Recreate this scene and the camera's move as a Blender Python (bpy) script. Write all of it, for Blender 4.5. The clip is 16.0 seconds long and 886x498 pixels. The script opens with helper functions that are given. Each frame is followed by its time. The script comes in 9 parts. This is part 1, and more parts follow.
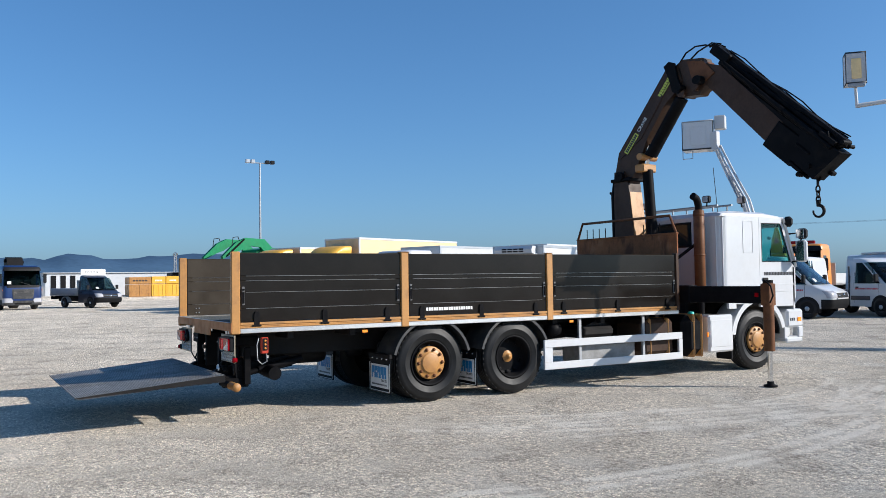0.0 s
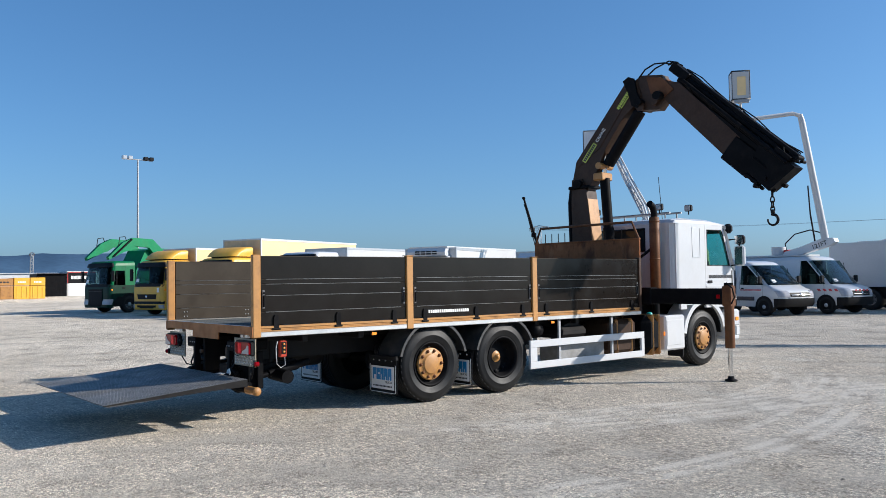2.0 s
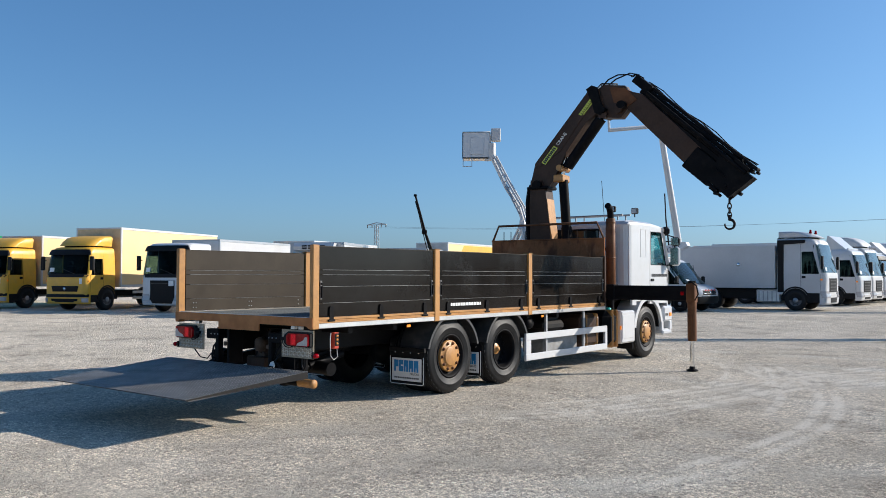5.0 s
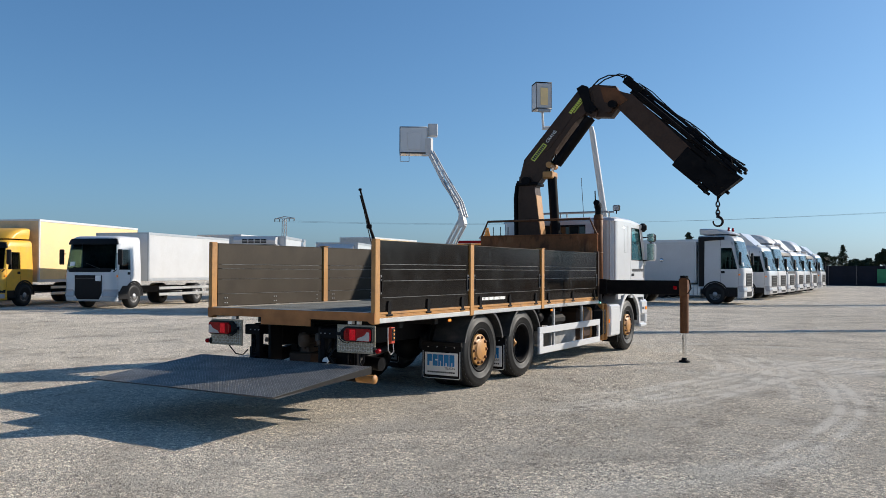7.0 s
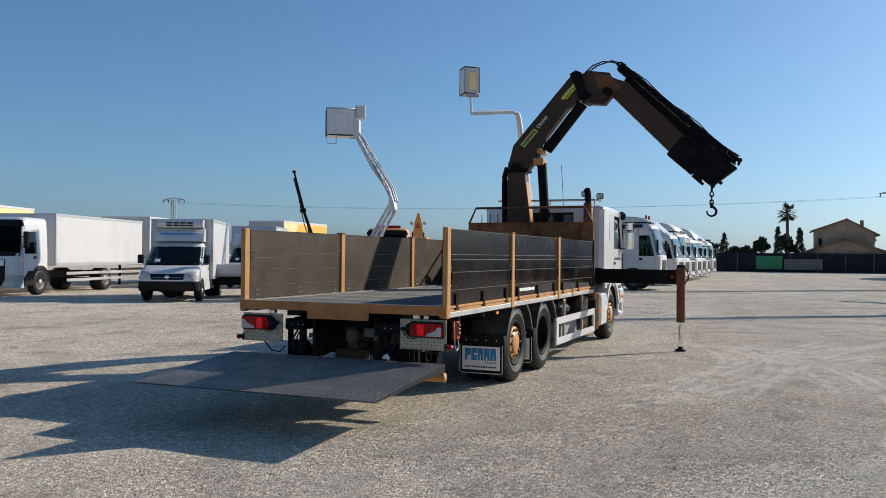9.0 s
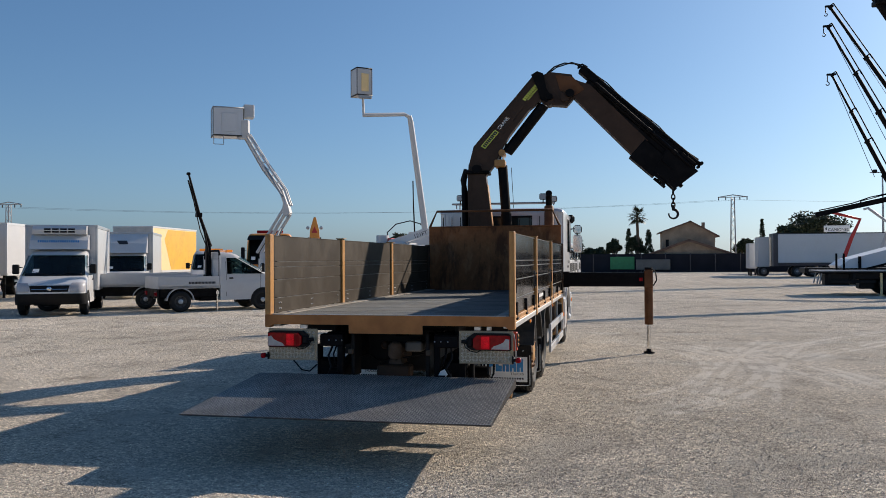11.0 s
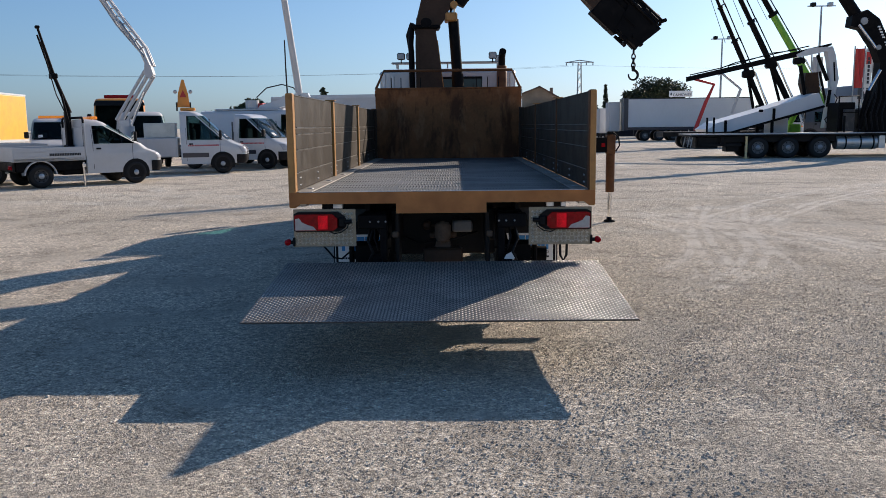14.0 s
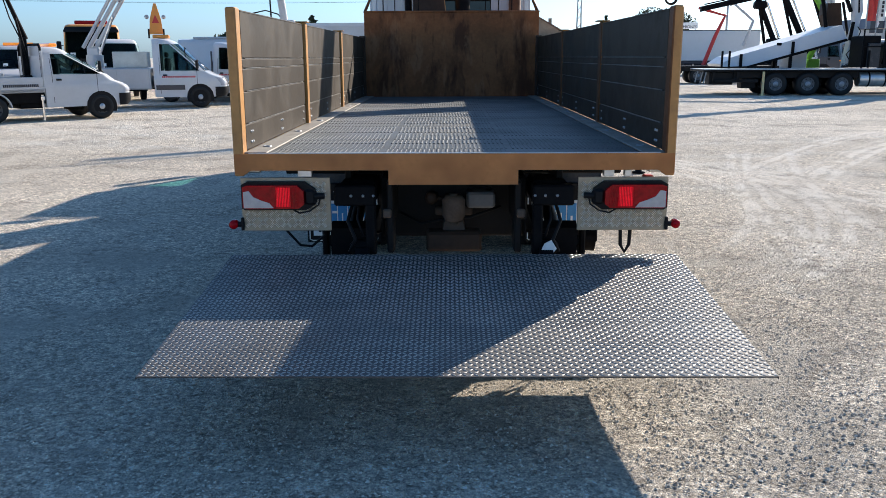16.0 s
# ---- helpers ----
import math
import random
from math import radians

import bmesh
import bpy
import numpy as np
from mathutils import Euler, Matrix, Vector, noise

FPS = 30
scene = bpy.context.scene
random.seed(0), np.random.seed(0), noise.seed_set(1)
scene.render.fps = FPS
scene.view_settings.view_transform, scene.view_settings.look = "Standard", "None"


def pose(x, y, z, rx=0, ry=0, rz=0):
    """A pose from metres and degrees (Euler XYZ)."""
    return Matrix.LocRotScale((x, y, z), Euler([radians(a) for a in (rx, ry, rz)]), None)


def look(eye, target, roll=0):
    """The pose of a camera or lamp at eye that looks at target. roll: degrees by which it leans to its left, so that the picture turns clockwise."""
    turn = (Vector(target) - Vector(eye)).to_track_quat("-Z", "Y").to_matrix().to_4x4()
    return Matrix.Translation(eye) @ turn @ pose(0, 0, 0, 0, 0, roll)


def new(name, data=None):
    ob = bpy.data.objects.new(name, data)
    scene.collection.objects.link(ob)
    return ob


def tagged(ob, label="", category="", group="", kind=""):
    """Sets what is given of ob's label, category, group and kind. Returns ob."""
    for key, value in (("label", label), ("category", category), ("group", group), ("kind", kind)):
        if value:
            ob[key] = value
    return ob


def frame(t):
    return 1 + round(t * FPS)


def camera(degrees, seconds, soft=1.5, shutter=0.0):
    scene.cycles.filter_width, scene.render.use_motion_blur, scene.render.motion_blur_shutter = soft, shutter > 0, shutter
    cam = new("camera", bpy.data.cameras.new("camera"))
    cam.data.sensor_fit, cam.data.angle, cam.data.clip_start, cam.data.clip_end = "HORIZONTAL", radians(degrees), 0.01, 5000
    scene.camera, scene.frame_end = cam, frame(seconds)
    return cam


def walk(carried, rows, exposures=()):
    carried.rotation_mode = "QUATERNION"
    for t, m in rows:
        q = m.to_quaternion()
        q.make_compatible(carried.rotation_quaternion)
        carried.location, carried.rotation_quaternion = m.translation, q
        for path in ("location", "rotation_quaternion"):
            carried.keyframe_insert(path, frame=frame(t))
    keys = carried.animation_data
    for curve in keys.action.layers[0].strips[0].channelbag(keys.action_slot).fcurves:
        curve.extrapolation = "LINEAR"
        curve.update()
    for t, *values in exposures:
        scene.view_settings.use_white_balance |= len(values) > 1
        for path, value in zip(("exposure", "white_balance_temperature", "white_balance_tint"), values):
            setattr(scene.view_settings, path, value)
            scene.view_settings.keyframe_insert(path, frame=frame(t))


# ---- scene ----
cam = camera(56.4, 16.0, soft=0.4)
PATH = [
    (0, (10.443, -2.7, 1.559), (8.726, -1.678, 1.635), -0.8),
    (0.5, (10.229, -3.041, 1.545), (8.544, -1.966, 1.626), -0.5),
    (1, (10.066, -3.458, 1.58), (8.43, -2.31, 1.663), -0.5),
    (1.5, (9.846, -3.867, 1.574), (8.262, -2.648, 1.657), -0.4),
    (2, (9.681, -4.263, 1.604), (8.146, -2.983, 1.679), -0.8),
    (2.5, (9.432, -4.634, 1.592), (7.938, -3.306, 1.661), -0.9),
    (3, (9.179, -5.003, 1.604), (7.743, -3.613, 1.668), -0.9),
    (3.5, (8.868, -5.336, 1.571), (7.488, -3.891, 1.637), -0.7),
    (3.7, (8.72, -5.446, 1.581), (7.362, -3.98, 1.642), -0.6),
    (6, (7.207, -6.847, 1.576), (6.085, -5.193, 1.641), 0.3),
    (6.5, (6.809, -7.066, 1.595), (5.736, -5.379, 1.648), 0.2),
    (7, (6.42, -7.324, 1.569), (5.405, -5.601, 1.622), 0.2),
    (7.5, (5.92, -7.497, 1.647), (4.977, -5.733, 1.68), 0.1),
    (8, (5.431, -7.673, 1.603), (4.556, -5.875, 1.632), 0.1),
    (8.2, (5.243, -7.69, 1.626), (4.387, -5.883, 1.647), 0.2),
    (10.3, (2.942, -7.734, 1.625), (2.398, -5.809, 1.663), 0.3),
    (10.5, (2.74, -7.726, 1.637), (2.236, -5.791, 1.673), 0.2),
    (11, (2.208, -7.721, 1.646), (1.793, -5.765, 1.673), -0.3),
    (11.5, (1.729, -7.731, 1.635), (1.391, -5.759, 1.65), -0.9),
    (12, (1.25, -7.787, 1.653), (0.996, -5.803, 1.648), -1.4),
    (12.5, (0.814, -7.631, 1.648), (0.639, -5.638, 1.627), -1.4),
    (13, (0.482, -7.488, 1.66), (0.368, -5.493, 1.593), -1.6),
    (13.5, (0.221, -7.236, 1.642), (0.149, -5.245, 1.467), -1.3),
    (14, (0.107, -6.747, 1.645), (0.077, -4.769, 1.349), -0.7),
    (14.5, (0.043, -6.222, 1.669), (0.044, -4.255, 1.307), -0.1),
    (15, (0.06, -5.697, 1.668), (0.053, -3.736, 1.276), -0.0),
    (15.5, (-0.005, -5.172, 1.663), (-0.009, -3.216, 1.243), 0.1),
    (16, (-0.034, -4.684, 1.646), (-0.047, -2.736, 1.193), -0.2),
]
walk(cam, [(t, look(eye, target, roll)) for t, eye, target, roll in PATH],
     ((0.0, 0.68, 5950, 10), (3.5, 0.70, 6080, 10), (6.0, 0.63, 6300, 10), (8.0, 0.50, 6500, 10), (10.5, 0.42, 6720, 13), (12.5, 0.32, 6980, 17), (13.5, 0.36, 6820, 18), (14.0, 0.53, 6700, 16), (14.5, 0.68, 6700, 17), (15.0, 0.84, 6600, 15), (15.5, 1.02, 6450, 13), (16.0, 1.18, 6350, 12)))

# ---- world, sun, exposure ----
SUN_AZ, SUN_EL = 39.3, 26.0          # degrees clockwise from +y, and above the horizon
scene.view_settings.exposure = 0.5
world = bpy.data.worlds.new("sky")
scene.world = world
world.use_nodes = True
wn = world.node_tree.nodes
sky_tex = wn.new("ShaderNodeTexSky")
sky_tex.sky_type = "NISHITA"
sky_tex.sun_disc = False
sky_tex.sun_elevation, sky_tex.sun_rotation = radians(SUN_EL), radians(SUN_AZ)
sky_tex.altitude, sky_tex.air_density, sky_tex.dust_density, sky_tex.ozone_density = 50, 1.0, 1.3, 2.2
wn["Background"].inputs["Strength"].default_value = 0.089
sky_tone = wn.new("ShaderNodeMix")
sky_tone.data_type, sky_tone.blend_type = "RGBA", "MULTIPLY"
sky_tone.inputs["Factor"].default_value, sky_tone.inputs["B"].default_value = 1.0, (0.68, 0.95, 1.24, 1)
world.node_tree.links.new(sky_tex.outputs[0], sky_tone.inputs["A"])
grey, blue, soft_sky = wn.new("ShaderNodeRGBToBW"), wn.new("ShaderNodeMix"), wn.new("ShaderNodeMix")
for k in (blue, soft_sky):
    k.data_type = "RGBA"
blue.blend_type = "MULTIPLY"
blue.inputs["Factor"].default_value, blue.inputs["B"].default_value = 1.0, (0.56, 0.98, 1.66, 1)
soft_sky.inputs["Factor"].default_value = 0.25
world.node_tree.links.new(sky_tex.outputs[0], grey.inputs[0])
world.node_tree.links.new(grey.outputs[0], blue.inputs["A"])
world.node_tree.links.new(sky_tone.outputs["Result"], soft_sky.inputs["A"])
world.node_tree.links.new(blue.outputs["Result"], soft_sky.inputs["B"])
haze, depth = wn.new("ShaderNodeGamma"), wn.new("ShaderNodeHueSaturation")
haze.inputs["Gamma"].default_value, depth.inputs["Saturation"].default_value = 0.86, 1.12
world.node_tree.links.new(soft_sky.outputs["Result"], haze.inputs["Color"])
world.node_tree.links.new(haze.outputs["Color"], depth.inputs["Color"])
world.node_tree.links.new(depth.outputs["Color"], wn["Background"].inputs["Color"])
sun = new("sun", bpy.data.lights.new("sun", "SUN"))
sun.data.energy, sun.data.angle, sun.data.color = 4.2, radians(0.55), (1.0, 0.895, 0.76)
sx, sy = math.sin(radians(SUN_AZ)), math.cos(radians(SUN_AZ))
ch, sh = math.cos(radians(SUN_EL)), math.sin(radians(SUN_EL))
sun.matrix_world = look((sx * ch * 60, sy * ch * 60, sh * 60), (0, 0, 0))


# ---- materials ----
def material(name, color, rough=0.5, metal=0.0, vary=0.15, scale=3.0, bump=0.0, bump_scale=120.0, coat=0.0, dirt=None, dirt_amount=0.0, dirt_scale=1.5, spec=0.5):
    """A painted or raw surface: colour varied at two scales, patches of dirt, fine relief."""
    m = bpy.data.materials.new(name)
    m.use_nodes = True
    nt = m.node_tree
    n, ln = nt.nodes, nt.links
    p = n["Principled BSDF"]
    p.inputs["Roughness"].default_value, p.inputs["Metallic"].default_value = rough, metal
    p.inputs["Coat Weight"].default_value, p.inputs["Coat Roughness"].default_value = coat, 0.08
    p.inputs["Specular IOR Level"].default_value = spec
    co = n.new("ShaderNodeTexCoord")
    big, fine = n.new("ShaderNodeTexNoise"), n.new("ShaderNodeTexNoise")
    big.inputs["Scale"].default_value, big.inputs["Detail"].default_value = scale, 6
    fine.inputs["Scale"].default_value, fine.inputs["Detail"].default_value = scale * 14, 4
    for t in (big, fine):
        ln.new(co.outputs["Object"], t.inputs["Vector"])
    mixv = n.new("ShaderNodeMath")
    mixv.operation = "MULTIPLY_ADD"
    ln.new(fine.outputs["Fac"], mixv.inputs[0])
    mixv.inputs[1].default_value = 0.45
    ln.new(big.outputs["Fac"], mixv.inputs[2])
    ramp = n.new("ShaderNodeMapRange")
    ramp.inputs["From Min"].default_value, ramp.inputs["From Max"].default_value = 0.5, 0.95
    ramp.inputs["To Min"].default_value, ramp.inputs["To Max"].default_value = 1 - vary, 1 + vary
    ln.new(mixv.outputs[0], ramp.inputs["Value"])
    mul = n.new("ShaderNodeMix")
    mul.data_type, mul.blend_type = "RGBA", "MULTIPLY"
    mul.inputs["Factor"].default_value = 1.0
    mul.inputs["A"].default_value = (*color, 1)
    ln.new(ramp.outputs[0], mul.inputs["B"])
    out = mul.outputs["Result"]
    if dirt:
        dn = n.new("ShaderNodeTexNoise")
        dn.inputs["Scale"].default_value, dn.inputs["Detail"].default_value, dn.inputs["Roughness"].default_value = dirt_scale, 8, 0.65
        ln.new(co.outputs["Object"], dn.inputs["Vector"])
        dr = n.new("ShaderNodeMapRange")
        dr.inputs["From Min"].default_value, dr.inputs["From Max"].default_value = 0.48, 0.68
        dr.inputs["To Max"].default_value = dirt_amount
        ln.new(dn.outputs["Fac"], dr.inputs["Value"])
        dm = n.new("ShaderNodeMix")
        dm.data_type = "RGBA"
        ln.new(dr.outputs[0], dm.inputs["Factor"])
        ln.new(out, dm.inputs["A"])
        dm.inputs["B"].default_value = (*dirt, 1)
        out = dm.outputs["Result"]
        rr = n.new("ShaderNodeMath")
        rr.operation = "MULTIPLY_ADD"
        ln.new(dr.outputs[0], rr.inputs[0])
        rr.inputs[1].default_value, rr.inputs[2].default_value = 0.4, rough
        ln.new(rr.outputs[0], p.inputs["Roughness"])
    ln.new(out, p.inputs["Base Color"])
    if bump:
        bn = n.new("ShaderNodeTexNoise")
        bn.inputs["Scale"].default_value, bn.inputs["Detail"].default_value = bump_scale, 5
        ln.new(co.outputs["Object"], bn.inputs["Vector"])
        b = n.new("ShaderNodeBump")
        b.inputs["Strength"].default_value, b.inputs["Distance"].default_value = bump, 0.01
        ln.new(bn.outputs["Fac"], b.inputs["Height"])
        ln.new(b.outputs[0], p.inputs["Normal"])
    return m


def lamp_lens(name, color, glow, coat=0.6, spec=0.5):
    """A plastic lens with a glow of its own added to brighten it."""
    m = material(name, color, 0.2, vary=0.35, scale=30, coat=coat, spec=spec)
    p = m.node_tree.nodes["Principled BSDF"]
    p.inputs["Emission Color"].default_value, p.inputs["Emission Strength"].default_value = (*color, 1), glow
    return m


def clear_glass(name, color, rough=0.02):
    m = bpy.data.materials.new(name)
    m.use_nodes = True
    n, ln = m.node_tree.nodes, m.node_tree.links
    tr, gl, mx, lw, pw = n.new("ShaderNodeBsdfTransparent"), n.new("ShaderNodeBsdfGlossy"), n.new("ShaderNodeMixShader"), n.new("ShaderNodeLayerWeight"), n.new("ShaderNodeMath")
    tr.inputs["Color"].default_value = (*color, 1)
    gl.inputs["Roughness"].default_value = rough
    pw.operation = "POWER"
    pw.inputs[1].default_value = 4.0
    lw.inputs["Blend"].default_value = 0.5
    ln.new(lw.outputs["Facing"], pw.inputs[0])
    ln.new(pw.outputs[0], mx.inputs[0])
    ln.new(tr.outputs[0], mx.inputs[1])
    ln.new(gl.outputs[0], mx.inputs[2])
    ln.new(mx.outputs[0], n["Material Output"].inputs["Surface"])
    return m


DUST = (0.36, 0.32, 0.26)
TAN = material("tan_paint", (0.42, 0.205, 0.056), 0.45, vary=0.14, scale=2.5, bump=0.03, dirt=(0.15, 0.07, 0.032), dirt_amount=0.5, dirt_scale=4)
BROWN = material("crane_brown_paint", (0.052, 0.029, 0.018), 0.45, vary=0.25, scale=2.0, dirt=(0.024, 0.016, 0.012), dirt_amount=0.55, dirt_scale=4, bump=0.03, spec=0.2)
RUST = material("stained_brown_steel", (0.255, 0.094, 0.035), 0.6, spec=0.15, vary=0.3, scale=1.8, dirt=(0.17, 0.065, 0.028), dirt_amount=0.6, dirt_scale=2.2, bump=0.08, bump_scale=40)
PANEL = material("worn_inner_board", (0.036, 0.0275, 0.0185), 0.5, vary=0.2, scale=2.2, dirt=(0.062, 0.051, 0.037), dirt_amount=0.5, dirt_scale=2.6, bump=0.12, bump_scale=16, spec=0.2)
PANEL_OUT = material("dark_dropside_paint", (0.0125, 0.0105, 0.009), 0.13, vary=0.18, scale=2.2, dirt=(0.022, 0.019, 0.016), dirt_amount=0.25, dirt_scale=2.6, bump=0.006, bump_scale=9, spec=0.2)
STRIP = material("bare_joint_edge", (0.30, 0.29, 0.27), 0.3, metal=0.8, vary=0.3, scale=6)
BLACK = material("black_paint", (0.006, 0.006, 0.007), 0.5, vary=0.3, dirt=(0.02, 0.018, 0.016), dirt_amount=0.35, dirt_scale=6, spec=0.06)
CHASSIS = material("oily_chassis_paint", (0.010, 0.009, 0.009), 0.55, vary=0.35, dirt=(0.022, 0.019, 0.016), dirt_amount=0.5, dirt_scale=4, spec=0.2)
RUBBER = material("tyre_rubber", (0.0105, 0.0108, 0.0115), 0.5, vary=0.25, scale=6, dirt=(0.024, 0.0235, 0.023), dirt_amount=0.3, dirt_scale=5, bump=0.1, bump_scale=200, spec=0.25)
PLASTIC = material("black_plastic", (0.007, 0.007, 0.008), 0.55, vary=0.15, scale=8, spec=0.18)
GUARD = material("grey_plastic_mudguard", (0.028, 0.029, 0.031), 0.5, vary=0.15, dirt=DUST, dirt_amount=0.18, dirt_scale=4)
WHITE = material("white_paint", (0.57, 0.58, 0.59), 0.28, vary=0.04, scale=1.2, coat=0.4, dirt=(0.5, 0.48, 0.44), dirt_amount=0.25, dirt_scale=2)
OFFWHITE = material("dusty_white_paint", (0.50, 0.505, 0.51), 0.42, vary=0.06, scale=1.0, dirt=(0.42, 0.41, 0.385), dirt_amount=0.3, dirt_scale=0.9)
SILVER = material("silver_paint", (0.42, 0.44, 0.46), 0.35, metal=0.3, vary=0.06, coat=0.3)
YELLOW = material("yellow_paint", (0.74, 0.40, 0.035), 0.4, vary=0.07, coat=0.1, dirt=(0.36, 0.27, 0.12), dirt_amount=0.3, dirt_scale=2)
CREAM = material("pale_yellow_box_panel", (0.80, 0.59, 0.29), 0.45, vary=0.06, scale=0.8, dirt=(0.55, 0.47, 0.3), dirt_amount=0.3)
ORANGE = material("orange_paint", (0.72, 0.26, 0.03), 0.4, vary=0.08, coat=0.3)
BLUE = material("dark_blue_paint", (0.007, 0.024, 0.10), 0.3, vary=0.12, coat=0.5)
NAVY = material("navy_paint", (0.018, 0.022, 0.038), 0.3, vary=0.12, coat=0.5)
GREEN = material("green_paint", (0.004, 0.20, 0.075), 0.45, vary=0.14, spec=0.2, dirt=(0.03, 0.12, 0.05), dirt_amount=0.5)
MIDGREEN = material("cab_green_paint", (0.003, 0.12, 0.045), 0.4, vary=0.14, spec=0.2)
# darkened green that paints in the shadow on the lower cab
SHADEGREEN = material("shaded_green_paint", (0.002, 0.030, 0.017), 0.4, vary=0.15, spec=0.25)
LIME = material("lime_green_paint", (0.15, 0.40, 0.035), 0.4, vary=0.1)
RED = material("red_paint", (0.5, 0.03, 0.025), 0.4, vary=0.1)
TEAL = material("teal_panel", (0.03, 0.42, 0.38), 0.4, vary=0.05)
ALU = material("aluminium", (0.62, 0.62, 0.61), 0.38, metal=0.85, vary=0.1, scale=4, dirt=(0.4, 0.38, 0.35), dirt_amount=0.3)
CHROME = material("polished_steel", (0.7, 0.7, 0.7), 0.14, metal=1.0, vary=0.08)
TREAD = material("galvanised_tread", (0.066, 0.066, 0.066), 0.5, metal=0.4, vary=0.25, scale=2.5, dirt=(0.08, 0.077, 0.073), dirt_amount=0.6, dirt_scale=2)
TREADBAR = material("bright_tread_bar", (0.405, 0.39, 0.355), 0.42, metal=0.6, vary=0.3, scale=3, dirt=(0.26, 0.25, 0.235), dirt_amount=0.5, dirt_scale=2)
DULLGREY = material("dull_grey_sheet", (0.24, 0.24, 0.235), 0.55, vary=0.2, scale=4, dirt=(0.14, 0.13, 0.12), dirt_amount=0.5, dirt_scale=5)
# darker copy of the cream: the box front's shade is in its colour
SHADEBUFF = material("shaded_box_front", (0.6, 0.46, 0.27), 0.5)
BLOCKWALL = material("weathered_block_wall", (0.17, 0.155, 0.135), 0.85, vary=0.25, scale=0.8)
RIMGREY = material("dusty_steel_rim", (0.12, 0.12, 0.122), 0.5, metal=0.3, vary=0.2, scale=8)
CAST = material("rusty_dusty_casting", (0.10, 0.062, 0.04), 0.75, vary=0.3, scale=8, dirt=(0.2, 0.15, 0.11), dirt_amount=0.4, dirt_scale=12)
CHEQUERBAR = material("bright_chequer_bar", (0.80, 0.76, 0.68), 0.3, metal=0.4, vary=0.15, scale=5)
CHEQUER = material("chequer_plate", (0.34, 0.29, 0.21), 0.42, metal=0.3, vary=0.15, scale=5)
DECK = material("dark_deck_sheet", (0.068, 0.077, 0.076), 0.55, vary=0.3, scale=1.2, dirt=(0.10, 0.10, 0.095), dirt_amount=0.6, dirt_scale=1.6, bump=0.1, bump_scale=60)
TINT = material("dark_window_glass", (0.014, 0.024, 0.027), 0.05, vary=0.1, spec=0.45)
PANE = clear_glass("tinted_window", (0.48, 0.58, 0.59))
# leg paint; also stands in for shade on the right posts' inner faces
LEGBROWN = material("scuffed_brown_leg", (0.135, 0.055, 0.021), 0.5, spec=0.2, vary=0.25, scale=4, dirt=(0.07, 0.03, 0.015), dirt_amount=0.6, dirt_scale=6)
SKIRT = material("scuffed_tan_beam", (0.47, 0.195, 0.068), 0.5, spec=0.15, vary=0.2, scale=2.0, dirt=(0.24, 0.09, 0.04), dirt_amount=0.6, dirt_scale=3.5, bump=0.04)
GLASS = clear_glass("clear_cab_glass", (0.6, 0.86, 0.85))
REDLENS = lamp_lens("red_lamp_lens", (0.24, 0.001, 0.005), 0.05, 0.06, 0.15)
REDGLOW = lamp_lens("lit_red_lens", (0.50, 0.003, 0.012), 0.38, 0.06, 0.15)
AMBER = lamp_lens("amber_lamp_lens", (0.85, 0.25, 0.02), 0.25)
CLEARLENS = material("clear_lamp_lens", (0.40, 0.39, 0.40), 0.12, vary=0.1, scale=30, coat=0.6)
SIGNALRED = material("signal_red_paint", (0.42, 0.035, 0.012), 0.45, vary=0.12, scale=9)
PRINTBLUE = material("blue_print", (0.02, 0.22, 0.5), 0.4, vary=0.05)
PRINTDARK = material("dark_print", (0.02, 0.02, 0.025), 0.5, vary=0.05)
PRINTRED = material("red_print", (0.5, 0.04, 0.05), 0.5, vary=0.05)
PRINTWHITE = material("white_print", (0.8, 0.8, 0.78), 0.5, vary=0.05)
PRINTGREEN = material("yellow_green_print", (0.55, 0.6, 0.08), 0.5, vary=0.05)
CONCRETE = material("pale_render", (0.62, 0.60, 0.56), 0.8, vary=0.12, scale=0.4, dirt=(0.4, 0.38, 0.34), dirt_amount=0.4, dirt_scale=0.4)
STONE = material("ochre_stone_wall", (0.34, 0.25, 0.17), 0.85, vary=0.3, scale=0.8, bump=0.3, bump_scale=6)
ROOFTILE = material("clay_roof_tile", (0.17, 0.10, 0.07), 0.85, vary=0.3, scale=1.5)
FENCE = material("dark_blue_fence_sheet", (0.016, 0.017, 0.024), 0.7, spec=0.15, vary=0.2, scale=0.6)
STEEL = material("galvanised_steel", (0.34, 0.35, 0.36), 0.5, metal=0.6, vary=0.15)
BARK = material("bark", (0.11, 0.08, 0.055), 0.9, vary=0.35, scale=5, bump=0.4, bump_scale=30)
LEAF = material("dark_foliage", (0.03, 0.046, 0.018), 0.7, vary=0.5, scale=2.5)
PINE = material("pine_foliage", (0.026, 0.038, 0.014), 0.7, vary=0.5, scale=1.2)
FROND = material("palm_foliage", (0.04, 0.052, 0.022), 0.6, vary=0.4, scale=2)
# the blue of distance haze is put into the hills' base colour
HILL = material("haze_blue_hills", (0.065, 0.12, 0.195), 0.95, vary=0.2, scale=0.004, spec=0.0)
FABRIC = material("dark_seat_fabric", (0.035, 0.035, 0.04), 0.9, vary=0.2, scale=9)

EDGING = material("dusty_deck_edging", (0.26, 0.24, 0.205), 0.5, metal=0.2, vary=0.25, scale=3, dirt=(0.13, 0.12, 0.105), dirt_amount=0.6, dirt_scale=3)
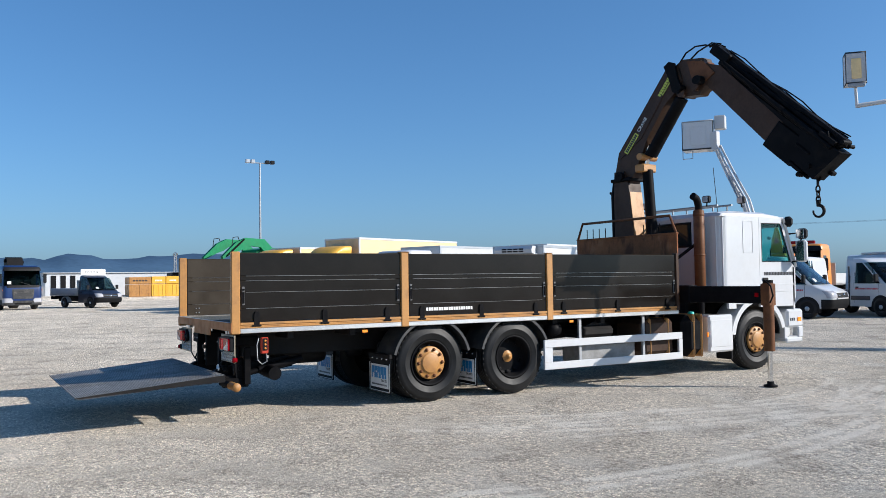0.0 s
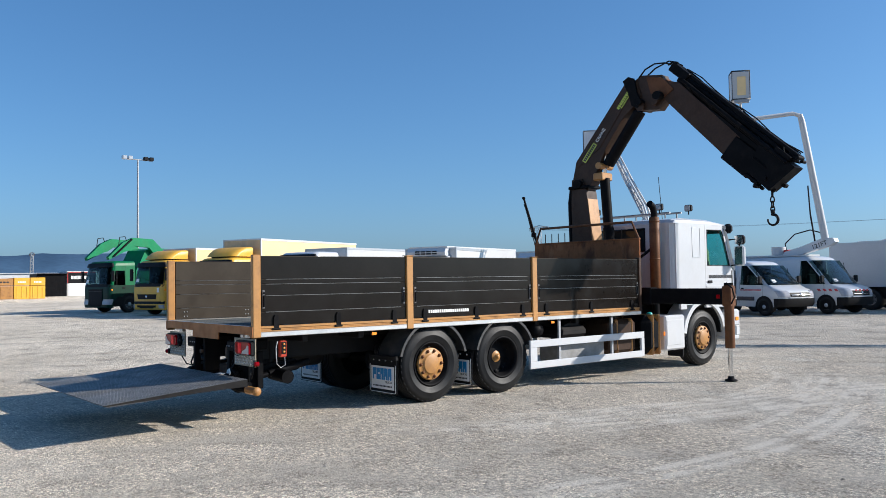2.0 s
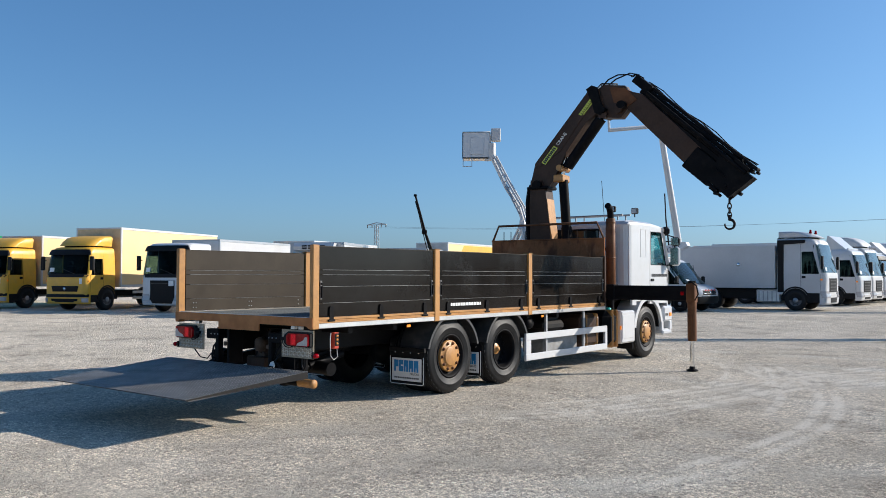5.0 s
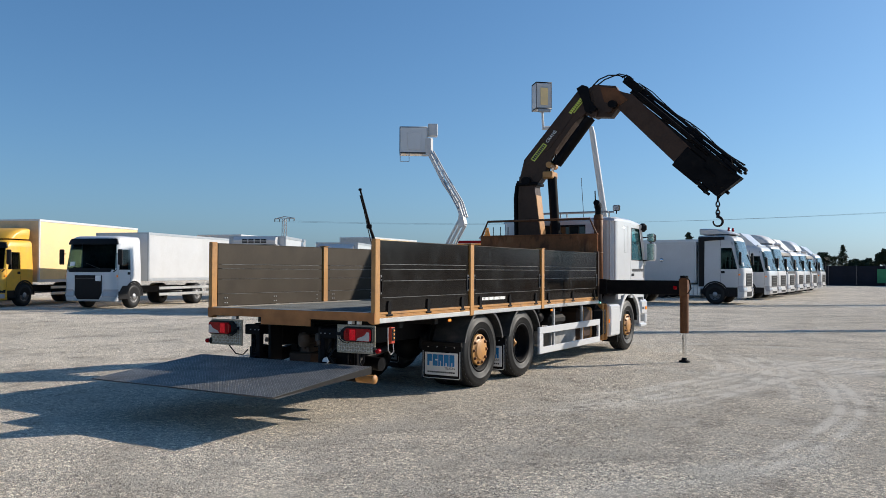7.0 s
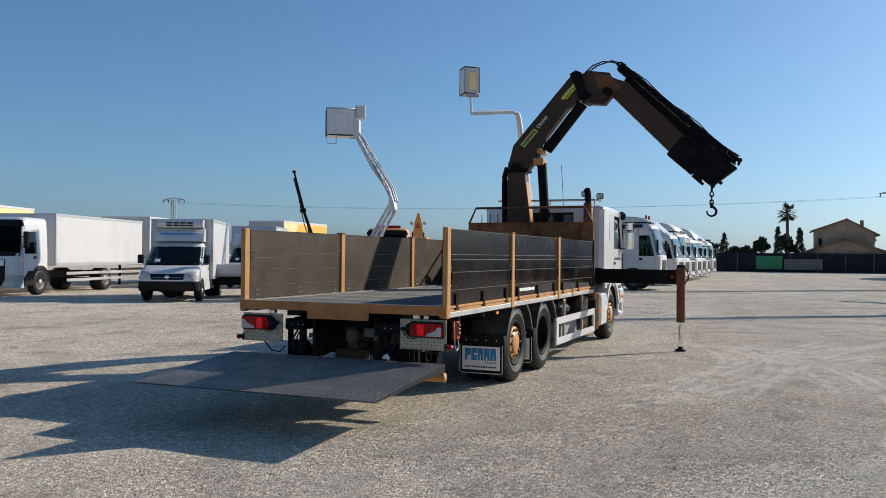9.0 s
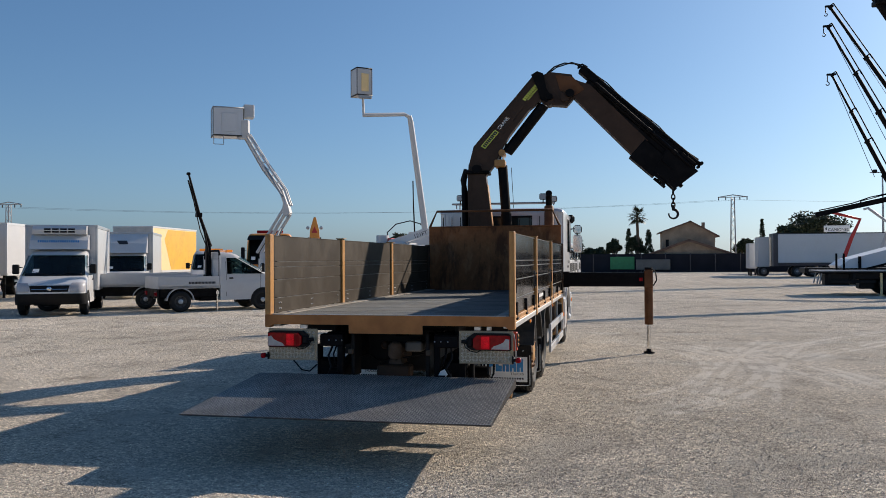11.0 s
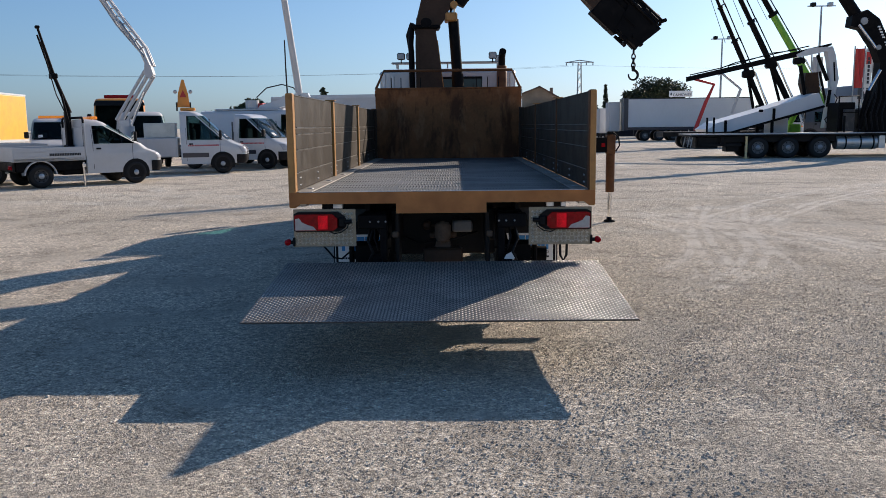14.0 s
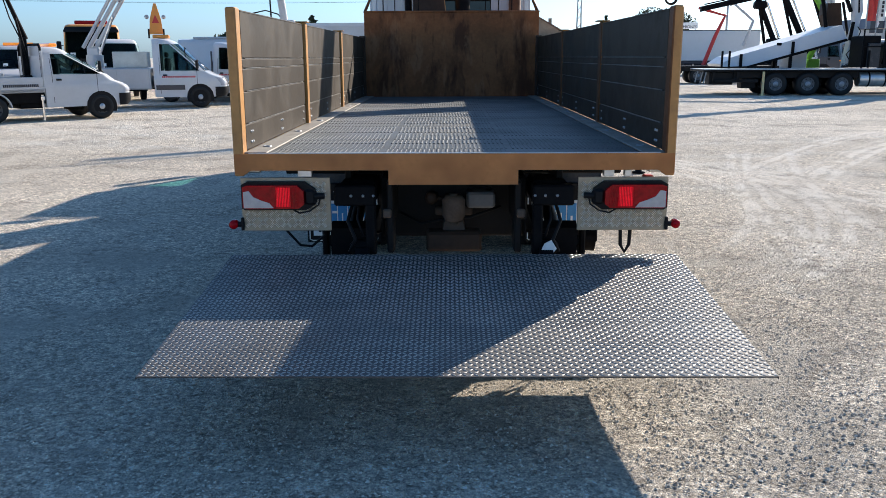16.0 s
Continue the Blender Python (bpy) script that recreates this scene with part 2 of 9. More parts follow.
PALEBOX = material("clean_white_panel", (0.66, 0.67, 0.68), 0.4, vary=0.04, scale=0.6, dirt=(0.54, 0.54, 0.52), dirt_amount=0.3, dirt_scale=1.2)


def run_stains(m, dark, pale):
    """Dark runs and pale scuffs down a steel sheet."""
    n, ln = m.node_tree.nodes, m.node_tree.links
    p = n["Principled BSDF"]
    src = p.inputs["Base Color"].links[0].from_socket
    co, mp = n.new("ShaderNodeTexCoord"), n.new("ShaderNodeMapping")
    mp.inputs["Scale"].default_value = (2.3, 2.3, 0.75)
    ln.new(co.outputs["Object"], mp.inputs["Vector"])
    for seed, scale, lo, hi, amount, tint in ((0.0, 1.5, 0.50, 0.60, 0.85, dark), (7.3, 2.4, 0.55, 0.63, 0.45, pale), (3.1, 4.5, 0.56, 0.66, 0.6, dark)):
        t, q, mx = n.new("ShaderNodeTexNoise"), n.new("ShaderNodeMapRange"), n.new("ShaderNodeMix")
        t.noise_dimensions = "4D"
        t.inputs["W"].default_value = seed
        t.inputs["Scale"].default_value, t.inputs["Detail"].default_value, t.inputs["Roughness"].default_value, t.inputs["Distortion"].default_value = scale, 7, 0.6, 0.35
        ln.new(mp.outputs[0], t.inputs["Vector"])
        for k, v in zip(("From Min", "From Max", "To Min", "To Max"), (lo, hi, 0.0, amount)):
            q.inputs[k].default_value = v
        ln.new(t.outputs["Fac"], q.inputs["Value"])
        mx.data_type = "RGBA"
        ln.new(q.outputs[0], mx.inputs["Factor"])
        ln.new(src, mx.inputs["A"])
        mx.inputs["B"].default_value = (*tint, 1)
        src = mx.outputs["Result"]
    ln.new(src, p.inputs["Base Color"])


run_stains(RUST, (0.075, 0.027, 0.013), (0.38, 0.175, 0.085))


def gravel_material():
    """Pale crushed stone with darker patches, finer grit and lighter wheel tracks; shade between stones is put into the
    colour.
    """
    m = bpy.data.materials.new("gravel_yard")
    m.use_nodes = True
    nt = m.node_tree
    n, ln = nt.nodes, nt.links
    p = n["Principled BSDF"]
    p.inputs["Roughness"].default_value = 0.9
    p.inputs["Specular IOR Level"].default_value = 0.06
    p.inputs["Diffuse Roughness"].default_value = 0.3
    geo = n.new("ShaderNodeNewGeometry")

    def noise_tex(scale, detail=6, rough=0.6):
        t = n.new("ShaderNodeTexNoise")
        t.inputs["Scale"].default_value, t.inputs["Detail"].default_value, t.inputs["Roughness"].default_value = scale, detail, rough
        ln.new(geo.outputs["Position"], t.inputs["Vector"])
        return t.outputs["Fac"]

    def math_node(op, a, b, c=None):
        t = n.new("ShaderNodeMath")
        t.operation = op
        for i, v in enumerate((a, b, c)):
            if v is None:
                continue
            if isinstance(v, (int, float)):
                t.inputs[i].default_value = v
            else:
                ln.new(v, t.inputs[i])
        return t.outputs[0]

    def spread(v, lo, hi, to0=0.0, to1=1.0):
        t = n.new("ShaderNodeMapRange")
        t.interpolation_type = "SMOOTHSTEP"
        for k, x in zip(("From Min", "From Max", "To Min", "To Max"), (lo, hi, to0, to1)):
            t.inputs[k].default_value = x
        ln.new(v, t.inputs["Value"])
        return t.outputs[0]

    def blend(f, a, b):
        t = n.new("ShaderNodeMix")
        t.data_type = "RGBA"
        for k, v in (("Factor", f), ("A", a), ("B", b)):
            if isinstance(v, tuple):
                t.inputs[k].default_value = (*v, 1)
            else:
                ln.new(v, t.inputs[k])
        return t.outputs["Result"]

    sep = n.new("ShaderNodeSeparateXYZ")
    ln.new(geo.outputs["Position"], sep.inputs[0])
    wob = math_node("MULTIPLY_ADD", noise_tex(0.5, 4), 1.1, -0.55)

    def ring(cx, cy, r, w, sway=1.0, tread=False):
        dx, dy = math_node("SUBTRACT", sep.outputs["X"], cx), math_node("SUBTRACT", sep.outputs["Y"], cy)
        rr = math_node("SQRT", math_node("ADD", math_node("MULTIPLY", dx, dx), math_node("MULTIPLY", dy, dy)), 0)
        off = math_node("ABSOLUTE", math_node("ADD", math_node("SUBTRACT", rr, r), math_node("MULTIPLY", wob, sway)), 0)
        band = spread(off, w * 0.3, w, 1.0, 0.0)
        if tread:
            lines = spread(math_node("SINE", math_node("MULTIPLY_ADD", rr, 27.0, math_node("MULTIPLY", wob, 5.0)), 0), -0.7, 0.5, 0.25, 1.0)
            band = math_node("MULTIPLY", band, lines)
        return band

    tracks = None
    for c in ((-22.0, -30.0, 44.0, 0.6), (-22.0, -30.0, 46.2, 0.6), (14.5, -6.0, 9.0, 0.3), (14.5, -6.0, 10.9, 0.3), (2.0, 24.0, 13.0, 0.4), (2.0, 24.0, 15.0, 0.4)):
        r = ring(*c)
        tracks = r if tracks is None else math_node("MAXIMUM", tracks, r)
    breakup = spread(noise_tex(1.3, 8, 0.75), 0.40, 0.64)
    tracks = math_node("MULTIPLY", tracks, breakup)
    vor = n.new("ShaderNodeTexVoronoi")
    vor.inputs["Scale"].default_value = 105
    ln.new(geo.outputs["Position"], vor.inputs["Vector"])
    vor2 = n.new("ShaderNodeTexVoronoi")
    vor2.inputs["Scale"].default_value = 190
    ln.new(geo.outputs["Position"], vor2.inputs["Vector"])
    base = blend(spread(noise_tex(0.16, 7, 0.65), 0.36, 0.64), (0.602, 0.531, 0.427), (0.765, 0.683, 0.565))
    base = blend(math_node("MULTIPLY", spread(noise_tex(0.8, 10, 0.78), 0.47, 0.62), 0.75), base, (0.344, 0.297, 0.239))
    base = blend(math_node("MULTIPLY", spread(noise_tex(1.7, 10, 0.78), 0.51, 0.64), 0.6), base, (0.583, 0.536, 0.469))
    base = blend(math_node("MULTIPLY", tracks, 0.8), base, (0.69, 0.65, 0.57))
    sepc = n.new("ShaderNodeSeparateColor")
    ln.new(vor.outputs["Color"], sepc.inputs[0])
    vor3 = n.new("ShaderNodeTexVoronoi")
    vor3.inputs["Scale"].default_value, vor3.inputs["Randomness"].default_value = 48, 1.0
    ln.new(geo.outputs["Position"], vor3.inputs["Vector"])
    sepd = n.new("ShaderNodeSeparateColor")
    ln.new(vor3.outputs["Color"], sepd.inputs[0])
    # colour drops towards cell edges, painting shade between the stones
    stone = math_node("MULTIPLY", spread(sepd.outputs[0], 0.0, 1.0, 0.90, 1.18), spread(vor3.outputs["Distance"], 0.4, 0.8, 1.0, 0.74))
    speck = math_node("MULTIPLY", spread(sepc.outputs[0], 0.0, 1.0, 0.86, 1.18), stone)
    grit = n.new("ShaderNodeMix")
    grit.data_type, grit.blend_type = "RGBA", "MULTIPLY"
    grit.inputs["Factor"].default_value = 1.0
    ln.new(base, grit.inputs["A"])
    fine = spread(noise_tex(50, 3, 0.85), 0.34, 0.66, 0.66, 1.36)
    clump = spread(noise_tex(17, 6, 0.8), 0.38, 0.62, 0.66, 1.36)
    ln.new(math_node("MULTIPLY", math_node("MULTIPLY", speck, fine), clump), grit.inputs["B"])
    # dark flecks: the shadow of small pits put into the colour
    dark = math_node("MAXIMUM", spread(noise_tex(46, 4, 0.65), 0.58, 0.66, 0.0, 0.56), spread(noise_tex(8, 8, 0.82), 0.55, 0.64, 0.0, 0.52))
    col = blend(dark, grit.outputs["Result"], (0.19, 0.16, 0.12))
    dust = math_node("MULTIPLY", spread(noise_tex(0.85, 7, 0.68), 0.48, 0.62), 0.55)
    col = blend(dust, col, (0.630, 0.570, 0.474))
    arcs = None
    for cx, cy, r, w, lo, hi in ((-1.9, 5.8, 6.2, 0.5, 0.5, 9.8), (-1.9, 5.8, 5.45, 0.22, 2.0, 9.4), (-4.1, 2.7, 9.75, 0.42, -1.0, 8.2), (-4.1, 2.7, 9.1, 0.2, 3.0, 8.6),
                                 (30.9, -8.6, 30.0, 0.5, 5.6, 22.0), (30.9, -8.6, 31.0, 0.35, 7.0, 20.0), (42.6, -3.9, 40.0, 0.4, 1.2, 10.5), (42.6, -3.9, 39.2, 0.25, 2.0, 10.5)):
        q = ring(cx, cy, r, w, 0.3, True)
        q = math_node("MULTIPLY", q, math_node("MULTIPLY", spread(sep.outputs["Y"], lo, lo + 1.0), spread(sep.outputs["Y"], hi - 1.2, hi, 1.0, 0.0)))
        q = math_node("MULTIPLY", q, spread(sep.outputs["X"], 1.7, 2.8))
        arcs = q if arcs is None else math_node("MAXIMUM", arcs, q)
    col = blend(math_node("MULTIPLY", math_node("MULTIPLY", arcs, spread(noise_tex(2.1, 8, 0.75), 0.38, 0.56)), 0.72), col, (0.88, 0.82, 0.72))
    ln.new(col, p.inputs["Base Color"])
    h = math_node("ADD", math_node("MULTIPLY", vor.outputs["Distance"], -0.7), math_node("MULTIPLY", vor2.outputs["Distance"], -0.5))
    h = math_node("ADD", h, math_node("MULTIPLY", noise_tex(13, 8, 0.85), 4.0))
    h = math_node("ADD", h, math_node("MULTIPLY", vor3.outputs["Distance"], -1.1))
    b = n.new("ShaderNodeBump")
    b.inputs["Strength"].default_value, b.inputs["Distance"].default_value = 1.0, 0.0085
    ln.new(h, b.inputs["Height"])
    ln.new(b.outputs[0], p.inputs["Normal"])
    return m


GRAVEL = gravel_material()
PEBBLE = bpy.data.materials.new("loose_stones")
PEBBLE.use_nodes = True
_n, _l = PEBBLE.node_tree.nodes, PEBBLE.node_tree.links
_g, _r = _n.new("ShaderNodeNewGeometry"), _n.new("ShaderNodeValToRGB")
_r.color_ramp.elements[0].color, _r.color_ramp.elements[1].color = (0.34, 0.295, 0.235, 1), (0.71, 0.645, 0.545, 1)
_l.new(_g.outputs["Random Per Island"], _r.inputs["Fac"])
_l.new(_r.outputs["Color"], _n["Principled BSDF"].inputs["Base Color"])
_n["Principled BSDF"].inputs["Roughness"].default_value, _n["Principled BSDF"].inputs["Diffuse Roughness"].default_value = 0.9, 0.4
_n["Principled BSDF"].inputs["Specular IOR Level"].default_value = 0.1


# ---- mesh helpers ----
class Shape:
    """Collects solids into one mesh."""

    def __init__(self):
        self.v, self.f, self.smooth, self.round, self.auto = [], [], [], 0.0, False

    def add(self, verts, faces, smooth=False):
        o = len(self.v)
        self.v += [tuple(p) for p in verts]
        self.f += [tuple(i + o for i in q) for q in faces]
        self.smooth += [smooth] * len(faces)
        return self

    def box(self, x0, x1, y0, y1, z0, z1, b=0.01, m=None):
        """A box with chamfered edges; m turns or moves it."""
        x0, x1, y0, y1, z0, z1 = min(x0, x1), max(x0, x1), min(y0, y1), max(y0, y1), min(z0, z1), max(z0, z1)
        b = min(b, 0.45 * min(x1 - x0, y1 - y0, z1 - z0))
        vs, ix = [], {}
        for i, X in enumerate((x0, x1)):
            for j, Y in enumerate((y0, y1)):
                for k, Z in enumerate((z0, z1)):
                    bx, by, bz = b * (1 - 2 * i), b * (1 - 2 * j), b * (1 - 2 * k)
                    for a, p in enumerate(((X, Y + by, Z + bz), (X + bx, Y, Z + bz), (X + bx, Y + by, Z))):
                        ix[i, j, k, a] = len(vs)
                        vs.append(p)
        fs = []
        for s in (0, 1):
            q = [ix[s, 0, 0, 0], ix[s, 1, 0, 0], ix[s, 1, 1, 0], ix[s, 0, 1, 0]]
            fs.append(q if s else q[::-1])
            q = [ix[0, s, 0, 1], ix[0, s, 1, 1], ix[1, s, 1, 1], ix[1, s, 0, 1]]
            fs.append(q if s else q[::-1])
            q = [ix[0, 0, s, 2], ix[1, 0, s, 2], ix[1, 1, s, 2], ix[0, 1, s, 2]]
            fs.append(q if s else q[::-1])
        for s in (0, 1):
            for t in (0, 1):
                fs.append([ix[0, s, t, 1], ix[1, s, t, 1], ix[1, s, t, 2], ix[0, s, t, 2]])
                fs.append([ix[s, 0, t, 0], ix[s, 1, t, 0], ix[s, 1, t, 2], ix[s, 0, t, 2]])
                fs.append([ix[s, t, 0, 0], ix[s, t, 1, 0], ix[s, t, 1, 1], ix[s, t, 0, 1]])
        for i in (0, 1):
            for j in (0, 1):
                for k in (0, 1):
                    fs.append([ix[i, j, k, a] for a in (0, 1, 2)])
        if m is not None:
            vs = [tuple(m @ Vector(p)) for p in vs]
        return self.add(vs, fs)

    def prism(self, profile, x0, x1, axis="x", shrink=None):
        """Extrudes a closed outline along an axis: outline (y, z) for x, (x, z) for y, (x, y) for z. shrink: half-width by height for axis x."""
        n = len(profile)
        vs = []
        for e, x in enumerate((x0, x1)):
            for a, c in profile:
                if axis == "x":
                    w = x if shrink is None else (shrink(c) * (1 if e else -1))
                    vs.append((w, a, c))
                elif axis == "y":
                    vs.append((a, x, c))
                else:
                    vs.append((a, c, x))
        fs = [tuple(range(n)), tuple(range(2 * n - 1, n - 1, -1))]
        fs += [(i, (i + 1) % n, n + (i + 1) % n, n + i) for i in range(n)]
        return self.add(vs, fs)

    def tube(self, pts, r, seg=8, closed=False, caps=True, r1=None):
        """A round bar along points."""
        pts = [Vector(p) for p in pts]
        n = len(pts)
        vs, fs = [], []
        up = None
        for i, p in enumerate(pts):
            a, b = pts[i - 1 if (i or closed) else 0], pts[(i + 1) % n if (i < n - 1 or closed) else i]
            d = (b - a).normalized()
            if up is None:
                up = Vector((0, 0, 1)) if abs(d.z) < 0.9 else Vector((1, 0, 0))
            s = d.cross(up).normalized()
            up = s.cross(d).normalized()
            rad = r if r1 is None else r + (r1 - r) * i / max(1, n - 1)
            for k in range(seg):
                w = 2 * math.pi * k / seg
                vs.append(p + (s * math.cos(w) + up * math.sin(w)) * rad)
        for i in range(n if closed else n - 1):
            j = (i + 1) % n
            for k in range(seg):
                l = (k + 1) % seg
                fs.append((i * seg + k, i * seg + l, j * seg + l, j * seg + k))
        self.add(vs, fs, True)
        if caps and not closed:
            self.add(vs[:seg], [tuple(range(seg))[::-1]])
            self.add(vs[-seg:], [tuple(range(seg))])
        return self

    def lathe(self, profile, centre, axis="x", seg=32, closed=False):
        """Turns an outline (radius, along) about an axis through centre."""
        c = Vector(centre)
        ax = {"x": (Vector((1, 0, 0)), Vector((0, 1, 0)), Vector((0, 0, 1))), "y": (Vector((0, 1, 0)), Vector((0, 0, 1)), Vector((1, 0, 0))),
              "z": (Vector((0, 0, 1)), Vector((1, 0, 0)), Vector((0, 1, 0)))}[axis]
        n = len(profile)
        vs = [c + ax[0] * h + (ax[1] * math.cos(2 * math.pi * k / seg) + ax[2] * math.sin(2 * math.pi * k / seg)) * r for k in range(seg) for r, h in profile]
        fs = []
        for k in range(seg):
            l = (k + 1) % seg
            for i in range(n if closed else n - 1):
                j = (i + 1) % n
                fs.append((k * n + i, l * n + i, l * n + j, k * n + j))
        return self.add(vs, fs, True)

    def quad(self, *pts):
        return self.add(pts, [tuple(range(len(pts)))])

    def slab(self, pts, d):
        """A flat outline given as points, made d thick along its normal."""
        pts = [Vector(p) for p in pts]
        nrm = (pts[1] - pts[0]).cross(pts[2] - pts[0]).normalized() * d
        n = len(pts)
        return self.add(pts + [p + nrm for p in pts], [tuple(range(n))[::-1], tuple(range(n, 2 * n))] + [(i, (i + 1) % n, n + (i + 1) % n, n + i) for i in range(n)])

    def arc_sheet(self, cy, cz, r, t, x0, x1, a0, a1, seg=18):
        """A curved sheet such as a mudguard: angles in degrees from +y."""
        pr = []
        for i in range(seg + 1):
            w = radians(a0 + (a1 - a0) * i / seg)
            pr.append((cy + (r + t) * math.cos(w), cz + (r + t) * math.sin(w)))
        for i in range(seg, -1, -1):
            w = radians(a0 + (a1 - a0) * i / seg)
            pr.append((cy + r * math.cos(w), cz + r * math.sin(w)))
        n = len(pr)
        vs = [(x, a, c) for x in (x0, x1) for a, c in pr]
        h = seg + 1
        fs = [(i, (i + 1) % n, n + (i + 1) % n, n + i) for i in range(n)]
        for e in (0, n):
            fs += [(e + i, e + i + 1, e + n - 2 - i, e + n - 1 - i) for i in range(h - 1)]
        return self.add(vs, fs)

    def rounded(self, r):
        """Rounds all edges when the mesh is made."""
        self.round = r
        return self

    def mesh(self, name, mat):
        me = bpy.data.meshes.new(name)
        me.from_pydata([tuple(p) for p in self.v], [], self.f)
        bm = bmesh.new()
        bm.from_mesh(me)
        bmesh.ops.recalc_face_normals(bm, faces=bm.faces)
        if self.round:
            es = [e for e in bm.edges if e.is_manifold and e.calc_face_angle(0) > 0.12]
            bmesh.ops.bevel(bm, geom=es, offset=self.round, segments=2, profile=0.6, affect="EDGES", clamp_overlap=True)
        if self.auto:
            for e in bm.edges:
                e.smooth = e.calc_face_angle(0) < 0.6
        bm.to_mesh(me)
        bm.free()
        if not self.round:
            me.polygons.foreach_set("use_smooth", self.smooth)
        me.materials.append(mat)
        return me


def part(name, shape, mat, parent=None, label="", kind=""):
    """Links a shape as one mesh object under a thing or a part."""
    ob = new(name, shape.mesh(name, mat) if isinstance(shape, Shape) else shape)
    if parent is not None:
        ob.parent = parent
    return tagged(ob, label, kind=kind)


def thing(name, label, category, m=None, group="", kind=""):
    ob = new(name)
    if m is not None:
        ob.matrix_world = m
    return tagged(ob, label, category, group, kind)


def structure(name, shape, mat, label, category):
    ob = new(name, shape.mesh(name, mat))
    return tagged(ob, label, category, kind="structure")


def lettering(name, text, size, m, mat, parent, depth=0.003):
    """Words in the built-in font, as a mesh; m: the text's pose (reads along x, up along y)."""
    cu = bpy.data.curves.new(name, "FONT")
    cu.body, cu.size, cu.extrude, cu.align_x, cu.align_y = text, size, depth, "CENTER", "CENTER"
    tmp = bpy.data.objects.new(name, cu)
    me = bpy.data.meshes.new_from_object(tmp)
    bpy.data.objects.remove(tmp)
    me.transform(m)
    me.materials.clear()
    me.materials.append(mat)
    return part(name, me, mat, parent)


def print_bars(s, x0, x1, z0, z1, n, place):
    """A line of unreadable print: n short bars; place maps (along, up) to a point."""
    w = (x1 - x0) / n
    for i in range(n):
        a, b = x0 + i * w + 0.12 * w, x0 + (i + 1) * w - 0.12 * w
        s.quad(place(a, z0), place(b, z0), place(b, z1), place(a, z1))
    return s


# ---- ground ----
def ground_sheet():
    """One sheet from the yard to the horizon, gently uneven, finest round the lorry."""
    def axis(lo, hi):
        a = list(np.arange(lo, hi, 0.25))
        left, right, step = [], [], 0.3
        x = lo
        while x > -4000:
            step *= 1.25
            x -= step
            left.append(x)
        x, step = hi, 0.3
        while x < 4000:
            step *= 1.25
            x += step
            right.append(x)
        return np.array(left[::-1] + a + right)

    xs, ys = axis(-8, 12), axis(-10, 14)
    nx, ny = len(xs), len(ys)
    verts = []
    for y in ys:
        for x in xs:
            far = max(abs(x), abs(y))
            h = 0.0
            if far < 60:
                h = 0.010 * noise.noise((x * 0.5, y * 0.5, 0)) + 0.006 * noise.noise((x * 1.9, y * 1.9, 3.0))
            verts.append((x, y, h - 0.006))
    faces = [(j * nx + i, j * nx + i + 1, (j + 1) * nx + i + 1, (j + 1) * nx + i) for j in range(ny - 1) for i in range(nx - 1)]
    s = Shape()
    s.add(verts, faces, True)
    return structure("ground", s, GRAVEL, "pale dusty gravel yard with wheel tracks", "ground")


ground_sheet()


def loose_stones():
    """Loose stones and grit on the yard round the lorry's tail and side."""
    rng = np.random.default_rng(5)
    base_v = np.array([(1, 0, 0), (-1, 0, 0), (0, 1, 0), (0, -1, 0), (0, 0, 1), (0, 0, -0.4)], float)
    base_f = np.array([(0, 2, 4), (2, 1, 4), (1, 3, 4), (3, 0, 4), (2, 0, 5), (1, 2, 5), (3, 1, 5), (0, 3, 5)])
    n = 140000
    near = int(n * 0.6)
    x = np.concatenate([rng.normal(0.8, 2.9, near), rng.normal(3.0, 5.0, n - near)])
    y = np.concatenate([rng.normal(-2.2, 2.0, near), rng.normal(0.5, 4.2, n - near)])
    size = 0.0028 + 0.0085 * rng.random(n) ** 2.8
    big = rng.random(n) < 0.006
    size[big] *= 1.9
    ang = rng.uniform(0, 2 * np.pi, n)
    jit = rng.uniform(0.6, 1.35, (n, 6, 3))
    v = base_v[None] * jit * size[:, None, None]
    c, s_ = np.cos(ang)[:, None], np.sin(ang)[:, None]
    vx, vy = v[:, :, 0] * c - v[:, :, 1] * s_, v[:, :, 0] * s_ + v[:, :, 1] * c
    v[:, :, 0], v[:, :, 1] = vx + x[:, None], vy + y[:, None]
    v[:, :, 2] = v[:, :, 2] * 0.55 - 0.003
    f = base_f[None] + (np.arange(n) * 6)[:, None, None]
    me = bpy.data.meshes.new("gravel")
    me.from_pydata(v.reshape(-1, 3).tolist(), [], f.reshape(-1, 3).tolist())
    me.materials.append(PEBBLE)
    tagged(new("gravel", me), "loose pale and dark gravel stones lying on the yard", "gravel", kind="stuff")


loose_stones()


